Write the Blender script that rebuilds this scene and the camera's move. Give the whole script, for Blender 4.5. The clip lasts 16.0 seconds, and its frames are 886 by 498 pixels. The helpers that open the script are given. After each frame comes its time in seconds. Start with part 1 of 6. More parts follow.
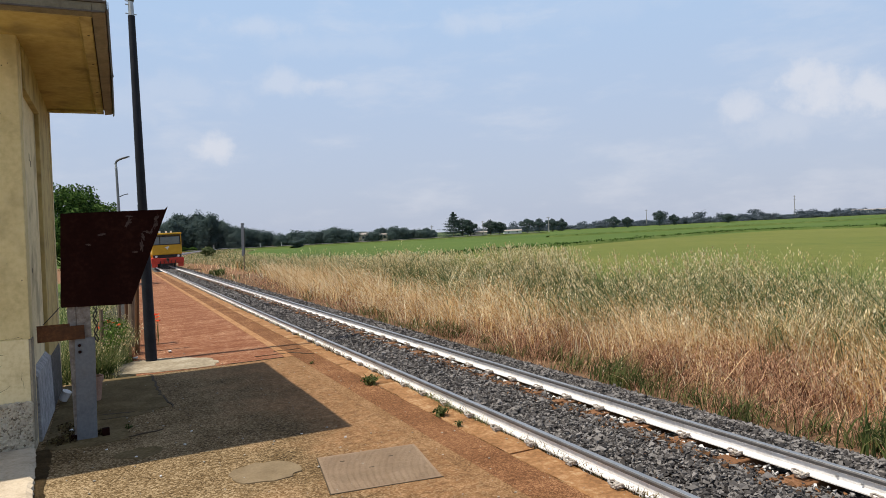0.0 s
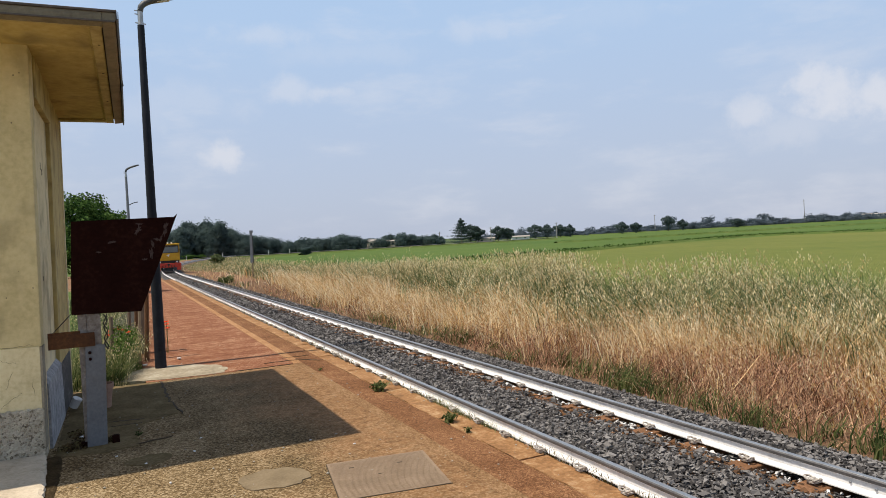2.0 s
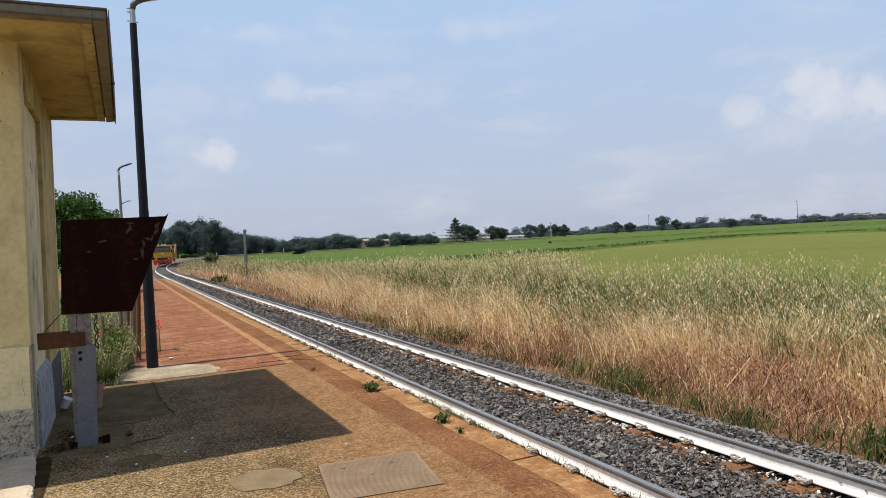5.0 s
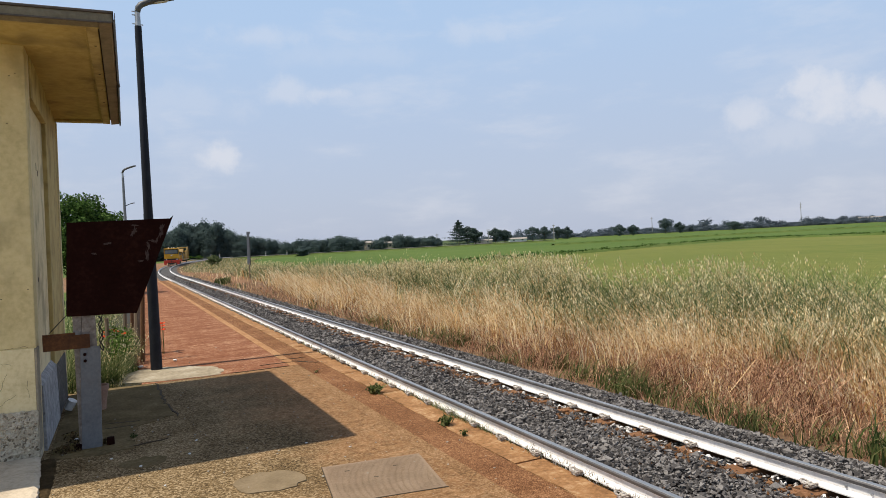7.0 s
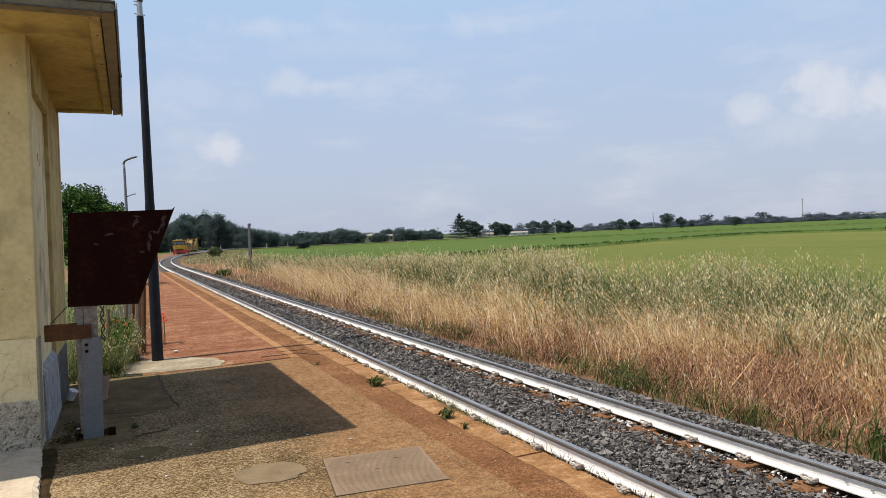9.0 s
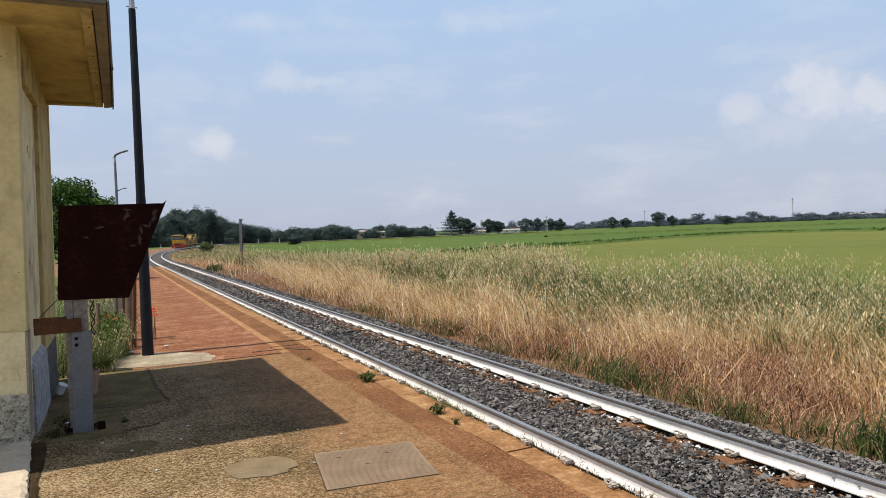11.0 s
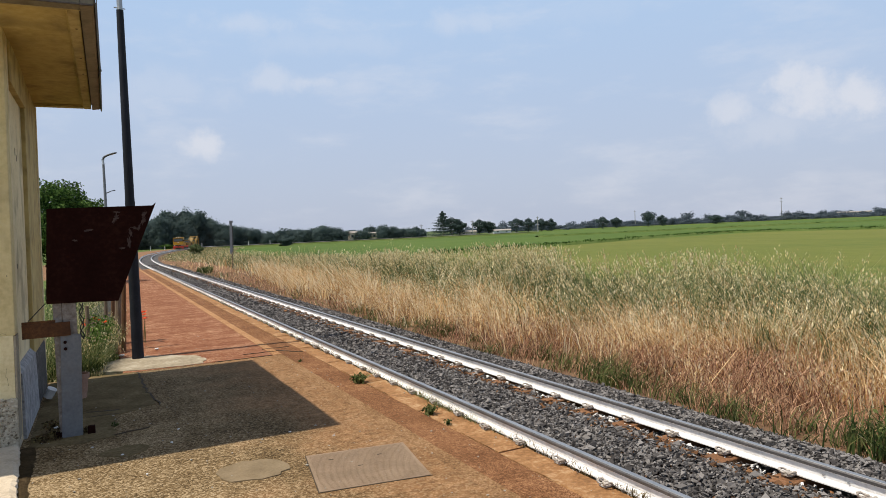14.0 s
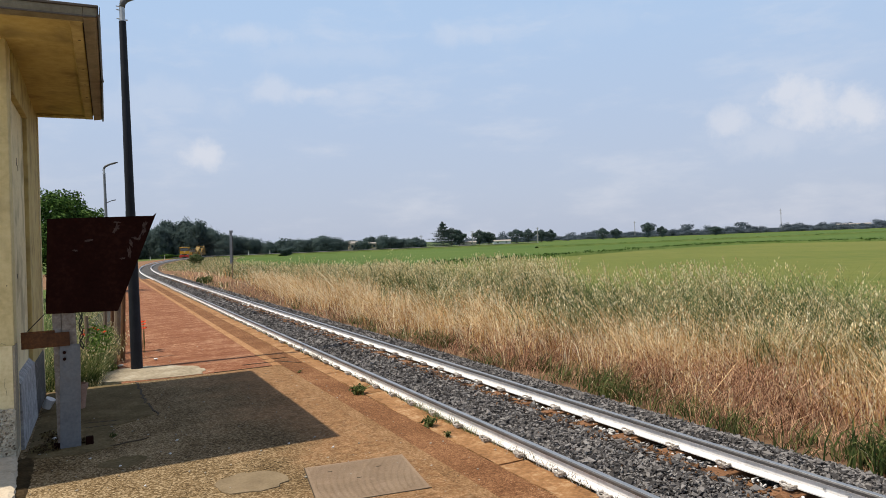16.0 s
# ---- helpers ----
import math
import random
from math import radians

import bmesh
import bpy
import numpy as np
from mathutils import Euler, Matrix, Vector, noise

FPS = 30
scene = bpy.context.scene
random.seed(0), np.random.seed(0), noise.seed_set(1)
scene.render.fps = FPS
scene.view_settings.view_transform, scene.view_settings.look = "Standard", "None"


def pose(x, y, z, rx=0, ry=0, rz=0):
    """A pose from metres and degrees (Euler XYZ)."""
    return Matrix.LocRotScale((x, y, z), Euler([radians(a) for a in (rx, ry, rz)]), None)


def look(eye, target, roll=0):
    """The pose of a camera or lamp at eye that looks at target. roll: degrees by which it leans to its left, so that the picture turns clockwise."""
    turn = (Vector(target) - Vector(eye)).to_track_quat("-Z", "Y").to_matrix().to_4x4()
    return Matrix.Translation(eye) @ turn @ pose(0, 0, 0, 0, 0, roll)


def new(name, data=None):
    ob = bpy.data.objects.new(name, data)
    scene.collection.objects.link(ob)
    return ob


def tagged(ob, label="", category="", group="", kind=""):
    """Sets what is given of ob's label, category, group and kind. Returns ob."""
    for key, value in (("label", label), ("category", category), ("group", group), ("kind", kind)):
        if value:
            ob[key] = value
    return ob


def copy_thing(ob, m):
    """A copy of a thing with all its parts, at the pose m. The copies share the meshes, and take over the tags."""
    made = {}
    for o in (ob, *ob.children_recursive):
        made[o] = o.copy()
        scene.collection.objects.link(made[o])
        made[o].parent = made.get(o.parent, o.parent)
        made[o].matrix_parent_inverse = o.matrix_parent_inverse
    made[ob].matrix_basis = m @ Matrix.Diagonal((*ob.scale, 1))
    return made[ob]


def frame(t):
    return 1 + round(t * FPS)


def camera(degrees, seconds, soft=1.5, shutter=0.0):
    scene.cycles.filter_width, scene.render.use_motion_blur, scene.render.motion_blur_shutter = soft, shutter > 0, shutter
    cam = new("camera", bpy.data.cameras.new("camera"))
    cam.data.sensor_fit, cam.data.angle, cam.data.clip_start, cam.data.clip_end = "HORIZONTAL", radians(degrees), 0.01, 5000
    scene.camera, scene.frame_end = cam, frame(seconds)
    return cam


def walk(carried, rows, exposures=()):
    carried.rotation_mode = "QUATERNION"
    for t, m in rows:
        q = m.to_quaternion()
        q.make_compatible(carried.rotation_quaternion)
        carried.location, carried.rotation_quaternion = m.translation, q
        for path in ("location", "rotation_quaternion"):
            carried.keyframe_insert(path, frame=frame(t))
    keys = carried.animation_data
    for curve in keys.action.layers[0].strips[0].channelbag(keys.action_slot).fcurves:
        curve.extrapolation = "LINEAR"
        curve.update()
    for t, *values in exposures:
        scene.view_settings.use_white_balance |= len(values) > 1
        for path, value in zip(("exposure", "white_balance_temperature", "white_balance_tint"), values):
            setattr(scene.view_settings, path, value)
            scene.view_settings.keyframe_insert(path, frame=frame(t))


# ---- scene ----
cam = camera(66.6, 16.0, soft=0.6)

PATH = [
    (0, (0.0, -0.001, 2.339), (0.877, 1.796, 2.288), -2.9),
    (0.5, (0.006, 0.017, 2.335), (0.89, 1.81, 2.294), -2.8),
    (1, (0.003, 0.005, 2.336), (0.872, 1.807, 2.313), -3.1),
    (1.5, (0.005, 0.019, 2.346), (0.867, 1.823, 2.319), -3.2),
    (2, (-0.003, -0.001, 2.333), (0.854, 1.806, 2.302), -3.2),
    (2.5, (0.005, -0.011, 2.333), (0.878, 1.788, 2.31), -3.1),
    (3, (0.0, -0.003, 2.336), (0.866, 1.799, 2.293), -3.4),
    (3.5, (0.017, 0.014, 2.337), (0.894, 1.81, 2.289), -3.7),
    (4, (0.026, 0.005, 2.34), (0.908, 1.8, 2.302), -3.3),
    (6.5, (0.017, 0.002, 2.337), (0.882, 1.805, 2.306), -3.0),
    (7, (0.01, 0.006, 2.342), (0.874, 1.809, 2.316), -3.0),
    (7.5, (0.006, 0.015, 2.343), (0.871, 1.819, 2.331), -3.1),
    (8, (-0.007, -0.019, 2.337), (0.844, 1.791, 2.347), -3.1),
    (8.5, (-0.012, -0.024, 2.342), (0.843, 1.784, 2.312), -2.5),
    (9, (0.003, 0.023, 2.34), (0.864, 1.828, 2.294), -2.6),
    (11.5, (-0.004, 0.015, 2.325), (0.883, 1.807, 2.266), -2.2),
    (12, (0.008, 0.02, 2.331), (0.906, 1.805, 2.267), -2.9),
    (12.5, (0.006, 0.033, 2.328), (0.918, 1.812, 2.271), -2.5),
    (13, (-0.003, 0.003, 2.332), (0.902, 1.786, 2.28), -2.9),
    (13.5, (-0.001, 0.036, 2.334), (0.905, 1.819, 2.274), -2.8),
    (14, (-0.004, 0.02, 2.327), (0.901, 1.802, 2.272), -2.5),
    (14.5, (-0.006, 0.02, 2.336), (0.897, 1.804, 2.282), -2.7),
    (15, (-0.001, 0.017, 2.333), (0.91, 1.796, 2.278), -2.7),
    (15.5, (-0.005, 0.03, 2.333), (0.901, 1.812, 2.281), -2.4),
    (16, (-0.009, 0.016, 2.338), (0.898, 1.798, 2.314), -2.3),
]
walk(cam, [(t, look(e, g, r)) for t, e, g, r in PATH])

# ---- world, sun, exposure ----
SUN_DIR = Vector((0.435, -0.012, -0.89)).normalized()      # the way the sunlight travels
world = bpy.data.worlds.new("world")
scene.world = world
world.use_nodes = True


def build_sky():
    nt = world.node_tree
    nt.nodes.clear()
    N, L = nt.nodes.new, nt.links.new
    out, bg = N("ShaderNodeOutputWorld"), N("ShaderNodeBackground")
    sky = N("ShaderNodeTexSky")
    sky.sky_type, sky.sun_disc = "NISHITA", False
    sky.sun_elevation = math.asin(-SUN_DIR.z)
    sky.sun_rotation = math.atan2(-SUN_DIR.x, -SUN_DIR.y)
    sky.air_density, sky.dust_density, sky.ozone_density = 1.0, 2.2, 2.0
    coord = N("ShaderNodeTexCoord")
    fine = N("ShaderNodeTexNoise")
    fine.inputs["Scale"].default_value, fine.inputs["Detail"].default_value, fine.inputs["Roughness"].default_value = 21, 9, 0.62
    L(coord.outputs["Generated"], fine.inputs["Vector"])
    cover = None
    # each cloud: direction, half width, half height, strength
    clouds = (
        ((0.818, 0.554, 0.158), 0.062, 0.048, 0.72), ((0.802, 0.572, 0.172), 0.036, 0.034, 0.7), ((0.843, 0.520, 0.146), 0.05, 0.036, 0.72), ((0.763, 0.631, 0.140), 0.040, 0.026, 0.55), ((0.792, 0.600, 0.116), 0.09, 0.03, 0.3),
        ((0.128, 0.982, 0.135), 0.040, 0.026, 0.7), ((0.226, 0.949, 0.219), 0.055, 0.022, 0.4), ((0.275, 0.936, 0.217), 0.06, 0.016, 0.45),
        ((0.47, 0.834, 0.292), 0.06, 0.02, 0.3), ((0.19, 0.937, 0.291), 0.07, 0.02, 0.32), ((0.656, 0.753, 0.060), 0.022, 0.014, 0.3),
        ((0.10, 0.971, 0.205), 0.10, 0.03, 0.2), ((0.03, 0.975, 0.19), 0.08, 0.03, 0.18), ((0.60, 0.75, 0.30), 0.12, 0.03, 0.1),
        ((0.30, 0.92, 0.27), 0.14, 0.02, 0.15), ((-0.6, -0.7, 0.35), 0.3, 0.12, 0.7), ((0.5, -0.8, 0.3), 0.3, 0.1, 0.7), ((-0.8, 0.3, 0.4), 0.25, 0.1, 0.6))
    for way, wide, high, power in clouds:
        sub, scale, size = N("ShaderNodeVectorMath"), N("ShaderNodeVectorMath"), N("ShaderNodeVectorMath")
        sub.operation, scale.operation, size.operation = "SUBTRACT", "MULTIPLY", "LENGTH"
        sub.inputs[1].default_value = Vector(way).normalized()
        scale.inputs[1].default_value = (1 / wide, 1 / wide, 1 / high)
        L(coord.outputs["Generated"], sub.inputs[0])
        L(sub.outputs[0], scale.inputs[0])
        L(scale.outputs[0], size.inputs[0])
        edge = N("ShaderNodeMath")
        edge.operation = "MULTIPLY_ADD"
        L(fine.outputs["Fac"], edge.inputs[0])
        edge.inputs[1].default_value = -2.2
        L(size.outputs["Value"], edge.inputs[2])
        ramp = N("ShaderNodeMapRange")
        ramp.interpolation_type = "SMOOTHSTEP"
        for k, v in zip(("From Min", "From Max", "To Min", "To Max"), (-0.95, 0.02, power * 0.85, 0.0)):
            ramp.inputs[k].default_value = v
        L(edge.outputs[0], ramp.inputs["Value"])
        if cover is None:
            cover = ramp.outputs[0]
        else:
            most = N("ShaderNodeMath")
            most.operation = "MAXIMUM"
            L(cover, most.inputs[0])
            L(ramp.outputs[0], most.inputs[1])
            cover = most.outputs[0]
    # thin high streaks over the whole sky
    lie, thin, fade, top = N("ShaderNodeMapping"), N("ShaderNodeTexNoise"), N("ShaderNodeMapRange"), N("ShaderNodeMath")
    lie.inputs["Scale"].default_value, lie.inputs["Rotation"].default_value = (2.2, 2.2, 7.0), (0.0, 0.12, 0.3)
    L(coord.outputs["Generated"], lie.inputs["Vector"])
    thin.inputs["Scale"].default_value, thin.inputs["Detail"].default_value, thin.inputs["Roughness"].default_value = 2.4, 10, 0.6
    L(lie.outputs[0], thin.inputs["Vector"])
    fade.interpolation_type = "SMOOTHSTEP"
    for k, v in zip(("From Min", "From Max", "To Min", "To Max"), (0.46, 0.74, 0.0, 0.30)):
        fade.inputs[k].default_value = v
    L(thin.outputs["Fac"], fade.inputs["Value"])
    top.operation = "MAXIMUM"
    L(cover, top.inputs[0])
    L(fade.outputs[0], top.inputs[1])
    cover = top.outputs[0]
    mix = N("ShaderNodeMix")
    mix.data_type = "RGBA"
    L(cover, mix.inputs["Factor"])
    veil = N("ShaderNodeMix")
    veil.data_type = "RGBA"
    veil.inputs["Factor"].default_value = SKY_VEIL
    L(sky.outputs[0], veil.inputs["A"])
    split, rise, haze = N("ShaderNodeSeparateXYZ"), N("ShaderNodeMapRange"), N("ShaderNodeMix")
    L(coord.outputs["Generated"], split.inputs[0])
    rise.interpolation_type = "SMOOTHSTEP"
    rise.inputs["From Min"].default_value, rise.inputs["From Max"].default_value = -0.02, 0.42
    L(split.outputs["Z"], rise.inputs["Value"])
    haze.data_type = "RGBA"
    L(rise.outputs[0], haze.inputs["Factor"])
    haze.inputs["A"].default_value, haze.inputs["B"].default_value = SKY_LOW, SKY_HIGH
    over, deep = N("ShaderNodeMapRange"), N("ShaderNodeMix")
    over.interpolation_type = "SMOOTHSTEP"
    over.inputs["From Min"].default_value, over.inputs["From Max"].default_value = 0.30, 0.85
    L(split.outputs["Z"], over.inputs["Value"])
    deep.data_type = "RGBA"
    L(over.outputs[0], deep.inputs["Factor"])
    L(haze.outputs["Result"], deep.inputs["A"])
    deep.inputs["B"].default_value = SKY_TOP
    L(deep.outputs["Result"], veil.inputs["B"])
    L(veil.outputs["Result"], mix.inputs["A"])
    mix.inputs["B"].default_value = CLOUD_COLOUR
    L(mix.outputs["Result"], bg.inputs["Color"])
    bg.inputs["Strength"].default_value = SKY_STRENGTH
    L(bg.outputs[0], out.inputs["Surface"])


SKY_STRENGTH, SKY_VEIL, SKY_LOW, SKY_HIGH, SKY_TOP, CLOUD_COLOUR = 0.1, 0.85, (5.35, 5.95, 7.4, 1), (4.8, 6.65, 9.3, 1), (2.3, 2.75, 3.7, 1), (8.0, 8.0, 8.4, 1)
build_sky()
sun_data = bpy.data.lights.new("sun", "SUN")
sun_data.energy, sun_data.angle, sun_data.color = 4.95, radians(0.53), (1.0, 0.905, 0.76)
sun = new("sun", sun_data)
sun.matrix_basis = look((-20, 2, 40), Vector((-20, 2, 40)) + SUN_DIR)
scene.view_settings.exposure = 0.0


# ---- materials ----
def surf(name, colours, scale=4.0, fine=60.0, rough=0.8, bump=0.3, metal=0.0, depth=0.01, space="world", spec=0.3, pebble=0.0, stretch=(1, 1, 1), island=0.0):
    """A worn surface: two scales of noise blend the colours; pebble adds a cell pattern of stones."""
    m = bpy.data.materials.new(name)
    m.use_nodes = True
    nt = m.node_tree
    N, L = nt.nodes.new, nt.links.new
    bsdf = nt.nodes["Principled BSDF"]
    bsdf.inputs["Roughness"].default_value, bsdf.inputs["Metallic"].default_value = rough, metal
    bsdf.inputs["Specular IOR Level"].default_value = spec
    if space == "world":
        src = N("ShaderNodeNewGeometry").outputs["Position"]
    else:
        src = N("ShaderNodeTexCoord").outputs["Object"]
    mapn = N("ShaderNodeMapping")
    mapn.inputs["Scale"].default_value = stretch
    L(src, mapn.inputs["Vector"])
    big, small = N("ShaderNodeTexNoise"), N("ShaderNodeTexNoise")
    for n, s, d in ((big, scale, 5), (small, fine, 4)):
        n.inputs["Scale"].default_value, n.inputs["Detail"].default_value, n.inputs["Roughness"].default_value = s, d, 0.62
        L(mapn.outputs[0], n.inputs["Vector"])
    add = N("ShaderNodeMath")
    add.operation = "MULTIPLY_ADD"
    L(small.outputs["Fac"], add.inputs[0])
    add.inputs[1].default_value = 0.45
    half = N("ShaderNodeMath")
    half.operation = "MULTIPLY"
    L(big.outputs["Fac"], half.inputs[0])
    half.inputs[1].default_value = 0.55
    L(half.outputs[0], add.inputs[2])
    fac = add.outputs[0]
    height = small.outputs["Fac"]
    if pebble:
        cell = N("ShaderNodeTexVoronoi")
        cell.inputs["Scale"].default_value = pebble
        L(mapn.outputs[0], cell.inputs["Vector"])
        sep = N("ShaderNodeSeparateColor")
        L(cell.outputs["Color"], sep.inputs[0])
        mixp = N("ShaderNodeMath")
        mixp.operation = "MULTIPLY_ADD"
        L(sep.outputs[0], mixp.inputs[0])
        mixp.inputs[1].default_value = 0.34
        sub = N("ShaderNodeMath")
        sub.operation = "MULTIPLY_ADD"
        L(fac, sub.inputs[0])
        sub.inputs[1].default_value, sub.inputs[2].default_value = 0.9, -0.12
        L(sub.outputs[0], mixp.inputs[2])
        fac = mixp.outputs[0]
        inv = N("ShaderNodeMath")
        inv.operation = "SUBTRACT"
        inv.inputs[0].default_value = 1.0
        L(cell.outputs["Distance"], inv.inputs[1])
        height = inv.outputs[0]
    if island:
        geo = N("ShaderNodeNewGeometry")
        mi = N("ShaderNodeMath")
        mi.operation = "MULTIPLY_ADD"
        L(geo.outputs["Random Per Island"], mi.inputs[0])
        mi.inputs[1].default_value = island
        keep = N("ShaderNodeMath")
        keep.operation = "MULTIPLY_ADD"
        L(fac, keep.inputs[0])
        keep.inputs[1].default_value, keep.inputs[2].default_value = 1 - island * 0.6, -island * 0.2
        L(keep.outputs[0], mi.inputs[2])
        fac = mi.outputs[0]
    ramp = N("ShaderNodeValToRGB")
    el = ramp.color_ramp.elements
    k = len(colours)
    while len(el) < k:
        el.new(0.5)
    for i, c in enumerate(colours):
        el[i].position = 0.28 + 0.46 * i / max(1, k - 1)
        el[i].color = (*c, 1)
    L(fac, ramp.inputs[0])
    L(ramp.outputs[0], bsdf.inputs["Base Color"])
    if bump:
        b = N("ShaderNodeBump")
        b.inputs["Strength"].default_value, b.inputs["Distance"].default_value = bump, depth
        L(height, b.inputs["Height"])
        L(b.outputs[0], bsdf.inputs["Normal"])
    return m


def leafy(name, colours, through_light=0.35, scale=0.6, rough=0.75, island=0.75):
    """Thin plant tissue: colour from island to island and from patch to patch, some light passing through."""
    m = surf(name, colours, scale=scale, fine=9, rough=rough, bump=0, island=island, spec=0.1)
    nt = m.node_tree
    N, L = nt.nodes.new, nt.links.new
    bsdf = nt.nodes["Principled BSDF"]
    tr, mix = N("ShaderNodeBsdfTranslucent"), N("ShaderNodeMixShader")
    col = bsdf.inputs["Base Color"].links[0].from_socket
    L(col, tr.inputs["Color"])
    mix.inputs[0].default_value = through_light
    L(bsdf.outputs[0], mix.inputs[1])
    L(tr.outputs[0], mix.inputs[2])
    L(mix.outputs[0], nt.nodes["Material Output"].inputs["Surface"])
    return m


def washed(m, colours, x0, x1, most):
    """Rust washed over a surface from the track side: patchy, fading out between x1 and x0."""
    nt = m.node_tree
    N, L = nt.nodes.new, nt.links.new
    bsdf = nt.nodes["Principled BSDF"]
    old = bsdf.inputs["Base Color"].links[0].from_socket
    geo, split, n1, n2 = N("ShaderNodeNewGeometry"), N("ShaderNodeSeparateXYZ"), N("ShaderNodeTexNoise"), N("ShaderNodeTexNoise")
    L(geo.outputs["Position"], split.inputs[0])
    for n, s in ((n1, 0.9), (n2, 9.0)):
        n.inputs["Scale"].default_value, n.inputs["Detail"].default_value = s, 6
        L(geo.outputs["Position"], n.inputs["Vector"])
    add = N("ShaderNodeMath")
    add.operation = "MULTIPLY_ADD"
    L(n1.outputs["Fac"], add.inputs[0])
    add.inputs[1].default_value = 2.2 * abs(x1 - x0)
    L(split.outputs["X"], add.inputs[2])
    rng = N("ShaderNodeMapRange")
    rng.interpolation_type = "SMOOTHSTEP"
    for k, v in zip(("From Min", "From Max", "To Min", "To Max"), (x0 + 1.1 * abs(x1 - x0), x1 + 1.1 * abs(x1 - x0), 0.0, most)):
        rng.inputs[k].default_value = v
    L(add.outputs[0], rng.inputs["Value"])
    ramp, mix = N("ShaderNodeValToRGB"), N("ShaderNodeMix")
    ramp.color_ramp.elements[0].color, ramp.color_ramp.elements[1].color = (*colours[0], 1), (*colours[1], 1)
    ramp.color_ramp.elements[0].position, ramp.color_ramp.elements[1].position = 0.35, 0.65
    L(n2.outputs["Fac"], ramp.inputs[0])
    mix.data_type = "RGBA"
    L(rng.outputs[0], mix.inputs["Factor"])
    L(old, mix.inputs["A"])
    L(ramp.outputs[0], mix.inputs["B"])
    L(mix.outputs["Result"], bsdf.inputs["Base Color"])
    return m


def grimed(m, colour, most, scale=1.1):
    """Grime in upright streaks and blotches over a wall."""
    nt = m.node_tree
    N, L = nt.nodes.new, nt.links.new
    bsdf = nt.nodes["Principled BSDF"]
    old = bsdf.inputs["Base Color"].links[0].from_socket
    tc, mp, n1, n2 = N("ShaderNodeTexCoord"), N("ShaderNodeMapping"), N("ShaderNodeTexNoise"), N("ShaderNodeTexNoise")
    mp.inputs["Scale"].default_value = (1.9, 1.9, 0.7)
    L(tc.outputs["Object"], mp.inputs["Vector"])
    n1.inputs["Scale"].default_value, n1.inputs["Detail"].default_value = scale, 8
    n2.inputs["Scale"].default_value, n2.inputs["Detail"].default_value = scale * 2.6, 6
    L(mp.outputs[0], n1.inputs["Vector"])
    L(tc.outputs["Object"], n2.inputs["Vector"])
    mul, rng, mix = N("ShaderNodeMath"), N("ShaderNodeMapRange"), N("ShaderNodeMix")
    mul.operation = "MULTIPLY"
    L(n1.outputs["Fac"], mul.inputs[0])
    L(n2.outputs["Fac"], mul.inputs[1])
    rng.interpolation_type = "SMOOTHSTEP"
    for k, v in zip(("From Min", "From Max", "To Min", "To Max"), (0.22, 0.40, 0.0, most)):
        rng.inputs[k].default_value = v
    L(mul.outputs[0], rng.inputs["Value"])
    mix.data_type = "RGBA"
    L(rng.outputs[0], mix.inputs["Factor"])
    L(old, mix.inputs["A"])
    mix.inputs["B"].default_value = (*colour, 1)
    L(mix.outputs["Result"], bsdf.inputs["Base Color"])
    return m


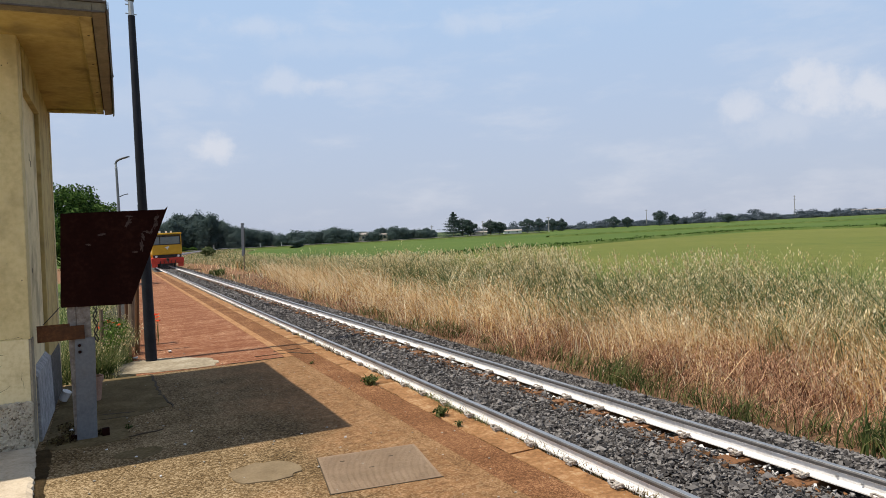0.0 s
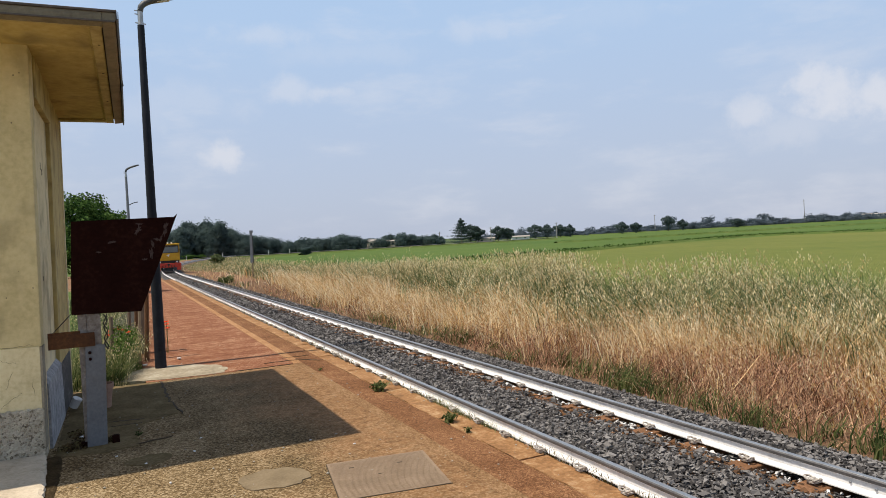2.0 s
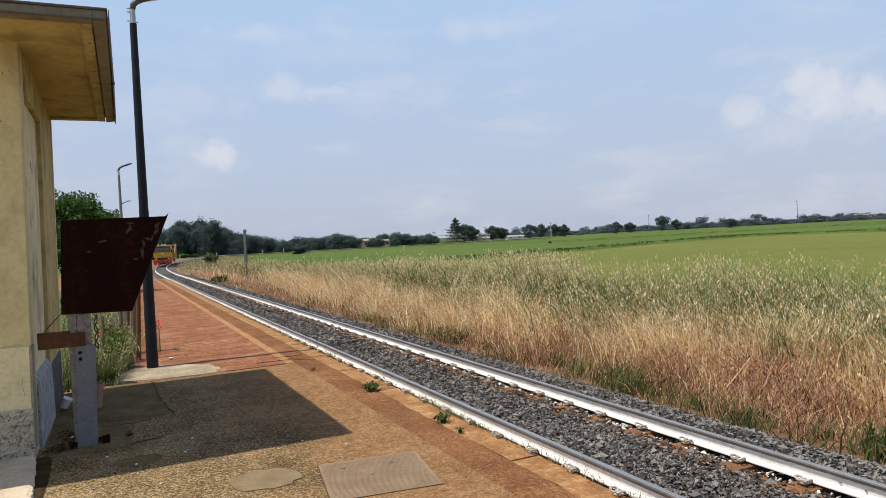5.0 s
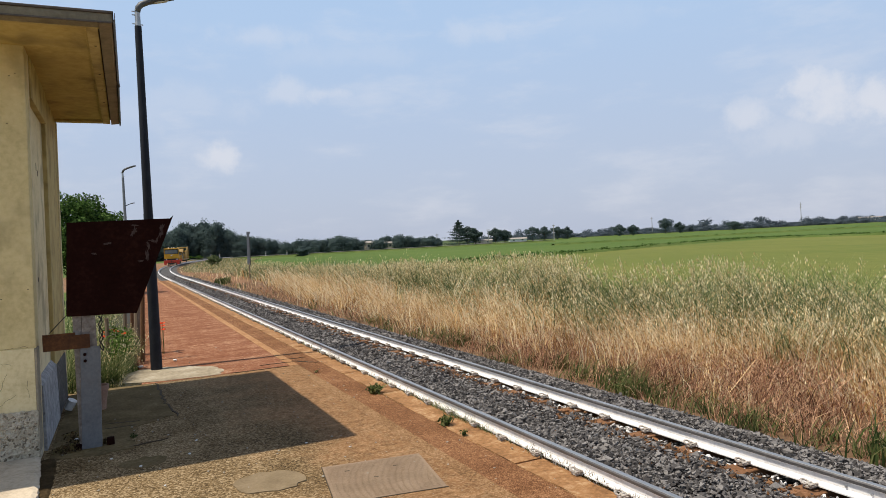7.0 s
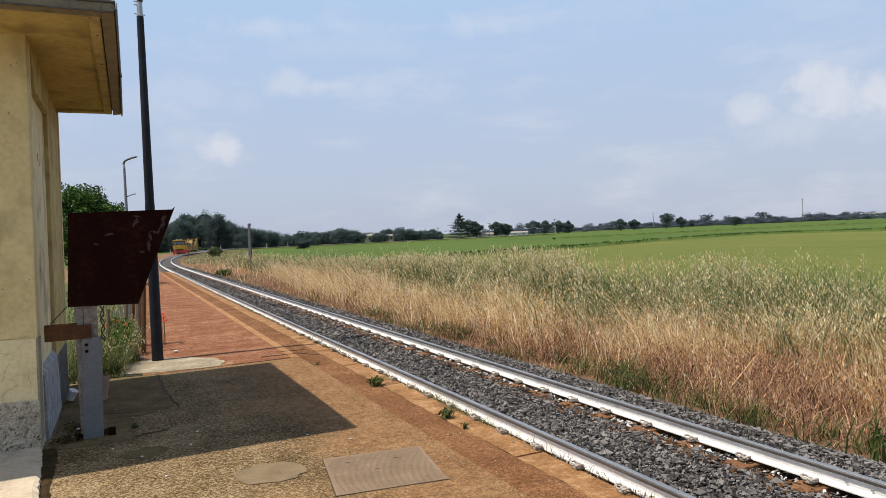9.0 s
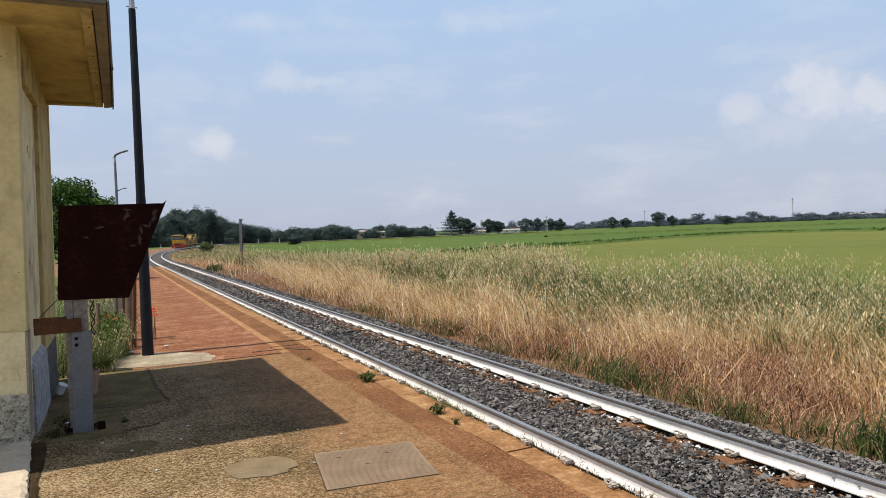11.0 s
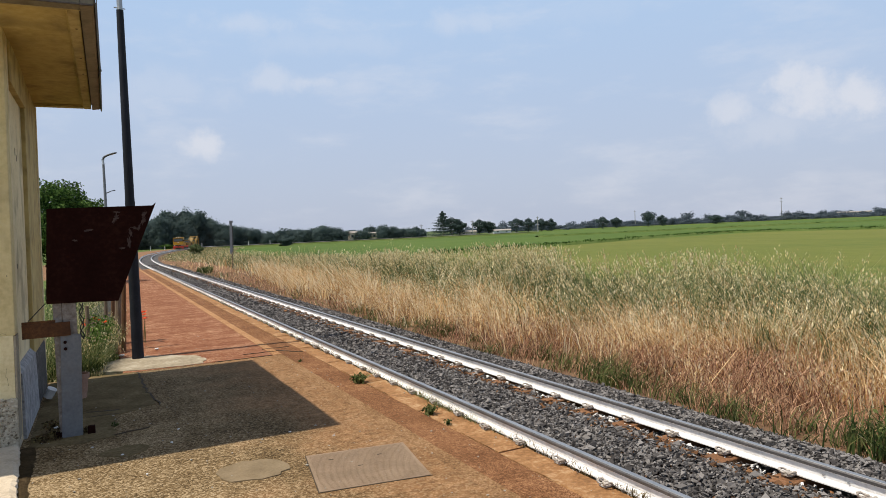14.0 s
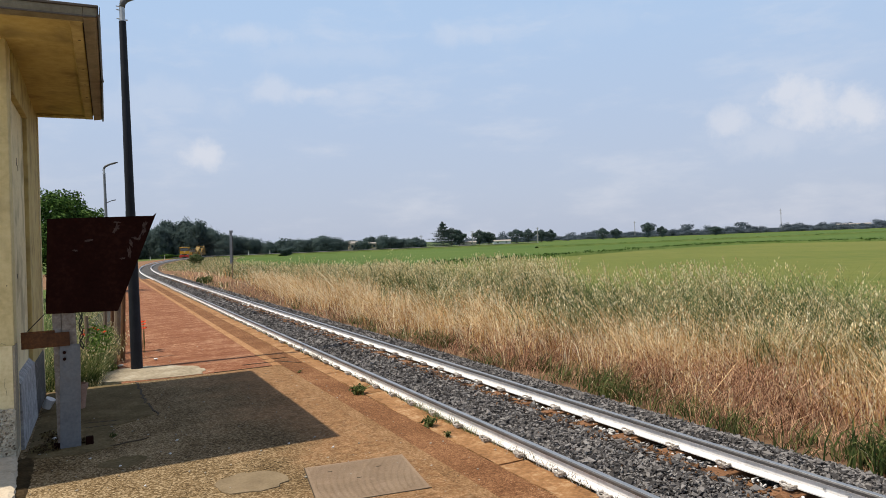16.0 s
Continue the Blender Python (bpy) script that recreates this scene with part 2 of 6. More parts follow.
M = dict(
    aggregate=washed(surf("exposed_aggregate", [(0.046, 0.029, 0.013), (0.175, 0.118, 0.058), (0.42, 0.32, 0.195)], 0.9, 26, 0.9, 0.45, depth=0.007, pebble=56, spec=0.08), ((0.17, 0.076, 0.031), (0.34, 0.172, 0.08)), 0.9, 2.7, 0.56),
    red_paving=surf("rust_red_asphalt", [(0.115, 0.043, 0.021), (0.20, 0.078, 0.039), (0.265, 0.12, 0.066), (0.50, 0.32, 0.20)], 1.2, 5, 0.9, 0.4, depth=0.006, stretch=(0.6, 1.3, 1), pebble=60, spec=0.08),
    brown_band=surf("rusty_brown_asphalt", [(0.078, 0.034, 0.015), (0.175, 0.078, 0.034), (0.39, 0.215, 0.112)], 1.1, 16, 0.9, 0.5, depth=0.008, pebble=110, spec=0.08),
    tan_band=surf("tan_mortar_band", [(0.20, 0.098, 0.042), (0.35, 0.185, 0.085), (0.50, 0.31, 0.17)], 1.1, 35, 0.9, 0.4, depth=0.006, pebble=80, spec=0.08),
    worn_band=surf("dirty_mortar_band", [(0.12, 0.064, 0.028), (0.235, 0.132, 0.063), (0.37, 0.235, 0.13)], 1.4, 18, 0.9, 0.5, depth=0.01, pebble=72, spec=0.08),
    ochre_edge=surf("ochre_stained_concrete", [(0.10, 0.046, 0.018), (0.31, 0.158, 0.064), (0.56, 0.39, 0.225)], 3.2, 22, 0.9, 0.8, depth=0.02),
    concrete=surf("pale_concrete", [(0.20, 0.175, 0.14), (0.32, 0.29, 0.24), (0.44, 0.41, 0.35)], 1.5, 30, 0.9, 0.4, depth=0.008),
    footing=surf("dusty_footing_concrete", [(0.15, 0.118, 0.078), (0.34, 0.29, 0.21), (0.56, 0.51, 0.42)], 1.8, 14, 0.95, 0.5, depth=0.01, spec=0.05),
    clip_steel=surf("whitewashed_rusty_clip", [(0.09, 0.05, 0.03), (0.40, 0.36, 0.32), (0.74, 0.72, 0.69)], 9, 45, 0.8, 0.2),
    # doorstep colour raised to stand in for sunlight that misses the slab
    step=surf("sunlit_tone_concrete", [(0.34, 0.275, 0.20), (0.56, 0.475, 0.365), (0.70, 0.61, 0.49)], 3, 26, 0.95, 0.5, depth=0.012, spec=0.05),
    patch=surf("smooth_mortar_patch", [(0.12, 0.085, 0.045), (0.20, 0.148, 0.085), (0.27, 0.205, 0.125)], 4, 50, 0.85, 0.25, depth=0.004),
    plate=surf("ribbed_hatch_metal", [(0.15, 0.098, 0.058), (0.235, 0.165, 0.105), (0.32, 0.235, 0.16)], 2.6, 60, 0.7, 0.2, depth=0.003),
    apron=surf("mossy_smooth_concrete", [(0.060, 0.045, 0.021), (0.145, 0.108, 0.055), (0.28, 0.21, 0.12)], 2.2, 24, 0.95, 0.3, depth=0.006, spec=0.06),
    trench_dirt_shade=surf("dark_trench_dirt_shade", [(0.045, 0.032, 0.018), (0.10, 0.07, 0.038), (0.17, 0.12, 0.066)], 5, 30, 1.0, 0.6, depth=0.012, spec=0.05),
    # crack dirt, and the shade of gaps and holes put into colour
    crack=surf("dark_joint_dirt_shade", [(0.045, 0.034, 0.024), (0.10, 0.075, 0.05)], 8, 60, 1.0, 0.2),
    rail_white=surf("white_painted_rail", [(0.50, 0.48, 0.46), (0.75, 0.735, 0.725), (0.82, 0.81, 0.805)], 2.2, 18, 0.6, 0.1, depth=0.003),
    rail_head=surf("worn_rail_steel", [(0.075, 0.072, 0.072), (0.13, 0.125, 0.125), (0.22, 0.21, 0.21)], 2, 30, 0.5, 0.1, metal=0.5, depth=0.002),
    polished=surf("polished_rail_steel", [(0.34, 0.33, 0.32), (0.46, 0.45, 0.44), (0.58, 0.57, 0.56)], 2, 30, 0.4, 0.03, metal=0.85, depth=0.001),
    sleeper=surf("rust_stained_sleeper", [(0.07, 0.038, 0.02), (0.20, 0.095, 0.044), (0.36, 0.21, 0.125)], 3, 40, 0.9, 0.5),
    stone=surf("basalt_ballast", [(0.048, 0.045, 0.045), (0.096, 0.090, 0.089), (0.148, 0.139, 0.136), (0.235, 0.222, 0.216)], 3, 60, 1.0, 0.0, island=0.7, spec=0.04),
    ballast_bed=surf("ballast_bed", [(0.03, 0.028, 0.028), (0.075, 0.072, 0.072), (0.15, 0.145, 0.14)], 2, 40, 0.95, 1.0, depth=0.03, pebble=22),
    soil=surf("dry_verge_soil", [(0.07, 0.043, 0.027), (0.155, 0.094, 0.056), (0.27, 0.18, 0.108)], 0.9, 14, 1.0, 0.6, depth=0.02, spec=0.08),
    red_soil=surf("reddish_bare_soil", [(0.12, 0.082, 0.046), (0.22, 0.125, 0.072), (0.35, 0.225, 0.14)], 0.7, 6, 1.0, 0.6, depth=0.02, spec=0.08),
    field=surf("green_rice_field", [(0.050, 0.100, 0.022), (0.082, 0.130, 0.029), (0.125, 0.160, 0.042)], 0.018, 1.3, 0.9, 0.5, depth=0.2, spec=0.08),
    field_near=surf("yellowing_rice_field", [(0.080, 0.118, 0.026), (0.135, 0.152, 0.037), (0.19, 0.188, 0.056)], 0.03, 0.9, 0.9, 0.5, depth=0.2, spec=0.08, stretch=(1, 0.5, 1)),
    meadow=surf("weedy_ground", [(0.05, 0.08, 0.02), (0.09, 0.13, 0.035), (0.16, 0.18, 0.07)], 0.4, 6, 1.0, 0.6, depth=0.05, spec=0.08),
    far_ground=surf("distant_farmland", [(0.05, 0.08, 0.035), (0.075, 0.105, 0.045), (0.11, 0.13, 0.06)], 0.006, 0.05, 1.0, 0.0, spec=0.08),
    plaster=grimed(surf("yellow_plaster", [(0.43, 0.345, 0.16), (0.63, 0.52, 0.27), (0.73, 0.62, 0.355)], 0.8, 14, 0.9, 0.25, depth=0.006, space="object"), (0.24, 0.19, 0.105), 0.42, 1.1),
    plaster_pale=grimed(surf("faded_cream_plaster", [(0.51, 0.42, 0.23), (0.70, 0.59, 0.355), (0.78, 0.69, 0.47)], 0.9, 16, 0.9, 0.25, depth=0.006, space="object"), (0.24, 0.19, 0.11), 0.6, 1.1),
    soffit=grimed(surf("ochre_soffit_paint", [(0.30, 0.215, 0.065), (0.46, 0.345, 0.115), (0.58, 0.455, 0.185)], 1.2, 9, 0.85, 0.2, depth=0.005, space="object"), (0.13, 0.09, 0.032), 0.6, 0.9),
    fascia=grimed(surf("grey_brown_sheet_metal", [(0.13, 0.108, 0.07), (0.21, 0.175, 0.115), (0.29, 0.245, 0.165)], 1.2, 20, 0.55, 0.15, metal=0.2, space="object"), (0.085, 0.062, 0.038), 0.6, 1.4),
    gutter=surf("dark_gutter_metal", [(0.05, 0.04, 0.035), (0.09, 0.075, 0.065), (0.15, 0.12, 0.10)], 2, 25, 0.6, 0.2, metal=0.3, space="object"),
    lower_plaster=surf("lighter_cream_plaster", [(0.52, 0.42, 0.21), (0.74, 0.63, 0.37), (0.82, 0.73, 0.48)], 1.6, 18, 0.9, 0.25, depth=0.006, space="object"),
    ochre_wall=grimed(surf("ochre_wall_paint", [(0.25, 0.18, 0.062), (0.45, 0.345, 0.14), (0.57, 0.465, 0.22)], 1.4, 12, 0.9, 0.3, depth=0.006, space="object", stretch=(1, 1, 0.5)), (0.12, 0.08, 0.032), 0.45, 1.6),
    worn_render=surf("worn_corner_render", [(0.12, 0.10, 0.075), (0.30, 0.26, 0.19), (0.46, 0.40, 0.29)], 3, 22, 0.95, 0.5, depth=0.01, space="object"),
    dark_plinth=surf("dark_flaked_plinth", [(0.03, 0.027, 0.025), (0.075, 0.07, 0.066), (0.22, 0.21, 0.20)], 5, 24, 0.95, 0.5, space="object"),
    rust_stake=surf("rust_brown_stake", [(0.05, 0.025, 0.014), (0.13, 0.062, 0.03), (0.26, 0.15, 0.08)], 5, 30, 0.95, 0.5, space="object", stretch=(3, 3, 0.6)),
    white_splash=surf("whitewash_splashed_stone", [(0.30, 0.29, 0.28), (0.62, 0.60, 0.58), (0.80, 0.79, 0.77)], 12, 60, 0.8, 0.0, island=0.5, spec=0.1),
    rust_stone=surf("rust_stained_stone", [(0.055, 0.034, 0.022), (0.12, 0.062, 0.032), (0.24, 0.12, 0.055)], 4, 60, 0.9, 0.0, island=0.7, spec=0.1),
    rubble=surf("rough_cast_plinth", [(0.20, 0.165, 0.115), (0.50, 0.43, 0.32), (0.78, 0.71, 0.57)], 7, 28, 1.0, 1.0, depth=0.06, space="object", spec=0.05, island=0.4),
    white_plinth=surf("flaking_whitewash", [(0.09, 0.09, 0.095), (0.29, 0.295, 0.31), (0.50, 0.51, 0.53)], 6, 26, 0.9, 0.4, space="object"),
    pole=surf("dark_painted_pole", [(0.010, 0.011, 0.016), (0.017, 0.019, 0.026), (0.032, 0.034, 0.044)], 3, 40, 0.6, 0.1, space="object", spec=0.15),
    galv=surf("galvanised_steel", [(0.28, 0.29, 0.30), (0.42, 0.43, 0.44), (0.55, 0.55, 0.56)], 6, 60, 0.45, 0.1, metal=0.6, space="object"),
    lamp_grey=surf("grey_lamp_housing", [(0.13, 0.14, 0.16), (0.18, 0.19, 0.21), (0.24, 0.25, 0.27)], 4, 40, 0.45, 0.05, space="object"),
    lamp_dark=surf("dark_grey_lamp_housing", [(0.055, 0.06, 0.07), (0.085, 0.09, 0.10), (0.13, 0.135, 0.145)], 4, 40, 0.5, 0.05, space="object"),
    lens=surf("frosted_lamp_lens", [(0.55, 0.53, 0.48), (0.66, 0.64, 0.58)], 4, 40, 0.3, 0.0, space="object"),
    rust_dark=surf("dark_rusted_sheet", [(0.009, 0.003, 0.0022), (0.016, 0.0052, 0.004), (0.034, 0.013, 0.009)], 2.2, 22, 0.95, 0.35, depth=0.004, space="object", spec=0.04),
    bare_spot=surf("flaked_paint_spot", [(0.014, 0.006, 0.005), (0.085, 0.055, 0.047)], 18, 55, 0.8, 0.3, space="object"),
    rust=surf("orange_rust", [(0.03, 0.012, 0.006), (0.085, 0.034, 0.012), (0.19, 0.085, 0.03)], 5, 30, 0.85, 0.5, depth=0.004, space="object"),
    grey_paint=grimed(surf("grey_painted_steel", [(0.085, 0.09, 0.097), (0.14, 0.147, 0.157), (0.20, 0.207, 0.22)], 4, 25, 0.5, 0.15, space="object"), (0.10, 0.085, 0.07), 0.45, 1.6),
    old_post=surf("weathered_white_post", [(0.075, 0.05, 0.035), (0.22, 0.19, 0.165), (0.42, 0.39, 0.36)], 4, 25, 0.8, 0.4, space="object"),
    terracotta=surf("terracotta", [(0.20, 0.12, 0.085), (0.31, 0.19, 0.14), (0.40, 0.27, 0.21)], 6, 40, 0.85, 0.2, space="object"),
    white_scrap=surf("white_plastic", [(0.62, 0.62, 0.62), (0.75, 0.75, 0.75)], 8, 40, 0.5, 0.05, space="object"),
    wood=surf("grey_brown_stake", [(0.09, 0.06, 0.04), (0.19, 0.14, 0.10), (0.30, 0.24, 0.18)], 4, 30, 0.95, 0.5, space="object", stretch=(4, 4, 0.6)),
    wire=surf("dull_fence_wire", [(0.12, 0.12, 0.11), (0.22, 0.21, 0.20)], 10, 60, 0.6, 0.0, metal=0.3),
    bark=surf("bark", [(0.06, 0.045, 0.035), (0.12, 0.09, 0.07), (0.18, 0.145, 0.11)], 4, 30, 0.95, 0.6, space="object"),
    dry_weed=leafy("dry_brown_weeds", [(0.05, 0.035, 0.018), (0.12, 0.078, 0.038), (0.20, 0.16, 0.07)]),
    straw=leafy("golden_straw", [(0.47, 0.275, 0.11), (0.92, 0.69, 0.375), (0.98, 0.88, 0.63)]),
    red_straw=leafy("reddish_dead_grass", [(0.10, 0.046, 0.028), (0.34, 0.168, 0.10), (0.75, 0.485, 0.31)]),
    oat=leafy("grey_green_oat_grass", [(0.062, 0.096, 0.036), (0.15, 0.195, 0.078), (0.40, 0.40, 0.20)]),
    oat_head=leafy("pale_oat_heads", [(0.46, 0.36, 0.17), (0.80, 0.66, 0.36), (0.95, 0.85, 0.56)]),
    green_blade=leafy("fresh_green_blades", [(0.035, 0.056, 0.018), (0.085, 0.118, 0.035), (0.22, 0.225, 0.09)]),
    leaf=leafy("tree_leaves", [(0.02, 0.048, 0.009), (0.045, 0.098, 0.018), (0.105, 0.18, 0.042)], 0.25),
    fresh_leaf=leafy("fresh_weed_leaves", [(0.05, 0.10, 0.02), (0.10, 0.18, 0.035), (0.18, 0.27, 0.07)], 0.35),
    bush_leaf=leafy("dull_bush_leaves", [(0.055, 0.082, 0.034), (0.10, 0.132, 0.055), (0.17, 0.195, 0.09)], 0.3),
    # distance haze put into the leaf colour as blue-grey; high translucency flattens contrast
    far_leaf=leafy("hazed_tree_leaves", [(0.072, 0.106, 0.106), (0.092, 0.131, 0.128), (0.115, 0.156, 0.146)], 0.55, scale=0.05, rough=0.95, island=0.25),
    # horizon belts: still more haze put into the colour, paler and bluer
    haze_tinted_leaf=leafy("haze_tinted_leaves", [(0.095, 0.122, 0.148), (0.115, 0.145, 0.17), (0.135, 0.165, 0.19)], 0.55, scale=0.05, rough=0.95, island=0.25),
    needle=leafy("conifer_needles", [(0.046, 0.070, 0.064), (0.058, 0.084, 0.075), (0.072, 0.10, 0.086)], 0.2, scale=0.1, rough=0.95, island=0.25),
    poppy=leafy("poppy_petals", [(0.55, 0.02, 0.01), (0.75, 0.05, 0.02), (0.85, 0.10, 0.04)], 0.4),
    train_yellow=surf("yellow_vehicle_paint", [(0.42, 0.225, 0.014), (0.56, 0.31, 0.02), (0.66, 0.40, 0.045)], 1.5, 14, 0.5, 0.05, space="object"),
    machine_yellow=surf("weathered_yellow_paint", [(0.07, 0.045, 0.018), (0.27, 0.17, 0.042), (0.50, 0.36, 0.14)], 1.6, 6, 0.6, 0.1, space="object"),
    train_red=surf("red_vehicle_paint", [(0.36, 0.03, 0.018), (0.52, 0.05, 0.03), (0.60, 0.09, 0.05)], 1.5, 14, 0.55, 0.05, space="object"),
    train_dark=surf("black_running_gear", [(0.012, 0.011, 0.011), (0.03, 0.027, 0.025), (0.06, 0.052, 0.045)], 3, 20, 0.7, 0.2, space="object"),
    train_glass=surf("dark_cab_glass", [(0.09, 0.105, 0.11), (0.17, 0.19, 0.19)], 0.8, 4, 0.12, 0.0, space="object", spec=0.6),
    train_lamp=surf("lamp_glass", [(0.6, 0.6, 0.58), (0.75, 0.75, 0.72)], 5, 30, 0.2, 0.0, space="object"),
    road=surf("worn_road_asphalt", [(0.16, 0.155, 0.15), (0.24, 0.235, 0.23), (0.30, 0.29, 0.28)], 0.4, 8, 0.95, 0.2),
    house_wall=surf("pale_house_plaster", [(0.45, 0.38, 0.30), (0.58, 0.50, 0.40), (0.68, 0.62, 0.54)], 0.3, 4, 0.9, 0.1),
    house_white=surf("white_shed_wall", [(0.55, 0.55, 0.54), (0.68, 0.68, 0.67), (0.76, 0.76, 0.76)], 0.3, 4, 0.9, 0.1),
    pane=surf("dark_window_pane", [(0.03, 0.035, 0.04), (0.06, 0.07, 0.08)], 1, 5, 0.15, 0.0),
    panel_shade=surf("dark_panel_shade", [(0.035, 0.037, 0.034), (0.07, 0.072, 0.066), (0.13, 0.13, 0.118)], 1.5, 12, 0.9, 0.2),
    grey_roof=surf("grey_roof_sheet", [(0.22, 0.20, 0.19), (0.32, 0.29, 0.27), (0.40, 0.37, 0.34)], 0.5, 4, 0.9, 0.2),
    mast=surf("grey_concrete_mast", [(0.20, 0.20, 0.20), (0.30, 0.30, 0.29), (0.38, 0.37, 0.36)], 2, 12, 0.9, 0.2),
)


# ---- mesh helpers ----
def finish(bm, name, smooth=False):
    me = bpy.data.meshes.new(name)
    bm.normal_update()
    bm.to_mesh(me)
    bm.free()
    if smooth:
        for p in me.polygons:
            p.use_smooth = True
    return me


def part(name, bm, material, parent=None, label="", at=None, smooth=False, kind=""):
    me = finish(bm, name, smooth)
    for m in (material if isinstance(material, (list, tuple)) else [material]):
        me.materials.append(m)
    ob = new(name, me)
    if parent is not None:
        ob.parent = parent
    if at is not None:
        ob.matrix_basis = at
    if label or kind:
        tagged(ob, label, kind=kind)
    return ob


def thing(name, label, category, at=None, group="", kind=""):
    ob = new(name)
    ob.empty_display_size = 0.2
    if at is not None:
        ob.matrix_basis = at
    return tagged(ob, label, category, group, kind)


def box(bm, x0, x1, y0, y1, z0, z1, bevel=0.0):
    r = bmesh.ops.create_cube(bm, size=1.0, matrix=Matrix.LocRotScale(((x0 + x1) / 2, (y0 + y1) / 2, (z0 + z1) / 2), None, (x1 - x0, y1 - y0, z1 - z0)))
    if bevel:
        edges = list({e for v in r["verts"] for e in v.link_edges})
        bmesh.ops.bevel(bm, geom=edges, offset=bevel, segments=2, affect="EDGES", profile=0.6)
    return bm


def bx(*a, bevel=0.0):
    return box(bmesh.new(), *a, bevel=bevel)


def rod(bm, a, b, r0, r1=None, sides=10):
    a, b = Vector(a), Vector(b)
    r1 = r0 if r1 is None else r1
    q = (b - a).to_track_quat("Z", "Y").to_matrix().to_4x4()
    bmesh.ops.create_cone(bm, cap_ends=True, segments=sides, radius1=r0, radius2=r1, depth=(b - a).length,
                          matrix=Matrix.Translation((a + b) / 2) @ q)
    return bm


def prism(bm, outline, y0, y1):
    """An outline in x and z, pulled from y0 to y1."""
    f = [bm.verts.new((x, y0, z)) for x, z in outline]
    b = [bm.verts.new((x, y1, z)) for x, z in outline]
    n = len(f)
    bm.faces.new(f)
    bm.faces.new(b[::-1])
    for i in range(n):
        bm.faces.new((f[(i + 1) % n], f[i], b[i], b[(i + 1) % n]))
    bmesh.ops.recalc_face_normals(bm, faces=bm.faces)
    return bm


def mesh_np(name, verts, faces, materials, mat_index=None, smooth=False):
    """A mesh from numpy arrays; faces: an (n, k) array."""
    me = bpy.data.meshes.new(name)
    n, k = faces.shape
    me.vertices.add(len(verts))
    me.vertices.foreach_set("co", np.ascontiguousarray(verts, dtype=np.float32).ravel())
    me.loops.add(n * k)
    me.loops.foreach_set("vertex_index", np.ascontiguousarray(faces, dtype=np.int32).ravel())
    me.polygons.add(n)
    me.polygons.foreach_set("loop_start", np.arange(0, n * k, k, dtype=np.int32))
    for m in materials:
        me.materials.append(m)
    if mat_index is not None:
        me.polygons.foreach_set("material_index", np.ascontiguousarray(mat_index, dtype=np.int32))
    me.polygons.foreach_set("use_smooth", np.full(n, smooth, dtype=bool))
    me.update(calc_edges=True)
    me.validate()
    return me


# ---- the line of the track ----
RAIL_X, GAUGE, CURVE_Y, CURVE_K, CURVE_END = 4.755, 1.505, 70.0, 7.77e-4, 290.0


def track_x(y):
    y = np.asarray(y, dtype=float)
    c = np.clip(y, CURVE_Y, CURVE_END) - CURVE_Y
    return RAIL_X + CURVE_K * c * c + np.maximum(y - CURVE_END, 0) * 2 * CURVE_K * (CURVE_END - CURVE_Y)


def track_slope(y):
    c = np.clip(np.asarray(y, dtype=float), CURVE_Y, CURVE_END) - CURVE_Y
    return 2 * CURVE_K * c


# ---- ground ----
def build_ground():
    # lateral profile: offset from the track's middle line, height
    prof = [(-3500, -0.5), (-400, -0.5), (-60, -0.4), (-14, -0.3), (-7.2, -0.25), (-5.2, -0.22), (-4.2, -0.22), (-1.2, -0.20), (-0.6, -0.16), (0.6, -0.16), (1.2, -0.16),
            (1.7, -0.16), (2.2, -0.24), (3.2, -0.30), (5.5, -0.35), (8.5, -0.5), (10.5, -0.75), (12.0, -0.85), (14, -0.85), (40, -0.85), (120, -0.85), (420, -0.85), (3500, -0.6)]
    ys = np.concatenate([np.array([-3000, -500, -100, -30]), np.arange(-10, 70, 4.0), np.arange(70, 300, 6.0), np.array([330, 380, 450, 600, 1000, 2000, 4500])])
    us, zs = np.array([p[0] for p in prof]), np.array([p[1] for p in prof])
    X = track_x(ys)[:, None] + us[None, :]
    X[ys > 1000] = us[None, :]
    V = np.stack([X, np.repeat(ys[:, None], len(us), 1), np.repeat(zs[None, :], len(ys), 0)], -1).reshape(-1, 3)
    n, k = len(ys), len(us)
    F, mi = [], []
    for i in range(n - 1):
        for j in range(k - 1):
            a = i * k + j
            F.append((a, a + 1, a + k + 1, a + k))
            u, y = (us[j] + us[j + 1]) / 2, ys[i]
            if u < -1.6:
                m = 3 if y > 60 and u > -12 else 2
            elif u < 1.9:
                m = 0
            elif u < 12.5:
                m = 3 if y > 56 and u < 8 and y < 98 else 1
            elif u < 420 and y < 380:
                m = 6 if u < 120 and y < 80 + 0.24 * (track_x(y) + u - 40) else 4
            else:
                m = 5
            mi.append(m)
    ob = new("ground", mesh_np("ground", V, np.array(F), [M["ballast_bed"], M["soil"], M["meadow"], M["red_soil"], M["field"], M["far_ground"], M["field_near"]], np.array(mi)))
    tagged(ob, "flat farmland ground with dry verge and bright green rice field", "ground", kind="structure")


build_ground()


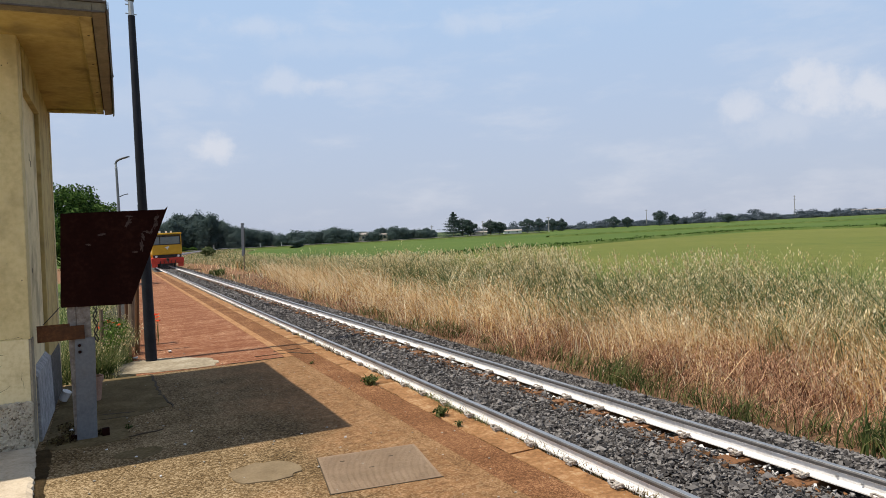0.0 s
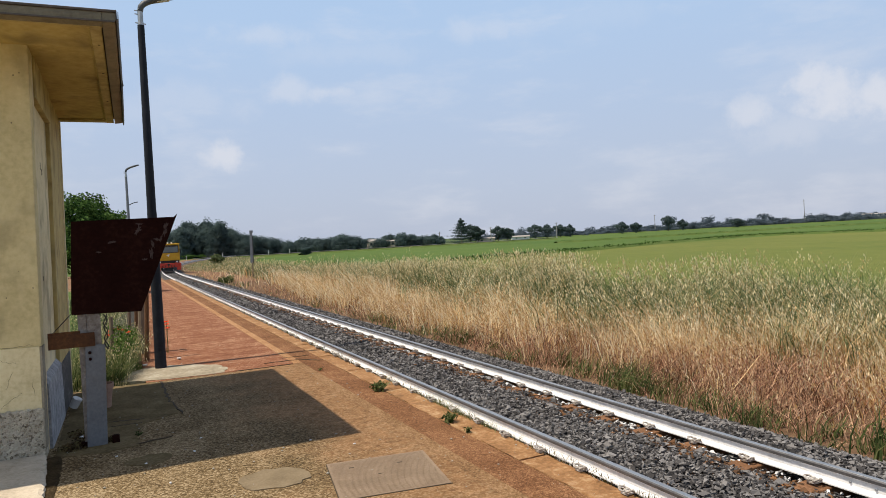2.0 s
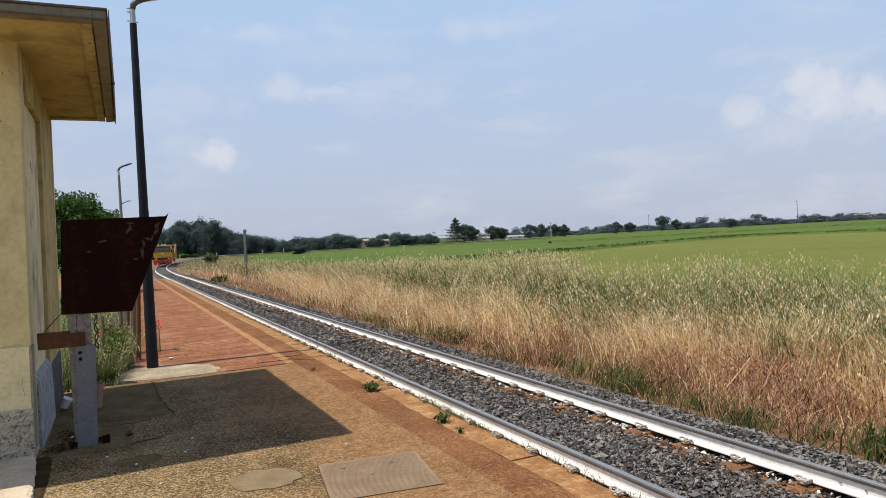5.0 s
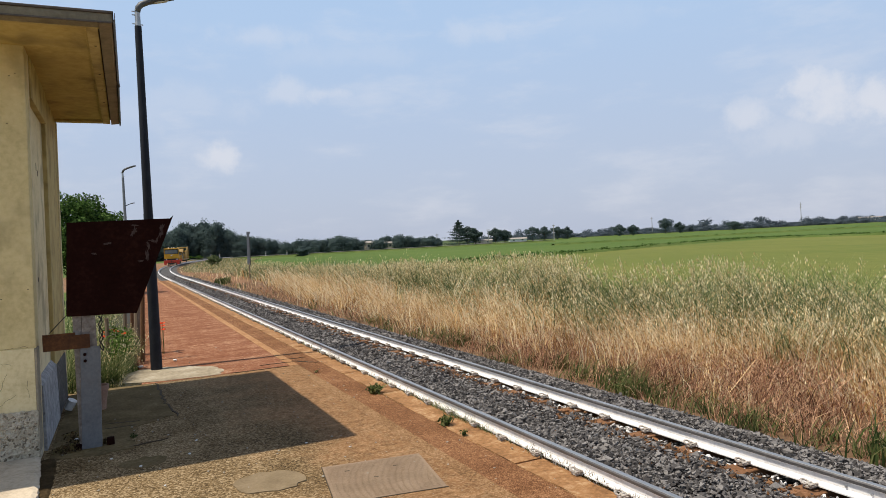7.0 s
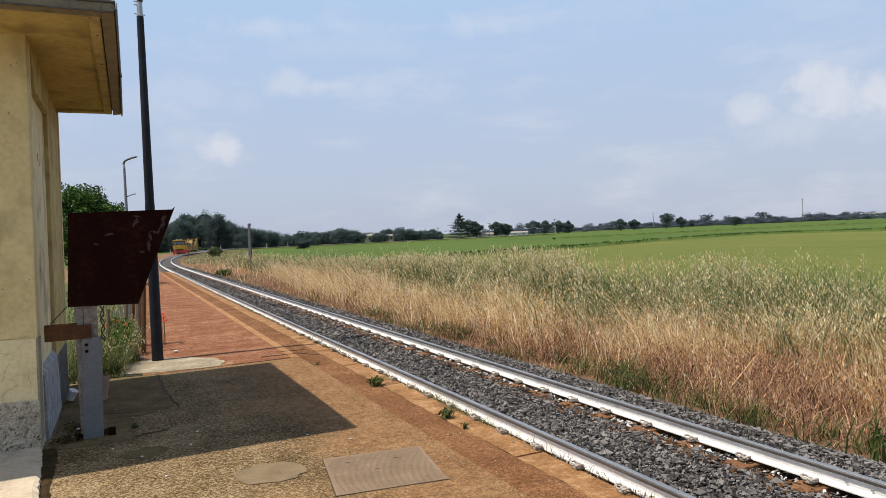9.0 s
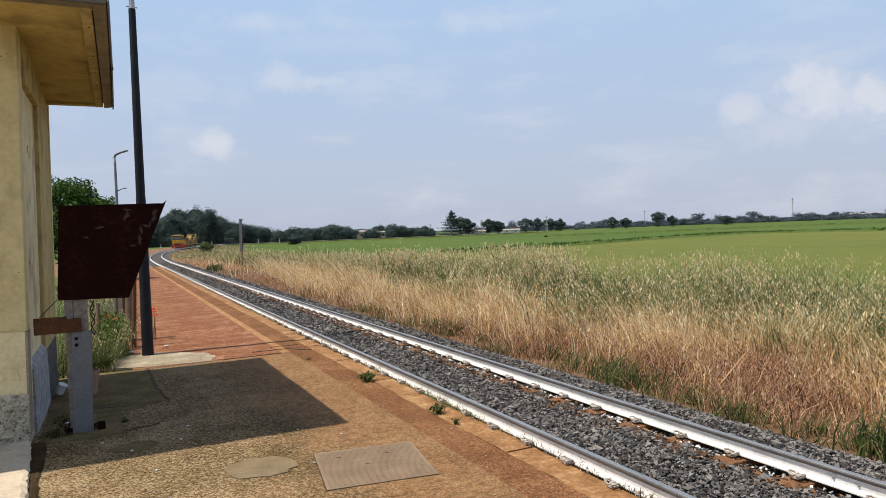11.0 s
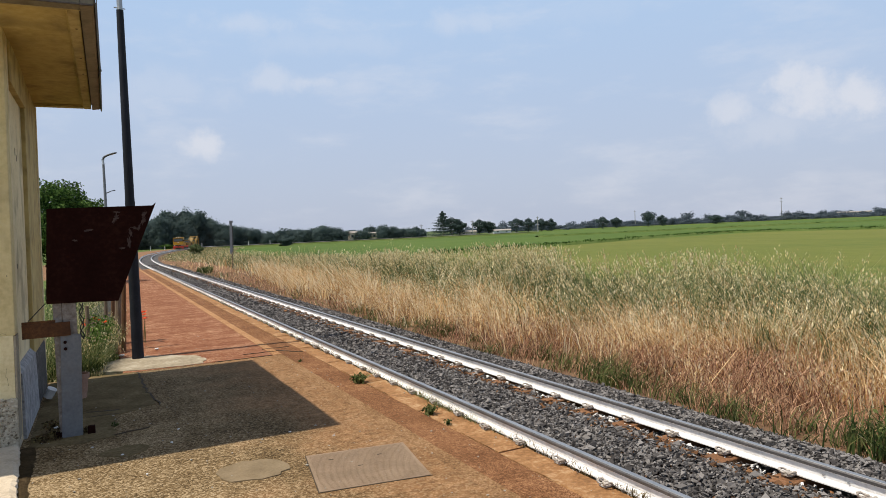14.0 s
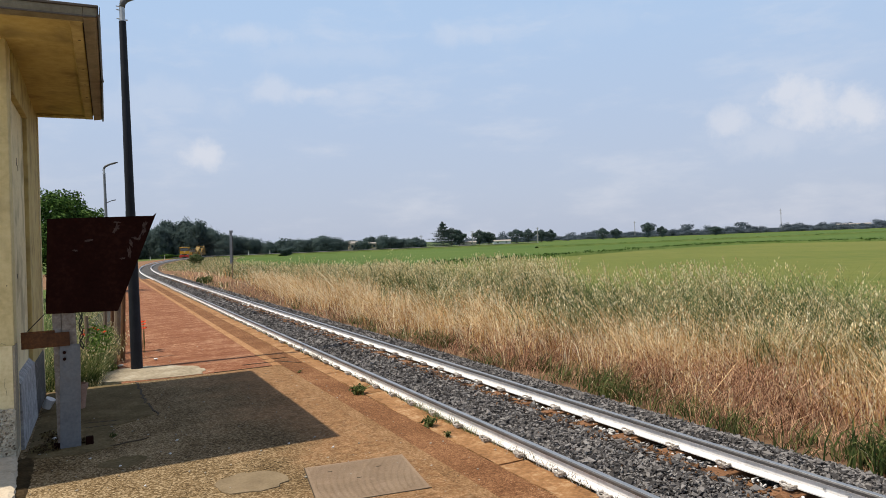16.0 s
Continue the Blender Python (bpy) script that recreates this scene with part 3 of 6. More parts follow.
def sweep_rail(name, off, outline, y0, y1, material, parent, label=""):
    """A profile (across, height) carried along the track at an offset."""
    ys = np.concatenate([np.arange(y0, 66, 6.0), np.arange(66, y1, 4.0)])
    s = track_slope(ys)
    L = np.sqrt(1 + s * s)
    V, k = [], len(outline)
    for (a, z) in outline:
        V.append(np.stack([track_x(ys) + (off + a) / L, ys - (off + a) * s / L, np.full_like(ys, z)], -1))
    V = np.stack(V, 1).reshape(-1, 3)
    i = np.arange(len(ys) - 1)[:, None] * k
    j = np.arange(k)[None, :]
    jn = (j + 1) % k
    F = np.stack([i + j, i + jn, i + k + jn, i + k + j], -1).reshape(-1, 4)
    ob = new(name, mesh_np(name, V, F, [material]))
    ob.parent = parent
    if label:
        tagged(ob, label)
    return ob


def build_track():
    for off, lab in ((-GAUGE / 2, "long steel rail with white painted web beside the platform"), (GAUGE / 2, "long steel rail with white painted web beside the verge")):
        rail = thing("rail", lab, "rail", group="rails of the track")
        h = 0.148
        sweep_rail("web_and_foot", off, [(-0.068, 0), (0.068, 0), (0.068, 0.011), (0.030, 0.024), (0.010, 0.036), (0.010, 0.098), (0.030, 0.110), (-0.030, 0.110), (-0.010, 0.098), (-0.010, 0.036), (-0.030, 0.024), (-0.068, 0.011)][::-1], -6, 288, M["rail_white"], rail, "white painted web and foot")
        sweep_rail("head", off, [(-0.035, 0.112), (0.035, 0.112), (0.036, 0.138), (0.026, h), (-0.026, h), (-0.036, 0.138)][::-1], -6, 288, M["rail_head"], rail, "grey worn running head")
        sweep_rail("running_surface", off, [(-0.027, h + 0.0005), (0.027, h + 0.0005), (0.024, h + 0.003), (-0.024, h + 0.003)][::-1], -6, 288, M["polished"], rail, "bright polished running surface")


build_track()


def build_joint():
    """Bolts through the verge rail's web."""
    j = thing("rail_bolts", "pair of grey bolts through the white rail web", "bolts", pose(RAIL_X + GAUGE / 2 - 0.012, 3.62, 0.064))
    for y in (-0.11, 0.11):
        part("bolt", rod(bmesh.new(), (0.004, y, 0), (-0.018, y, 0), 0.010, sides=6), M["galv"], j, "grey bolt")


build_joint()

PITCH, FIRST = 0.695, 4.0


def build_sleepers():
    rnd = random.Random(4)
    bm = box(bmesh.new(), -1.2, 1.2, -0.12, 0.12, -0.16, -0.022, bevel=0.012)
    me = finish(bm, "sleeper")
    me.materials.append(M["sleeper"])
    bc = bmesh.new()
    rod(bc, (-0.035, 0, 0.004), (-0.035, 0, 0.05), 0.017, sides=6)
    rod(bc, (-0.035, 0, 0.028), (-0.035, 0, 0.038), 0.032, sides=6)
    box(bc, -0.075, 0.025, -0.04, 0.04, 0.002, 0.018)
    for s in (-1, 1):
        loop = [(0.012, 0.02, 0.022), (-0.02, 0.065, 0.045), (-0.06, 0.07, 0.05), (-0.085, 0.045, 0.036), (-0.07, 0.018, 0.024), (-0.03, 0.02, 0.03)]
        for p, q in zip(loop, loop[1:]):
            rod(bc, (p[0], p[1] * s, p[2]), (q[0], q[1] * s, q[2]), 0.0105, sides=5)
    cm = finish(bc, "clip")
    cm.materials.append(M["clip_steel"])
    for i in range(-6, 75):
        y = FIRST + PITCH * i
        s = tagged(new("sleeper", me), "rust-stained concrete sleeper half buried in ballast", "sleeper", "sleepers under the track")
        s.matrix_basis = pose(RAIL_X + rnd.uniform(-0.02, 0.02), y, 0, 0, 0, rnd.uniform(-0.5, 0.5))
        if i < 60:
            for x, turn in ((-GAUGE / 2 - 0.075, 0), (-GAUGE / 2 + 0.075, 180), (GAUGE / 2 - 0.075, 0), (GAUGE / 2 + 0.075, 180)):
                c = new("clip", cm)
                c.parent = s
                c.matrix_basis = pose(x, 0, 0, 0, 0, turn)


def build_ballast():
    rs = np.random.RandomState(7)
    cube = np.array([(-1, -0.9, -0.6), (1, -0.8, -0.6), (0.1, 1.1, -0.5), (-0.8, -0.6, 0.6), (0.9, -0.7, 0.5), (0, 0.7, 0.7)]) * 0.95
    tri = np.array([(0, 2, 1), (3, 4, 5), (0, 1, 4), (0, 4, 3), (1, 2, 5), (1, 5, 4), (2, 0, 3), (2, 3, 5)])
    octa = np.array([(1, 0, 0), (-1, 0, 0), (0, 1, 0), (0, -1, 0), (0, 0, 1), (0, 0, -1)]) * 1.15
    otri = np.array([(0, 2, 4), (2, 1, 4), (1, 3, 4), (3, 0, 4), (2, 0, 5), (1, 2, 5), (3, 1, 5), (0, 3, 5)])
    P, S = [], []
    for y0, y1, dens, size in ((-7.0, 2.0, 520, 0.031), (2.0, 12, 2300, 0.0215), (12, 24, 1050, 0.026), (24, 45, 320, 0.036), (45, 76, 170, 0.046)):
        n = int(dens * (y1 - y0) * 2.75)
        u = rs.uniform(-0.71, 2.05, n)
        y = rs.uniform(y0, y1, n)
        keep = np.abs(u - GAUGE / 2) > 0.085
        # bare sleeper ends beside the verge rail
        near_sleeper = np.abs(((y - FIRST) / PITCH + 0.5) % 1 - 0.5) * PITCH < 0.15
        keep &= ~(near_sleeper & (u > 0.36) & (u < 0.70) & (rs.rand(n) < 0.76) & (np.sin(np.floor((y - FIRST) / PITCH + 0.5) * 2.4) > -0.75))
        keep &= ~((u > 0.52) & (u < 0.70) & (rs.rand(n) < 0.4))
        u, y = u[keep], y[keep]
        z = np.where(u < 0.7, 0.022 - 0.055 * np.clip((u - 0.28) / 0.25, 0, 1), 0.0)
        z = np.where(u > 0.84, 0.0 - 0.19 * np.clip((u - 1.45) / 0.6, 0, 1), z)
        P.append(np.stack([track_x(y) + u, y, z + rs.uniform(-0.04, 0.012, len(u))], -1))
        S.append(size * rs.uniform(0.5, 1.2, len(u)) * np.where(rs.rand(len(u)) < 0.2, 1.45, 1.0))
    P, S = np.concatenate(P), np.concatenate(S)
    n = len(P)
    # rust runs from the sleepers, whitewash splashed beside the rails
    off = P[:, 0] - track_x(P[:, 1])
    by_sleeper = np.abs(((P[:, 1] - FIRST) / PITCH + 0.5) % 1 - 0.5) * PITCH
    sort = np.zeros(n, dtype=int)
    sort[(rs.rand(n) < 0.8 * np.exp(-((off - 0.45) / 0.17) ** 2) * np.exp(-(by_sleeper / 0.3) ** 2))] = 1
    sort[(off > 0) & (off < 0.75) & (rs.rand(n) < 0.55 * np.exp(-((off - 0.63) / 0.045) ** 2))] = 2
    sort[(off > 0.8) & (rs.rand(n) < 0.05 * np.exp(-((off - 0.9) / 0.12) ** 2))] = 2
    pieces, kinds, o = [], [], 0
    half = rs.rand(n) < 0.85
    for shape, faces, pick in ((cube, tri, half), (octa, otri, ~half)):
        m, q = int(pick.sum()), len(shape)
        V = shape[None] * (1 + rs.uniform(-0.4, 0.3, (m, q, 3))) + rs.uniform(-0.16, 0.16, (m, q, 3))
        V = V * rs.uniform(0.28, 1.6, (m, 1, 3))
        for a0, a1 in ((0, 1), (1, 2), (0, 2)):
            a = rs.uniform(0, math.tau, (m, 1))
            s0, s1 = V[..., a0].copy(), V[..., a1].copy()
            V[..., a0], V[..., a1] = s0 * np.cos(a) - s1 * np.sin(a), s0 * np.sin(a) + s1 * np.cos(a)
        V = V * np.array([1.05, 1.05, 0.75]) * S[pick][:, None, None] + P[pick][:, None, :]
        pieces.append((V.reshape(-1, 3), (faces[None] + (np.arange(m) * q)[:, None, None]).reshape(-1, 3) + o))
        kinds.append(np.repeat(sort[pick], len(faces)))
        o += m * q
    V, F = np.concatenate([v for v, _ in pieces]), np.concatenate([f for _, f in pieces])
    ob = new("ballast", mesh_np("ballast", V, F, [M["stone"], M["rust_stone"], M["white_splash"]], np.concatenate(kinds)))
    tagged(ob, "dark grey crushed stone ballast between and beside the rails", "gravel", kind="stuff")


build_sleepers()
build_ballast()


# ---- platform ----
def slab(name, x0, x1, y0, y1, top, material, label, kind="structure", bottom=-0.24, parent=None):
    bm = bmesh.new()
    nx, ny = max(1, int((x1 - x0) / 0.35)), max(1, int((y1 - y0) / 0.5))
    ny = min(ny, 60)
    grid = [[bm.verts.new((x0 + (x1 - x0) * i / nx, y0 + (y1 - y0) * j / ny, top)) for i in range(nx + 1)] for j in range(ny + 1)]
    for j in range(1, ny):
        for i in range(1, nx):
            v = grid[j][i]
            v.co.z += 0.008 * noise.noise(Vector((v.co.x * 0.9, v.co.y * 0.9, top)))
    for j in range(ny):
        for i in range(nx):
            bm.faces.new((grid[j][i], grid[j][i + 1], grid[j + 1][i + 1], grid[j + 1][i]))
    rim = [e for e in bm.edges if e.is_boundary]
    r = bmesh.ops.extrude_edge_only(bm, edges=rim)
    for v in r["geom"]:
        if isinstance(v, bmesh.types.BMVert):
            v.co.z = bottom
    bmesh.ops.recalc_face_normals(bm, faces=bm.faces)
    ob = part(name, bm, material)
    return tagged(ob, label, "platform", kind=kind)


def build_platform():
    slab("platform_floor", -12, 2.95, -14, 13.45, 0.0, M["aggregate"], "worn exposed aggregate concrete platform surface")
    slab("platform_floor_red", 0.25, 2.95, 13.47, 66, 0.0, M["red_paving"], "rust-red worn asphalt platform surface")
    slab("platform_band_tan", 2.952, 3.12, 13.47, 66, 0.004, M["tan_band"], "tan mortar band along the platform")
    slab("platform_band_worn", 2.952, 3.12, -14, 13.465, 0.001, M["worn_band"], "dirty brown mortar band along the platform")
    slab("platform_band_brown", 3.122, 3.56, -14, 66, 0.0, M["brown_band"], "rust-brown asphalt band along the platform edge")
    edge = slab("platform_edge", 3.585, 3.928, -14, 66, -0.045, M["crack"], "earth bed under the platform edge stones")
    rnd = random.Random(31)
    stones = []
    for k in range(4):
        b = bx(-0.168, 0.168, -0.985, 0.985, -0.07, 0.0, bevel=0.012)
        bmesh.ops.subdivide_edges(b, edges=[e for e in b.edges if abs(e.verts[0].co.y - e.verts[1].co.y) > 1.5], cuts=9)
        for v in b.verts:
            if abs(v.co.y) < 0.97:
                v.co.x += rnd.uniform(-0.012, 0.005) * (1 if v.co.x > 0 else -1)
                v.co.z += rnd.uniform(-0.006, 0.003)
            else:
                v.co.y -= math.copysign(rnd.uniform(0, 0.02), v.co.y)
        me = finish(b, "edge_stone")
        me.materials.append(M["ochre_edge"])
        stones.append(me)
    for k in range(40):
        o = new("edge_stone", stones[rnd.randrange(4)])
        o.parent = edge
        o.matrix_basis = pose(3.757 + rnd.uniform(-0.006, 0.004), -13 + 2.0 * k + rnd.uniform(-0.01, 0.01), -0.006 + rnd.uniform(-0.006, 0.006), rnd.uniform(-0.2, 0.2), rnd.uniform(-0.8, 0.8), rnd.uniform(-0.15, 0.15))

    # joint between the asphalt and the edge strip, coloured dark for its gap shadow
    slab("platform_joint", 3.5605, 3.5845, -14, 66, -0.016, M["crack"], "dark joint along the platform edge with its gap shadow in the colour")


def build_grit():
    """Loose pale grit and small stones on the worn platform."""
    rs = np.random.RandomState(19)
    n = 520
    octa = np.array([(1, 0, 0), (-1, 0, 0), (0, 1, 0), (0, -1, 0), (0, 0, 0.6), (0, 0, -0.6)])
    tri = np.array([(0, 2, 4), (2, 1, 4), (1, 3, 4), (3, 0, 4), (2, 0, 5), (1, 2, 5), (3, 1, 5), (0, 3, 5)])
    x, y = rs.uniform(-0.8, 3.85, n), 4.5 + 13 * rs.rand(n) ** 1.3
    s = 0.005 + 0.013 * rs.rand(n) ** 3
    V = octa[None] * rs.uniform(0.6, 1.4, (n, 6, 3)) * s[:, None, None]
    V = V + np.stack([x, y, s * 0.3 + 0.004], -1)[:, None, :]
    F = (tri[None] + (np.arange(n) * 6)[:, None, None]).reshape(-1, 3)
    tagged(new("grit", mesh_np("grit", V.reshape(-1, 3), F, [M["concrete"]])), "loose pale grit scattered on the platform", "grit", kind="stuff")


build_platform()
build_grit()


# ---- the cabin beside the platform ----
def build_cabin():
    cab = thing("station_cabin", "yellow plastered cabin with wide flat eaves beside the platform", "building", pose(-0.955, 9.26, 0, 0, 0.9, -0.2))
    H0, L, W = 4.90, 3.98, 5.0       # wall height, length, width
    # front wall, its face at y = 0
    b = bmesh.new()
    box(b, -W, 0, 0, 0.28, 1.32, H0, bevel=0.02)
    part("front_wall", b, M["plaster"], cab, "yellow plaster wall with stains")
    part("lower_wall", bx(-W, -0.02, -0.008, 0.279, 0.581, 1.325, bevel=0.005), M["lower_plaster"], cab, "lighter lower plaster")
    part("corner_render", bx(-0.019, 0.004, -0.004, 0.281, 0.10, 1.319, bevel=0.004), M["worn_render"], cab, "grey worn corner render")
    part("plinth", bx(-W, 0.0, -0.025, 0.3, -0.2, 0.58, bevel=0.012), M["rubble"], cab, "rough grey roughcast plinth")
    # roughcast face: an uneven crust on the plinth
    b = bmesh.new()
    nx, nz = 90, 26
    rr = random.Random(8)
    g = [[b.verts.new((-2.2 + 2.19 * i / nx, -0.03 - (0.0 if j in (0, nz) else 0.004 + 0.022 * rr.random() ** 1.5), 0.005 + (0.585 + (0.022 * rr.random() if j == nz else 0)) * j / nz)) for i in range(nx + 1)] for j in range(nz + 1)]
    for j in range(nz):
        for i in range(nx):
            b.faces.new((g[j][i], g[j][i + 1], g[j + 1][i + 1], g[j + 1][i]))
    rim = bmesh.ops.extrude_edge_only(b, edges=[e for e in b.edges if e.is_boundary])
    for v in rim["geom"]:
        if isinstance(v, bmesh.types.BMVert):
            v.co.y = -0.02
    bmesh.ops.recalc_face_normals(b, faces=b.faces)
    for k in range(1900):
        c = Vector((rr.uniform(-2.0, -0.02), -0.04, rr.uniform(0.02, 0.585)))
        s = rr.uniform(0.006, 0.024)
        vs = [b.verts.new(c + Vector((rr.uniform(0.6, 1.3) * s * dx, rr.uniform(0.5, 1.3) * s * dy, rr.uniform(0.6, 1.3) * s * dz))) for dx, dy, dz in ((-1, 0, 0), (0, 0, -1), (1, 0, 0), (0, 0, 1), (0, -1, 0))]
        for q in range(4):
            b.faces.new((vs[q], vs[(q + 1) % 4], vs[4]))
    part("roughcast", b, M["rubble"], cab, "rough grey roughcast crust")
    # side wall: corner pilaster, recessed panel, end pilaster, beam above
    part("corner_pilaster", bx(-0.29, 0.0, 0.283, 0.40, 0.0, H0 - 0.01, bevel=0.010), M["plaster_pale"], cab, "faded cream corner pilaster")
    part("side_panel", bx(-0.30, -0.055, 0.401, 2.27, 0.0, H0 - 0.02), M["plaster_pale"], cab, "faded cream recessed side wall")
    part("end_pilaster", bx(-0.30, 0.0, 2.271, L - 0.002, 0.0, H0 - 0.02, bevel=0.012), M["ochre_wall"], cab, "ochre yellow end pilaster")
    part("end_trim", bx(-0.07, 0.022, L, L + 0.07, 0.0, H0 - 0.2, bevel=0.008), M["plaster_pale"], cab, "pale stained edge trim")
    part("side_plinth", prism(bmesh.new(), [(-0.053, -0.1), (0.04, -0.1), (0.012, 0.80), (-0.053, 0.88)], 0.41, 2.30), M["white_plinth"], cab, "blue-grey flaking whitewashed side plinth")
    part("end_plinth", prism(bmesh.new(), [(0.002, -0.1), (0.03, -0.1), (0.012, 0.74), (0.002, 0.78)], 2.305, L - 0.01), M["dark_plinth"], cab, "dark end plinth with flaked paint")
    part("back_wall", bx(-W, -0.302, L - 0.25, L, 0.0, H0 - 0.02), M["plaster"], cab)
    part("beam", bx(-0.29, 0.018, 0.405, 2.262, 4.36, H0 - 0.03, bevel=0.012), M["ochre_wall"], cab, "ochre painted beam under the eaves")
    # cracks and nail holes of the front wall
    rk = random.Random(23)
    for x, z, n, dx, dz in ((-0.08, 1.335, 9, -0.06, 0.004), (-0.30, 1.05, 6, -0.02, -0.03), (-0.22, 0.80, 6, -0.035, -0.02), (-0.10, 0.95, 5, 0.012, -0.035), (-0.26, 1.15, 5, -0.04, 0.012)):
        b = bmesh.new()
        p = Vector((x, -0.0085 if z < 1.32 else -0.0005, z))
        for k in range(n):
            q = p + Vector((dx + rk.uniform(-0.02, 0.02), 0, dz + rk.uniform(-0.02, 0.02)))
            rod(b, p, q, 0.0013, sides=4)
            p = q
        part("plaster_crack", b, M["crack"], cab, "thin dark crack")
    for x, z in ((-0.10, 4.55), (-0.16, 4.52), (-0.42, 4.10), (-0.20, 3.96), (-0.44, 2.55), (-0.42, 2.42), (-0.20, 2.22), (-0.33, 1.92), (-0.06, 2.02)):
        part("nail_hole", rod(bmesh.new(), (x, 0.004, z), (x + 0.003, -0.004, z), rk.uniform(0.004, 0.008), sides=7), M["crack"], cab)
    for y, z, s in ((1.35, 3.62, 0.05), (1.50, 3.55, 0.04), (1.1, 2.1, 0.03)):
        part("flaked_spot", bx(-0.0555, -0.0535, y - 0.03, y + 0.03, z - s, z + s), M["crack"], cab)
    # roof, falling a little towards the far end
    roof = new("roof_slab")
    roof.parent = cab
    roof.matrix_basis = pose(0, 0, H0 - 0.014, -2.0, -0.9, -0.5)
    y0, y1, x1 = -1.20, 4.05, 0.965
    part("soffit", bx(-W - 0.6, x1 - 0.16, y0 + 0.16, y1 - 0.03, 0.0, 0.06), M["soffit"], roof, "ochre painted flat soffit")
    part("soffit_border", bx(-W - 0.6, x1 - 0.138, y0 + 0.142, y0 + 0.29, -0.045, -0.003, bevel=0.006), M["ochre_wall"], roof, "ochre border board with stains")
    part("soffit_border", bx(x1 - 0.268, x1 - 0.150, y0 + 0.292, y1 - 0.02, -0.045, -0.003, bevel=0.006), M["ochre_wall"], roof, "ochre border board with stains")
    part("soffit_border", bx(-0.06, x1 - 0.270, y1 - 0.15, y1 - 0.02, -0.040, -0.003, bevel=0.006), M["ochre_wall"], roof, "ochre border board with stains")
    part("border_bead", bx(-W - 0.6, x1 - 0.30, y0 + 0.292, y0 + 0.312, -0.022, -0.003, bevel=0.004), M["soffit"], roof)
    part("border_bead", bx(x1 - 0.292, x1 - 0.270, y0 + 0.314, y1 - 0.155, -0.022, -0.003, bevel=0.004), M["soffit"], roof)
    # boxed sheet-metal fascias with a folded lower lip
    out = [(0, -0.085), (0.105, -0.072), (0.128, -0.062), (0.134, -0.02), (0.130, 0.028), (0.0, 0.028)]
    part("fascia", prism(bmesh.new(), out, 0, y1 - y0 - 0.16), M["fascia"], roof, "grey-green sheet metal fascia", at=pose(x1 - 0.134, y0 + 0.005, 0))
    part("fascia", prism(bmesh.new(), out, 0, W + 1.42), M["fascia"], roof, "grey-brown sheet metal fascia", at=Matrix.Translation((x1 - 0.137, y0 + 0.134, 0)) @ Matrix.Rotation(radians(90), 4, "Z") @ Matrix.Scale(-1, 4, (1, 0, 0)))
    part("fascia_lip", bx(-W - 0.6, x1 - 0.01, y0 - 0.012, y0 + 0.004, -0.078, -0.058, bevel=0.004), M["gutter"], roof, "dark folded drip lip")
    part("roof_sheet", bx(-W - 0.6, x1 + 0.012, y0 - 0.014, y1, 0.030, 0.058, bevel=0.008), M["gutter"], roof, "dark bituminous roof sheet")
    for g0, g1, drop, out_by in ((y0 - 0.02, y0 + 2.60, 0.0, 0.0), (y0 + 2.55, y1 - 0.10, -0.05, 0.018)):
        b = bmesh.new()
        prism(b, [(0, 0.030), (0.003, -0.05), (0.012, -0.07), (0.026, -0.05), (0.032, 0.034), (0.026, 0.034), (0.021, -0.04), (0.012, -0.055), (0.008, -0.04), (0.006, 0.030)], g0, g1)
        part("gutter", b, M["gutter"], roof, "dented dark metal gutter", at=pose(x1 - 0.002 + out_by * 0.5, 0, drop * 0.6, 0, 0, 0.25 if drop else -0.1))
    b = bmesh.new()
    rod(b, (x1 + 0.018, y0 + 2.48, 0.0), (x1 + 0.026, y0 + 2.66, -0.05), 0.010, 0.016, 7)
    part("gutter_joint", b, M["gutter"], roof, "sagging torn gutter joint")
    for y, z in ((0.9, -0.046), (1.7, -0.046), (2.45, -0.046), (-0.3, -0.046)):
        part("stain_knot", rod(bmesh.new(), (x1 - 0.2, y, z + 0.003), (x1 - 0.2, y, z - 0.001), 0.016, sides=8), M["crack"], roof)
    # doorstep slab
    b = bmesh.new()
    rj = random.Random(44)
    line = [(-0.945 + (9.2 - y) * 0.075, y) for y in np.arange(9.2, 1.99, -0.09)]
    tops, shoulders, feet = [], [], []
    for x, y in line:
        tops.append(b.verts.new((x - 0.05 + rj.uniform(-0.02, 0.012), y, 0.062)))
        shoulders.append(b.verts.new((x - 0.008 + rj.uniform(-0.018, 0.012), y, 0.045 + rj.uniform(-0.012, 0.008))))
        feet.append(b.verts.new((x + 0.02 + rj.uniform(-0.02, 0.02), y, -0.05)))
    far = [b.verts.new((-14, y, 0.062)) for y in (9.2, line[-1][1])]
    b.faces.new([far[0]] + tops + [far[1]])
    for up, low in ((tops, shoulders), (shoulders, feet)):
        for k in range(len(line) - 1):
            b.faces.new((up[k], low[k], low[k + 1], up[k + 1]))
    bmesh.ops.recalc_face_normals(b, faces=b.faces)
    st = part("doorstep", b, M["step"])
    tagged(st, "pale concrete doorstep slab with a broken edge along the cabin", "step")
    # dark strip between slab and platform: the trench's dirt and shade in one colour
    b = bmesh.new()
    rows = []
    for x, y in line:
        wide = 0.09 + 0.03 * math.sin(y * 2.3) + rj.uniform(-0.012, 0.012)
        rows.append([b.verts.new((x + dx, y, z)) for dx, z in ((-0.02, 0.006), (0.03, 0.013), (wide, 0.012), (wide + 0.03, 0.003))])
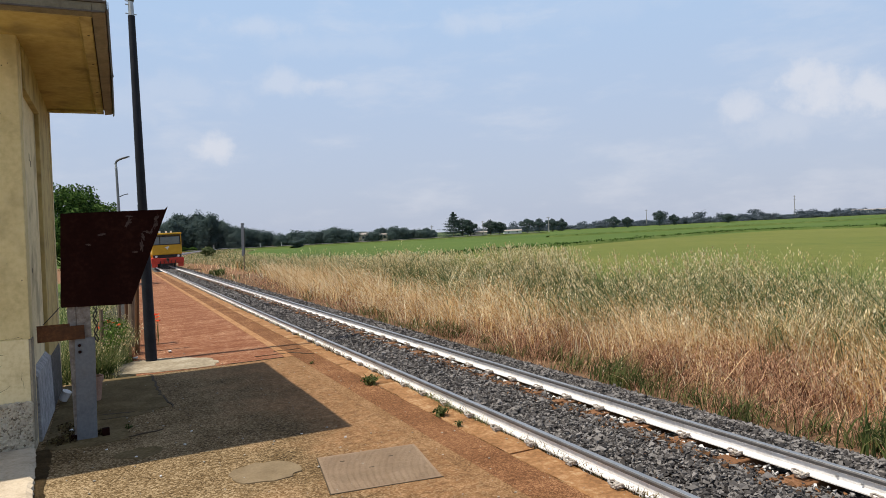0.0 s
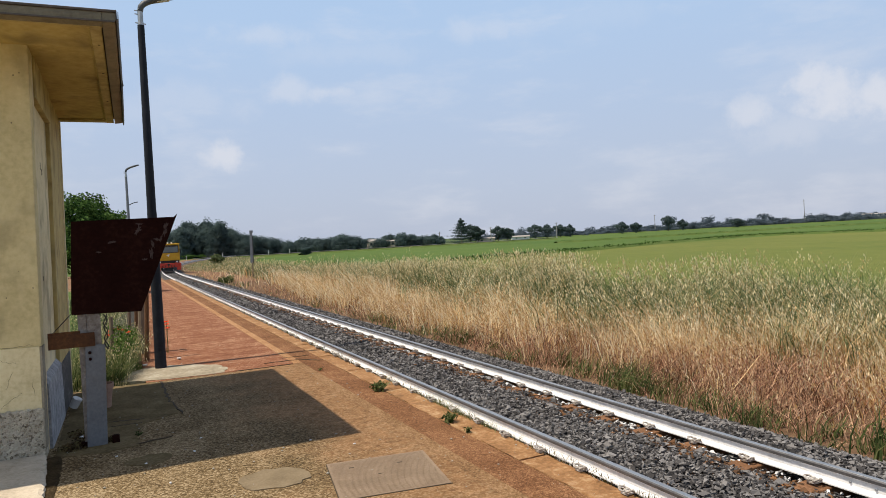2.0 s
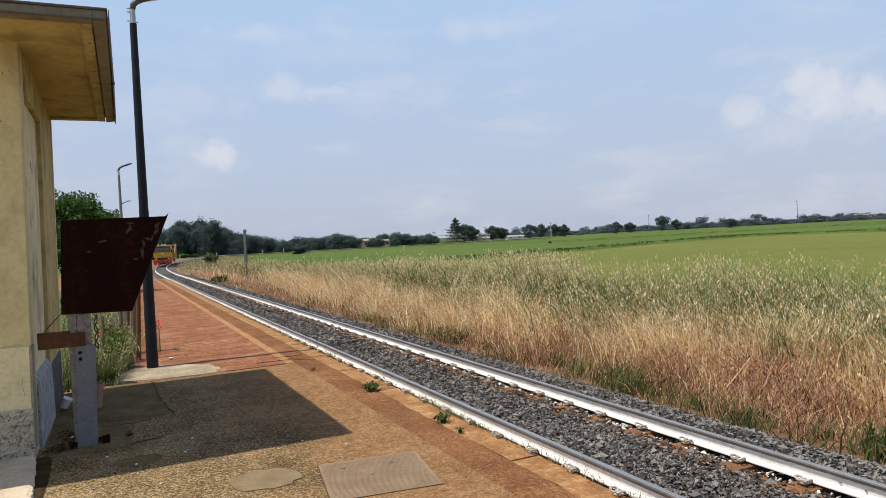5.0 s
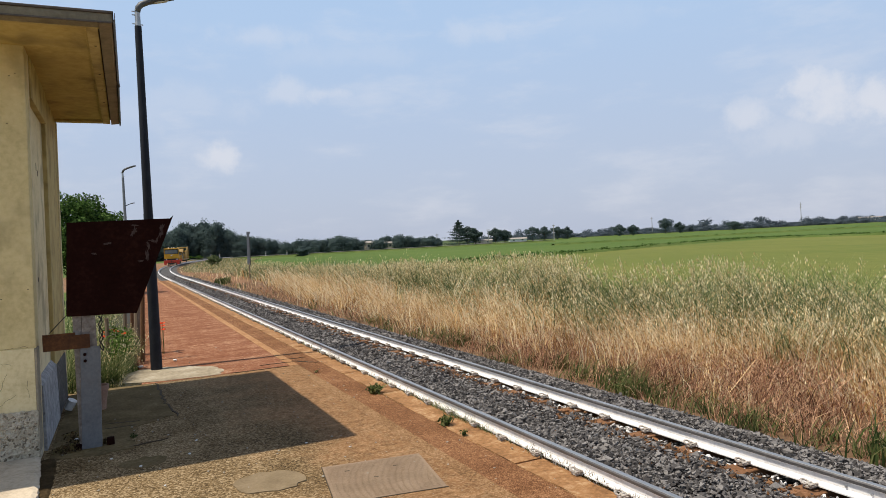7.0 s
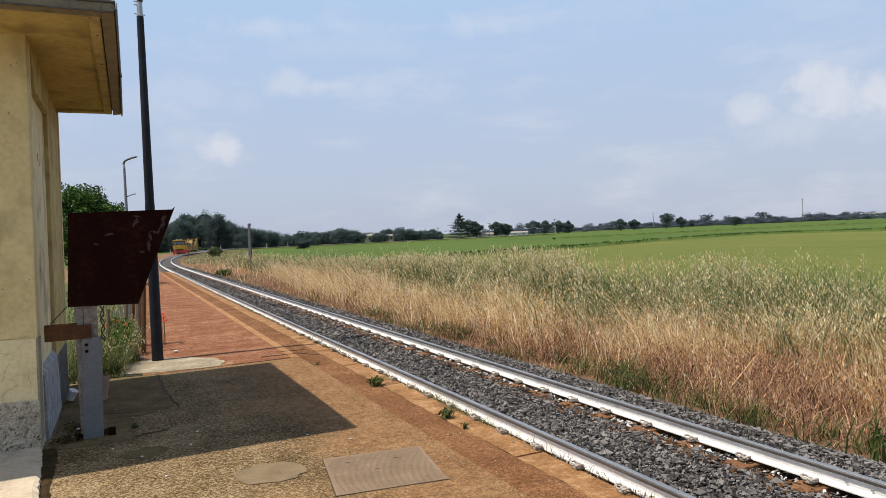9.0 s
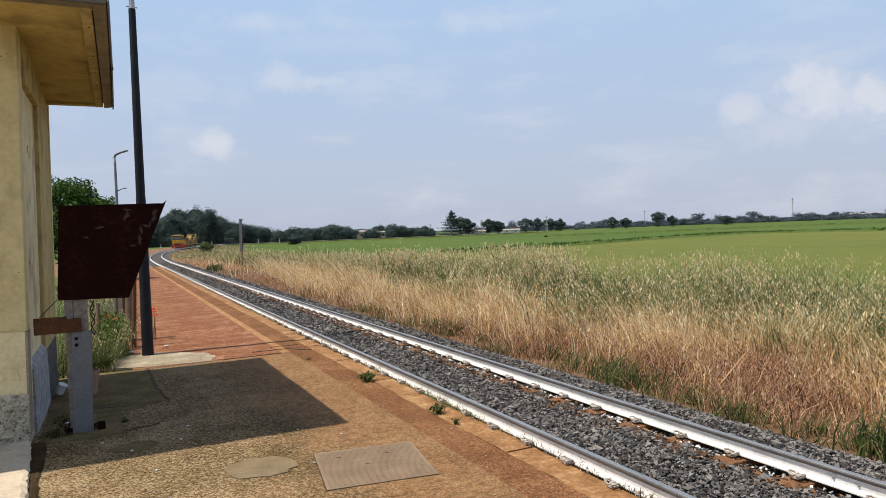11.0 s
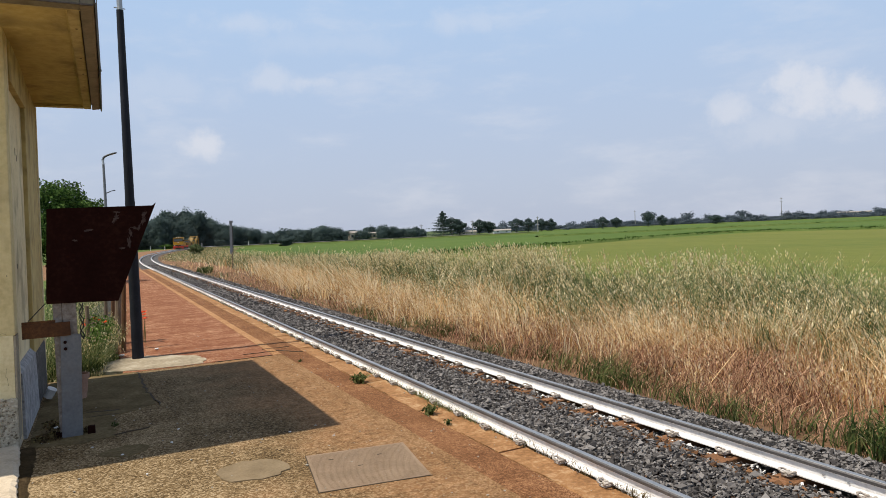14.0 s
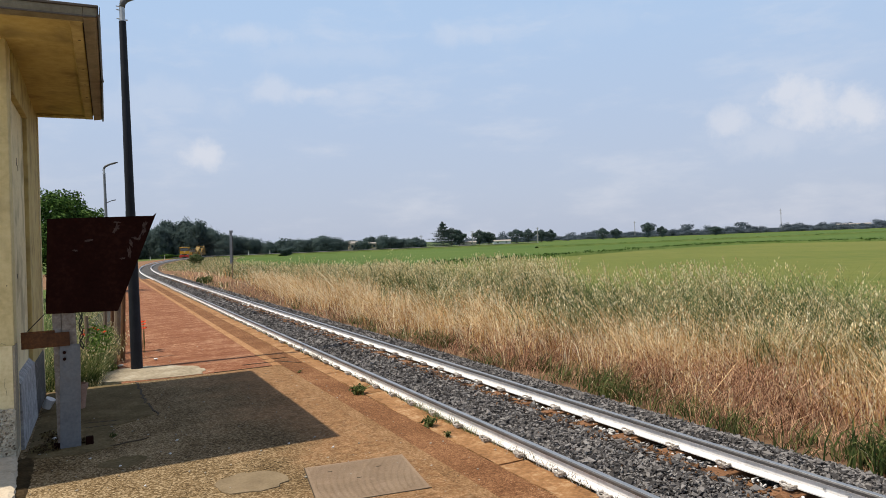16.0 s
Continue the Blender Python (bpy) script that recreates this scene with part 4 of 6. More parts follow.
    for r0, r1 in zip(rows, rows[1:]):
        for k in range(3):
            b.faces.new((r0[k], r0[k + 1], r1[k + 1], r1[k]))
    bmesh.ops.solidify(b, geom=b.faces[:], thickness=0.02)
    bmesh.ops.recalc_face_normals(b, faces=b.faces)
    tagged(part("step_gutter", b, M["trench_dirt_shade"]), "dark strip of dirt and painted shade along the foot of the doorstep", "dirt", kind="structure")
    return cab


build_cabin()


# ---- rusted board on its post ----
def build_board():
    y = 9.42
    sign = thing("rusted_sign_board", "dark rusted sheet metal board on a grey steel post", "sign", pose(-0.45, y, 0))
    # folded sheet: back, top edge and slanted flange, tilted
    b = bmesh.new()
    prism(b, [(-0.10, 2.79), (1.065, 2.805), (1.115, 2.85), (0.785, 2.04), (0.62, 1.63), (-0.16, 1.655)], -0.012, 0.0)
    part("sheet", b, M["rust_dark"], sign, "dark rusted back sheet")
    b = bmesh.new()
    for (x0, z0), (x1, z1) in (((-0.10, 2.79), (1.065, 2.805)), ((-0.16, 1.655), (0.62, 1.63)), ((-0.16, 1.655), (-0.10, 2.79))):
        d = Vector((x1 - x0, 0, z1 - z0)).normalized()
        nrm = Vector((-d.z, 0, d.x)) * 0.006
        vs = [bm_v for bm_v in ((x0 - nrm.x, z0 - nrm.z), (x1 - nrm.x, z1 - nrm.z), (x1 + nrm.x, z1 + nrm.z), (x0 + nrm.x, z0 + nrm.z))]
        prism(b, vs, 0.001, 0.10)
    part("flange", b, M["rust_dark"], sign, "bent rusted edge flange")
    rnd = random.Random(3)
    for cx, cz, w, h, tilt in ((0.97, 2.70, 0.024, 0.05, 30), (0.90, 2.53, 0.014, 0.04, 24), (0.34, 2.52, 0.05, 0.012, -8), (0.64, 2.66, 0.026, 0.06, 25), (0.66, 2.735, 0.05, 0.010, 5), (0.955, 2.62, 0.022, 0.06, 28), (0.80, 2.47, 0.02, 0.06, -12), (0.85, 2.53, 0.045, 0.015, 15), (0.78, 2.36, 0.02, 0.07, 0), (0.18, 2.40, 0.03, 0.012, 0), (0.70, 2.28, 0.03, 0.014, 0)):
        b = bmesh.new()
        ring = []
        for i in range(22):
            a = i / 22 * math.tau
            k = 1 + rnd.uniform(-0.55, 0.4)
            ring.append((w * k * math.cos(a), h * k * math.sin(a)))
        prism(b, ring, -0.0025, 0.0)
        part("flaked_spot", b, M["bare_spot"], sign, at=pose(cx, -0.0125, cz, 0, tilt, 0))
    # post: grey channel below, old white post behind and above
    b = bmesh.new()
    prism(b, [(-0.11, 0), (0.11, 0), (0.11, 1.0), (-0.11, 1.0)], 0, 0.01)
    bmesh.ops.scale(b, vec=(1, 1, 1.26), verts=b.verts)
    box(b, -0.11, -0.10, 0.011, 0.10, 0.0, 1.26)
    box(b, 0.10, 0.11, 0.011, 0.10, 0.0, 1.26)
    part("channel", b, M["grey_paint"], sign, "grey painted steel channel", at=pose(0.03, -0.01, 0, 0, 2.0, 0))
    part("inner_post", bx(-0.005, 0.145, 0.012, 0.11, 0.0, 1.82, bevel=0.006), M["old_post"], sign, "weathered white steel post")
    part("side_post", bx(-0.105, -0.008, 0.03, 0.10, 0.0, 1.72, bevel=0.006), M["old_post"], sign, "weathered rusty side post")
    for cz in (1.17, 1.09):
        part("bolt", rod(bmesh.new(), (0.01, -0.012, cz), (0.01, -0.034, cz), 0.02, sides=6), M["rust_dark"], sign)
    part("foot_bracket", bx(0.195, 0.28, 0.0, 0.07, 0.0, 0.10, bevel=0.01), M["rust_dark"], sign, "rusted foot bracket")
    part("foot_bracket", bx(-0.15, -0.05, 0.02, 0.09, 0.0, 0.07, bevel=0.01), M["rust_dark"], sign, "rusted foot bracket")
    b = bmesh.new()
    box(b, -0.43, 0.075, -0.032, -0.022, 1.25, 1.42)
    box(b, -0.43, -0.08, -0.021, -0.012, 1.40, 1.452)
    part("wall_bracket", b, M["rust"], sign, "orange rusted wall bracket plate")
    for s in (-1, 1):
        b = bmesh.new()
        pts = [Vector((0.20 + 0.022 * math.sin(i * 1.3 + s), -0.005 + 0.01 * s, 1.63 - i * 0.040)) for i in range(12)]
        for p, q in zip(pts, pts[1:]):
            rod(b, p, q, 0.008, sides=5)
        part("cable", b, M["train_dark"], sign, "loose black cable")
    b = bmesh.new()
    rod(b, (-0.17, -0.02, 1.66), (-0.36, -0.04, 1.46), 0.006, sides=5)
    part("tie_wire", b, M["train_dark"], sign)


build_board()


# ---- lamp posts ----
def lamp_post(at, second_arm=False):
    lp = thing("lamp_post", "pale grey lamp post with curved head and side arm" if second_arm else "dark tapered lamp post with curved grey lamp head", "street lamp", at, "lamp posts on the platform")
    b = bmesh.new()
    rod(b, (0, 0, 0), (0, 0, 3.2), 0.112, 0.092, 20)
    rod(b, (0, 0, 3.2), (0, 0, 7.02), 0.088, 0.066, 20)
    part("pole", b, M["lamp_grey" if second_arm else "pole"], lp, "pale grey tapered pole" if second_arm else "")
    b = bmesh.new()
    rod(b, (0, 0, 7.0), (0, 0, 7.36), 0.055, 0.05, 14)
    part("sleeve", b, M["galv"], lp, "galvanised sleeve with bolts")
    b = bmesh.new()
    for z in (7.06, 7.24, 7.31):
        rod(b, (-0.11, 0.0, z), (0.10 if z < 7.1 else 0.0, 0.0, z), 0.012, sides=6)
    part("bolt", b, M["galv"], lp)
    # head: swept, widening and flattening
    b = bmesh.new()
    stations = [(0.0, 7.30, 0.055, 0.055), (0.02, 7.40, 0.065, 0.06), (0.08, 7.475, 0.085, 0.062), (0.22, 7.555, 0.11, 0.058), (0.42, 7.635, 0.13, 0.055), (0.64, 7.705, 0.12, 0.048), (0.75, 7.72, 0.07, 0.03)]
    rings = []
    for i, (x, z, wy, hz) in enumerate(stations):
        n0, n1 = stations[max(0, i - 1)], stations[min(len(stations) - 1, i + 1)]
        d = Vector((n1[0] - n0[0], 0, n1[1] - n0[1])).normalized()
        up = Vector((-d.z, 0, d.x))
        rings.append([b.verts.new(Vector((x, 0, z)) + Vector((0, 1, 0)) * wy * math.cos(a) + up * hz * math.sin(a)) for a in [k / 12 * math.tau for k in range(12)]])
    for r0, r1 in zip(rings, rings[1:]):
        for k in range(12):
            b.faces.new((r0[k], r0[(k + 1) % 12], r1[(k + 1) % 12], r1[k]))
    b.faces.new(rings[-1])
    b.faces.new(rings[0][::-1])
    bmesh.ops.recalc_face_normals(b, faces=b.faces)
    head = part("lamp_head", b, M["lamp_dark"], lp, "curved grey lamp head", smooth=True)
    part("lamp_lens", bx(-0.15, 0.15, -0.07, 0.07, -0.008, 0.004, bevel=0.003), M["lens"], head, "pale flat lens", at=pose(0.47, 0, 7.598, 0, -18, 0))
    if second_arm:
        b = bmesh.new()
        rod(b, (0.06, 0, 5.35), (0.35, 0, 5.48), 0.03, 0.02, 8)
        rod(b, (0.35, 0, 5.48), (0.55, 0, 5.52), 0.025, 0.03, 8)
        part("side_arm", b, M["lamp_grey"], lp, "small side arm")
    return lp


lamp_post(pose(0.57, 15.03, 0, 0, 0.2, 14))
lamp_post(pose(0.42, 44.0, 0, 0, 0, 4), True)


# ---- vegetation ----
def stalks(rs, base, height, width, lean, wind=(0.15, -0.05), bias=None):
    """Ribbons of two pieces: (n, 5) points and their triangles."""
    n = len(base)
    a = rs.normal(math.pi / 2, 0.75, n)
    side = np.stack([np.cos(a), np.sin(a), np.zeros(n)], -1) * (width / 2)[:, None]
    la = rs.uniform(0, math.tau, n)
    amt = np.minimum(np.abs(rs.normal(0, 1, n)), 1.7) * lean
    d = np.stack([np.cos(la) * amt + wind[0] * lean * 2, np.sin(la) * amt + wind[1] * lean * 2, np.ones(n)], -1)
    if bias is not None:
        d[:, :2] += np.clip(bias, -0.55, 0.55)
    mid = base + d * (height * 0.55)[:, None] * np.array([0.6, 0.6, 1])
    tip = base + d * height[:, None] * np.array([1.25, 1.25, 1])
    V = np.stack([base - side, base + side, mid - side * 0.8, mid + side * 0.8, tip], 1)
    i = (np.arange(n) * 5)[:, None]
    F = np.concatenate([i + np.array([0, 1, 3]), i + np.array([0, 3, 2]), i + np.array([2, 3, 4])], 0)
    return V.reshape(-1, 3), F, tip, d


def heads(rs, tip, d, count, length, spread, size):
    """Loose spikelets that hang round the upper part of each stalk."""
    n = len(tip)
    t = np.repeat(tip, count, 0)
    dd = np.repeat(d, count, 0)
    k = n * count
    c = t - dd * (rs.uniform(0, 1, k) * np.repeat(length, count))[:, None] + rs.normal(0, 1, (k, 3)) * np.repeat(spread, count)[:, None] * np.array([1, 1, 0.4])
    s = np.repeat(size, count) * rs.uniform(0.6, 1.3, k)
    a = rs.uniform(0, math.tau, k)
    side = np.stack([np.cos(a), np.sin(a), rs.uniform(-0.3, 0.3, k)], -1) * (s * 0.28)[:, None]
    up = np.stack([rs.uniform(-0.5, 0.5, k), rs.uniform(-0.5, 0.5, k), np.ones(k)], -1) * (s * 0.8)[:, None]
    V = np.stack([c - up, c + side, c + up, c - side], 1)
    i = (np.arange(k) * 4)[:, None]
    F = np.concatenate([i + np.array([0, 1, 2]), i + np.array([0, 2, 3])], 0)
    return V.reshape(-1, 3), F


def ground_z(u):
    return np.interp(u, [-60, -7.2, -4.2, 1.7, 2.2, 3.2, 5.5, 8.5, 10.5, 12, 40], [-0.4, -0.25, -0.22, -0.16, -0.24, -0.30, -0.35, -0.5, -0.75, -0.85, -0.85])


def patches(rs, y, u, seed, size=2.5):
    """A soft random field over the plan, 0 to 1."""
    out = np.zeros(len(y))
    r2 = np.random.RandomState(seed)
    for k in range(7):
        f = (0.6 + 0.5 * k) / size
        a = r2.uniform(0, math.tau)
        out += np.sin((y * math.cos(a) + u * math.sin(a)) * f + r2.uniform(0, math.tau))
    return 0.5 + out / 7


def scatter(rs, dens, u0, u1, bands, clump=14, spread=0.10):
    """Stalks in clumps over the plan: offsets, distances along the track, width factors and each one's lean with its clump."""
    U, Y, W, B = [], [], [], []
    for y0, y1, k, w in bands:
        m = int(dens * k * (y1 - y0) * (u1 - u0) / clump)
        cu, cy = np.repeat(rs.uniform(u0, u1, m), clump), np.repeat(rs.uniform(y0, y1, m), clump)
        du, dy = rs.normal(0, spread * w ** 0.5, m * clump), rs.normal(0, spread * w ** 0.5, m * clump)
        lean = np.repeat(rs.normal(0, 0.13, (m, 2)), clump, 0)
        U.append(cu + du)
        Y.append(cy + dy)
        W.append(np.full(m * clump, w))
        B.append(lean + np.stack([du, dy], -1) * 0.9 / w ** 0.5)
    return np.concatenate(U), np.concatenate(Y), np.concatenate(W), np.concatenate(B)


def stuff(name, pieces, materials, label, category="grass"):
    V, F, mi, o = [], [], [], 0
    for i, (v, f) in pieces:
        V.append(v)
        F.append(f + o)
        mi.append(np.full(len(f), i))
        o += len(v)
    ob = new(name, mesh_np(name, np.concatenate(V), np.concatenate(F), materials, np.concatenate(mi)))
    return tagged(ob, label, category, kind="stuff")


BANDS = ((-6.0, 1.0, 0.3, 1.7), (1.0, 12, 1.0, 1.0), (12, 24, 0.62, 1.35), (24, 45, 0.30, 2.1), (45, 80, 0.12, 3.4))


def on_verge(u, y):
    return np.stack([track_x(y) + u, y, ground_z(u)], -1)


def thin_out(rs, fields, chance):
    """Keep each stalk with its own chance."""
    keep = rs.rand(len(chance)) < chance
    return [a[keep] for a in fields]


def build_verge():
    rs = np.random.RandomState(11)
    # reddish dead tangle, low beside the ballast
    u, y, w, lean = scatter(rs, 340, 2.05, 5.8, BANDS, 18, 0.13)
    p = patches(rs, y, u, 1, 1.3)
    u, y, w, lean, p = thin_out(rs, (u, y, w, lean, p), np.clip((u - 1.9) * 1.4, 0.08, 1) * np.clip(1.3 - (u - np.interp(y, [5, 8, 13, 20], [3.2, 4.1, 3.9, 3.0])) * 0.6, 0, 1) * np.clip(0.25 + 1.2 * p, 0.2, 1) * np.interp(y, [5, 9, 14, 20, 40, 52, 62], [0.6, 0.95, 0.7, 0.35, 0.25, 0.12, 0.05]))
    h = rs.uniform(0.15, 0.66, len(u)) * (0.3 + 0.7 * np.clip((u - 2.0) / 1.5, 0, 1)) * (0.5 + 0.9 * p) * np.interp(y, [8, 18], [1, 0.75])
    v, f, tip, d = stalks(rs, on_verge(u, y), h, 0.009 * w * rs.uniform(0.5, 1.7, len(u)), 0.8, (0.05, 0.0), lean * 3)
    k = slice(None, None, 2)
    v2, f2 = heads(rs, tip[k], d[k], 3, np.full(len(tip[k]), 0.12), np.full(len(tip[k]), 0.035), 0.026 * np.sqrt(w[k]))
    stuff("dead_undergrowth", [(0, (v, f)), (0, (v2, f2))], [M["red_straw"]], "reddish brown dead grass beside the ballast")
    # low green and brown weeds along the ballast's foot
    u, y, w, lean = scatter(rs, 110, 1.95, 3.2, BANDS, 26, 0.16)
    p = patches(rs, y, u, 5, 1.2)
    u, y, w, lean, p = thin_out(rs, (u, y, w, lean, p), np.clip(p * 2.6 - 1.05, 0.02, 1) * np.interp(y, [12, 18], [1, 0.55]))
    v, f, tip, d = stalks(rs, on_verge(u, y), rs.uniform(0.06, 0.32, len(u)) * (0.4 + p), 0.013 * w * rs.uniform(0.6, 1.6, len(u)), 0.9, (0, 0), lean * 3)
    stuff("low_weeds", [(0, (v, f))], [M["green_blade"]], "low green weeds along the foot of the ballast", "weeds")
    # golden straw, some of it bent over
    u, y, w, lean = scatter(rs, 215, 2.4, 7.8, BANDS, 20, 0.12)
    p = patches(rs, y, u, 2, 1.5)
    u, y, w, lean, p = thin_out(rs, (u, y, w, lean, p), np.clip((u - 2.5 + np.interp(y, [5, 7, 9, 13, 18, 24], [-0.15, -0.35, -0.6, -0.45, 0.1, 0.25]) - np.interp(y, [26, 36, 48, 58, 66], [0, 0.8, 2.0, 4.2, 6.5])) * 0.85, 0.04, 1) * np.clip(1.0 - (u - np.interp(y, [6, 16, 26], [6.3, 5.0, 6.0])) * 0.5, 0.12, 1) * np.clip(0.1 + p * 1.6, 0.15, 1))
    h = rs.uniform(0.5, 1.08, len(u)) * (0.5 + 0.5 * np.clip((u - 2.8) / 2.2, 0, 1)) * (0.72 + 0.55 * p) * np.interp(y, [3, 12, 25, 40], [0.95, 1.05, 1.25, 1.15])
    pcs = []
    bent = rs.rand(len(u)) < 0.16
    for pick, lay, thick in ((~bent, 0.15, 0.0125), (bent, 0.7, 0.013)):
        v, f, tip, d = stalks(rs, on_verge(u[pick], y[pick]), h[pick] * (1 - 0.3 * (lay > 0.5)), thick * w[pick] * rs.uniform(0.5, 1.8, int(pick.sum())), lay, (-0.55, 0.1), lean[pick] * 1.5)
        k = slice(None, None, 2)
        v2, f2 = heads(rs, tip[k], d[k], 4, np.full(len(tip[k]), 0.22), 0.026 * np.sqrt(w[pick][k]), 0.032 * np.sqrt(w[pick][k]))
        pcs += [(0, (v, f)), (0, (v2, f2))]
    stuff("golden_grass", pcs, [M["straw"]], "tall golden dry grass with pale seed heads")
    # pale feathery barley grass, tallest at the back
    u, y, w, lean = scatter(rs, 150, 6.8, 12.0, BANDS[2:], 24, 0.11)
    p = patches(rs, y, u, 6, 2.6)
    u, y, w, lean, p = thin_out(rs, (u, y, w, lean, p), np.clip(p * 3.0 - 1.15, 0.02, 1) * np.interp(y, [12, 15, 45, 60], [0.4, 1.0, 0.8, 0.3]))
    hh = rs.uniform(0.9, 1.55, len(u)) * (0.85 + 0.3 * p) * np.interp(u, [5, 11], [0.9, 1.2]) * np.interp(y, [12, 16, 26, 40], [1.05, 1.3, 1.22, 0.95])
    v, f, tip, d = stalks(rs, on_verge(u, y), hh, 0.011 * w * rs.uniform(0.6, 1.4, len(u)), 0.13, (-1.1, 0.3), bias=lean)
    v2, f2 = heads(rs, tip, d, 7, np.full(len(tip), 0.22), 0.008 * np.sqrt(w), 0.038 * np.sqrt(w))
    stuff("barley_grass", [(2, (v, f)), (1, (v2, f2))], [M["straw"], M["oat_head"], M["oat"]], "pale feathery barley grass above the verge")
    # grey-green oats behind, with hanging cream spikelets
    u, y, w, lean = scatter(rs, 235, 4.5, 12.0, BANDS, 24, 0.16)
    p = patches(rs, y, u, 3, 2.2)
    u, y, w, lean, p = thin_out(rs, (u, y, w, lean, p), np.clip((u - 4.3 - np.interp(y, [6, 14, 22, 40], [0.8, 0.1, 0.6, 1.6])) * 0.55, 0.03, 1) * np.clip(p * 1.9 - 0.05, 0.25, 1))
    h = rs.uniform(0.75, 1.6, len(u)) * (0.62 + 0.78 * p) * np.interp(u, [5, 9, 11], [0.9, 1.05, 1.18]) * np.interp(y, [3, 12, 25, 40, 60], [0.76, 0.95, 1.08, 1.0, 0.8])
    pcs = []
    dry = rs.rand(len(u)) < np.interp(y, [4, 9, 16, 40], [0.34, 0.24, 0.14, 0.22]) * np.interp(u, [4.5, 7, 12], [1.6, 0.9, 0.5])
    for pick, slot in ((~dry, 0), (dry, 2)):
        v, f, tip, d = stalks(rs, on_verge(u[pick], y[pick]), h[pick], 0.014 * w[pick] * rs.uniform(0.5, 1.7, int(pick.sum())), 0.22, (-0.45, 0.1), lean[pick] * 2.2)
        k = np.nonzero(rs.rand(len(tip)) < np.interp(y[pick], [5, 12, 20, 40], [0.17, 0.13, 0.08, 0.05]))[0]
        m = len(tip[k])
        v2, f2 = heads(rs, tip[k], d[k], 8, np.full(m, 0.26), 0.05 * np.sqrt(w[pick][k]), 0.036 * np.sqrt(w[pick][k]) * rs.uniform(0.7, 1.4, m))
        pcs += [(slot, (v, f)), (1, (v2, f2))]
    stuff("oat_grass", pcs, [M["oat"], M["oat_head"], M["straw"]], "tall grey-green wild oats with pale heads")
    # dry dirt-caught weeds in the gap beside the near rail
    m = 1000
    cy = rs.uniform(3.5, 62, m)
    y = np.repeat(cy, 12) + rs.normal(0, 0.09, m * 12)
    base = np.stack([3.94 + rs.normal(0, 0.022, m * 12), y, np.full(m * 12, -0.02)], -1)
    big = np.repeat(rs.uniform(0.3, 1.0, m) ** 1.6, 12)
    v, f, _, _ = stalks(rs, base, 0.02 + 0.11 * big * rs.rand(m * 12) * np.interp(y, [10, 30], [1, 0.7]), np.interp(y, [4, 20, 60], [0.009, 0.013, 0.022]) * rs.uniform(0.6, 1.4, m * 12), 0.9, (0, 0))
    pale = np.arange(len(f)) % (m * 12) % 5 == 0
    stuff("edge_weeds", [(0, (v, f[~pale])), (1, (v, f[pale]))], [M["dry_weed"], M["white_splash"]], "small dry brown weeds in the gap beside the rail", "weeds")
    # thin tufts on the bare ground inside the bend
    n = 52000
    y = 60 + 190 * rs.rand(n) ** 1.25
    u = rs.uniform(2.0, 17, n)
    p = patches(rs, y, u, 8, 6.0)
    bare = np.clip((u - np.interp(y, [60, 76, 90, 100, 250], [5.0, 7.0, 5.0, 1.6, 1.4])) / 1.6, 0.04, 1)
    u, y, p = thin_out(rs, (u, y, p), bare * np.clip(0.35 + p * 1.1, 0.1, 1))
    dry = rs.rand(len(u)) < np.interp(y, [60, 95, 160], [0.6, 0.3, 0.22])
    pcs = []
    for pick, slot in ((dry, 1), (~dry, 0)):
        m = int(pick.sum())
        v, f, tip, d = stalks(rs, on_verge(u[pick], y[pick]), rs.uniform(0.12, 0.55, m) * np.interp(u[pick], [2, 7], [0.35, 1]), np.interp(y[pick], [60, 250], [0.03, 0.085]), 0.4)
        pcs.append((slot, (v, f)))
    stuff("dry_tufts", pcs, [M["oat"], M["straw"]], "thin dry tufts on bare reddish ground inside the bend")
    # fresh green tufts at the ballast's foot
    spots = ((7.36, 15.4, 1.0), (7.45, 14.7, 0.9), (7.6, 13.6, 0.35), (7.6, 10.9, 0.5), (7.4, 9.9, 0.8), (7.4, 9.0, 1.0), (7.3, 8.6, 1.0), (7.25, 8.2, 0.7), (7.35, 6.85, 0.5), (7.3, 6.2, 0.25), (7.4, 5.3, 0.35), (7.4, 4.6, 0.6), (7.2, 3.9, 0.6),
             (6.9, 18.5, 0.4), (7.3, 57, 1.6), (7.8, 59, 1.6), (7.4, 21, 0.5))
    P, Hh = [], []
    for x, yy, s in spots:
        n = int(120 * s)
        P.append(np.stack([x + rs.normal(0, 0.17 * s ** 0.5, n), yy + rs.normal(0, 0.17 * s ** 0.5, n), np.full(n, -0.3)], -1))
        Hh.append(rs.uniform(0.14, 0.5, n) * (0.55 + 0.45 * s))
    P, Hh = np.concatenate(P), np.concatenate(Hh)
    v, f, tip, d = stalks(rs, P, Hh, np.full(len(P), 0.021) * np.where(P[:, 1] > 40, 4, 1), 0.6)
    stuff("green_tufts", [(0, (v, f))], [M["green_blade"]], "fresh green grass tufts at the foot of the ballast")
    # weeds behind the fence
    n = 11000
    y = 13.8 + 34 * rs.rand(n) ** 2.2
    x = np.interp(y, [13.8, 16, 20, 34, 60], [-0.15, 0.1, 0.15, 0.35, 0.3]) - np.abs(rs.normal(0, 0.55, n)) * np.interp(y, [14, 30], [0.8, 2.0])
    base = np.stack([x, y, np.full(n, -0.22)], -1)
    v, f, tip, d = stalks(rs, base, rs.uniform(0.35, 1.0, n) * np.clip((y - 13.4) / 1.6, 0.3, 1), 0.012 * np.interp(y, [14, 50], [1, 3]), 0.3)
    k = slice(None, None, 3)
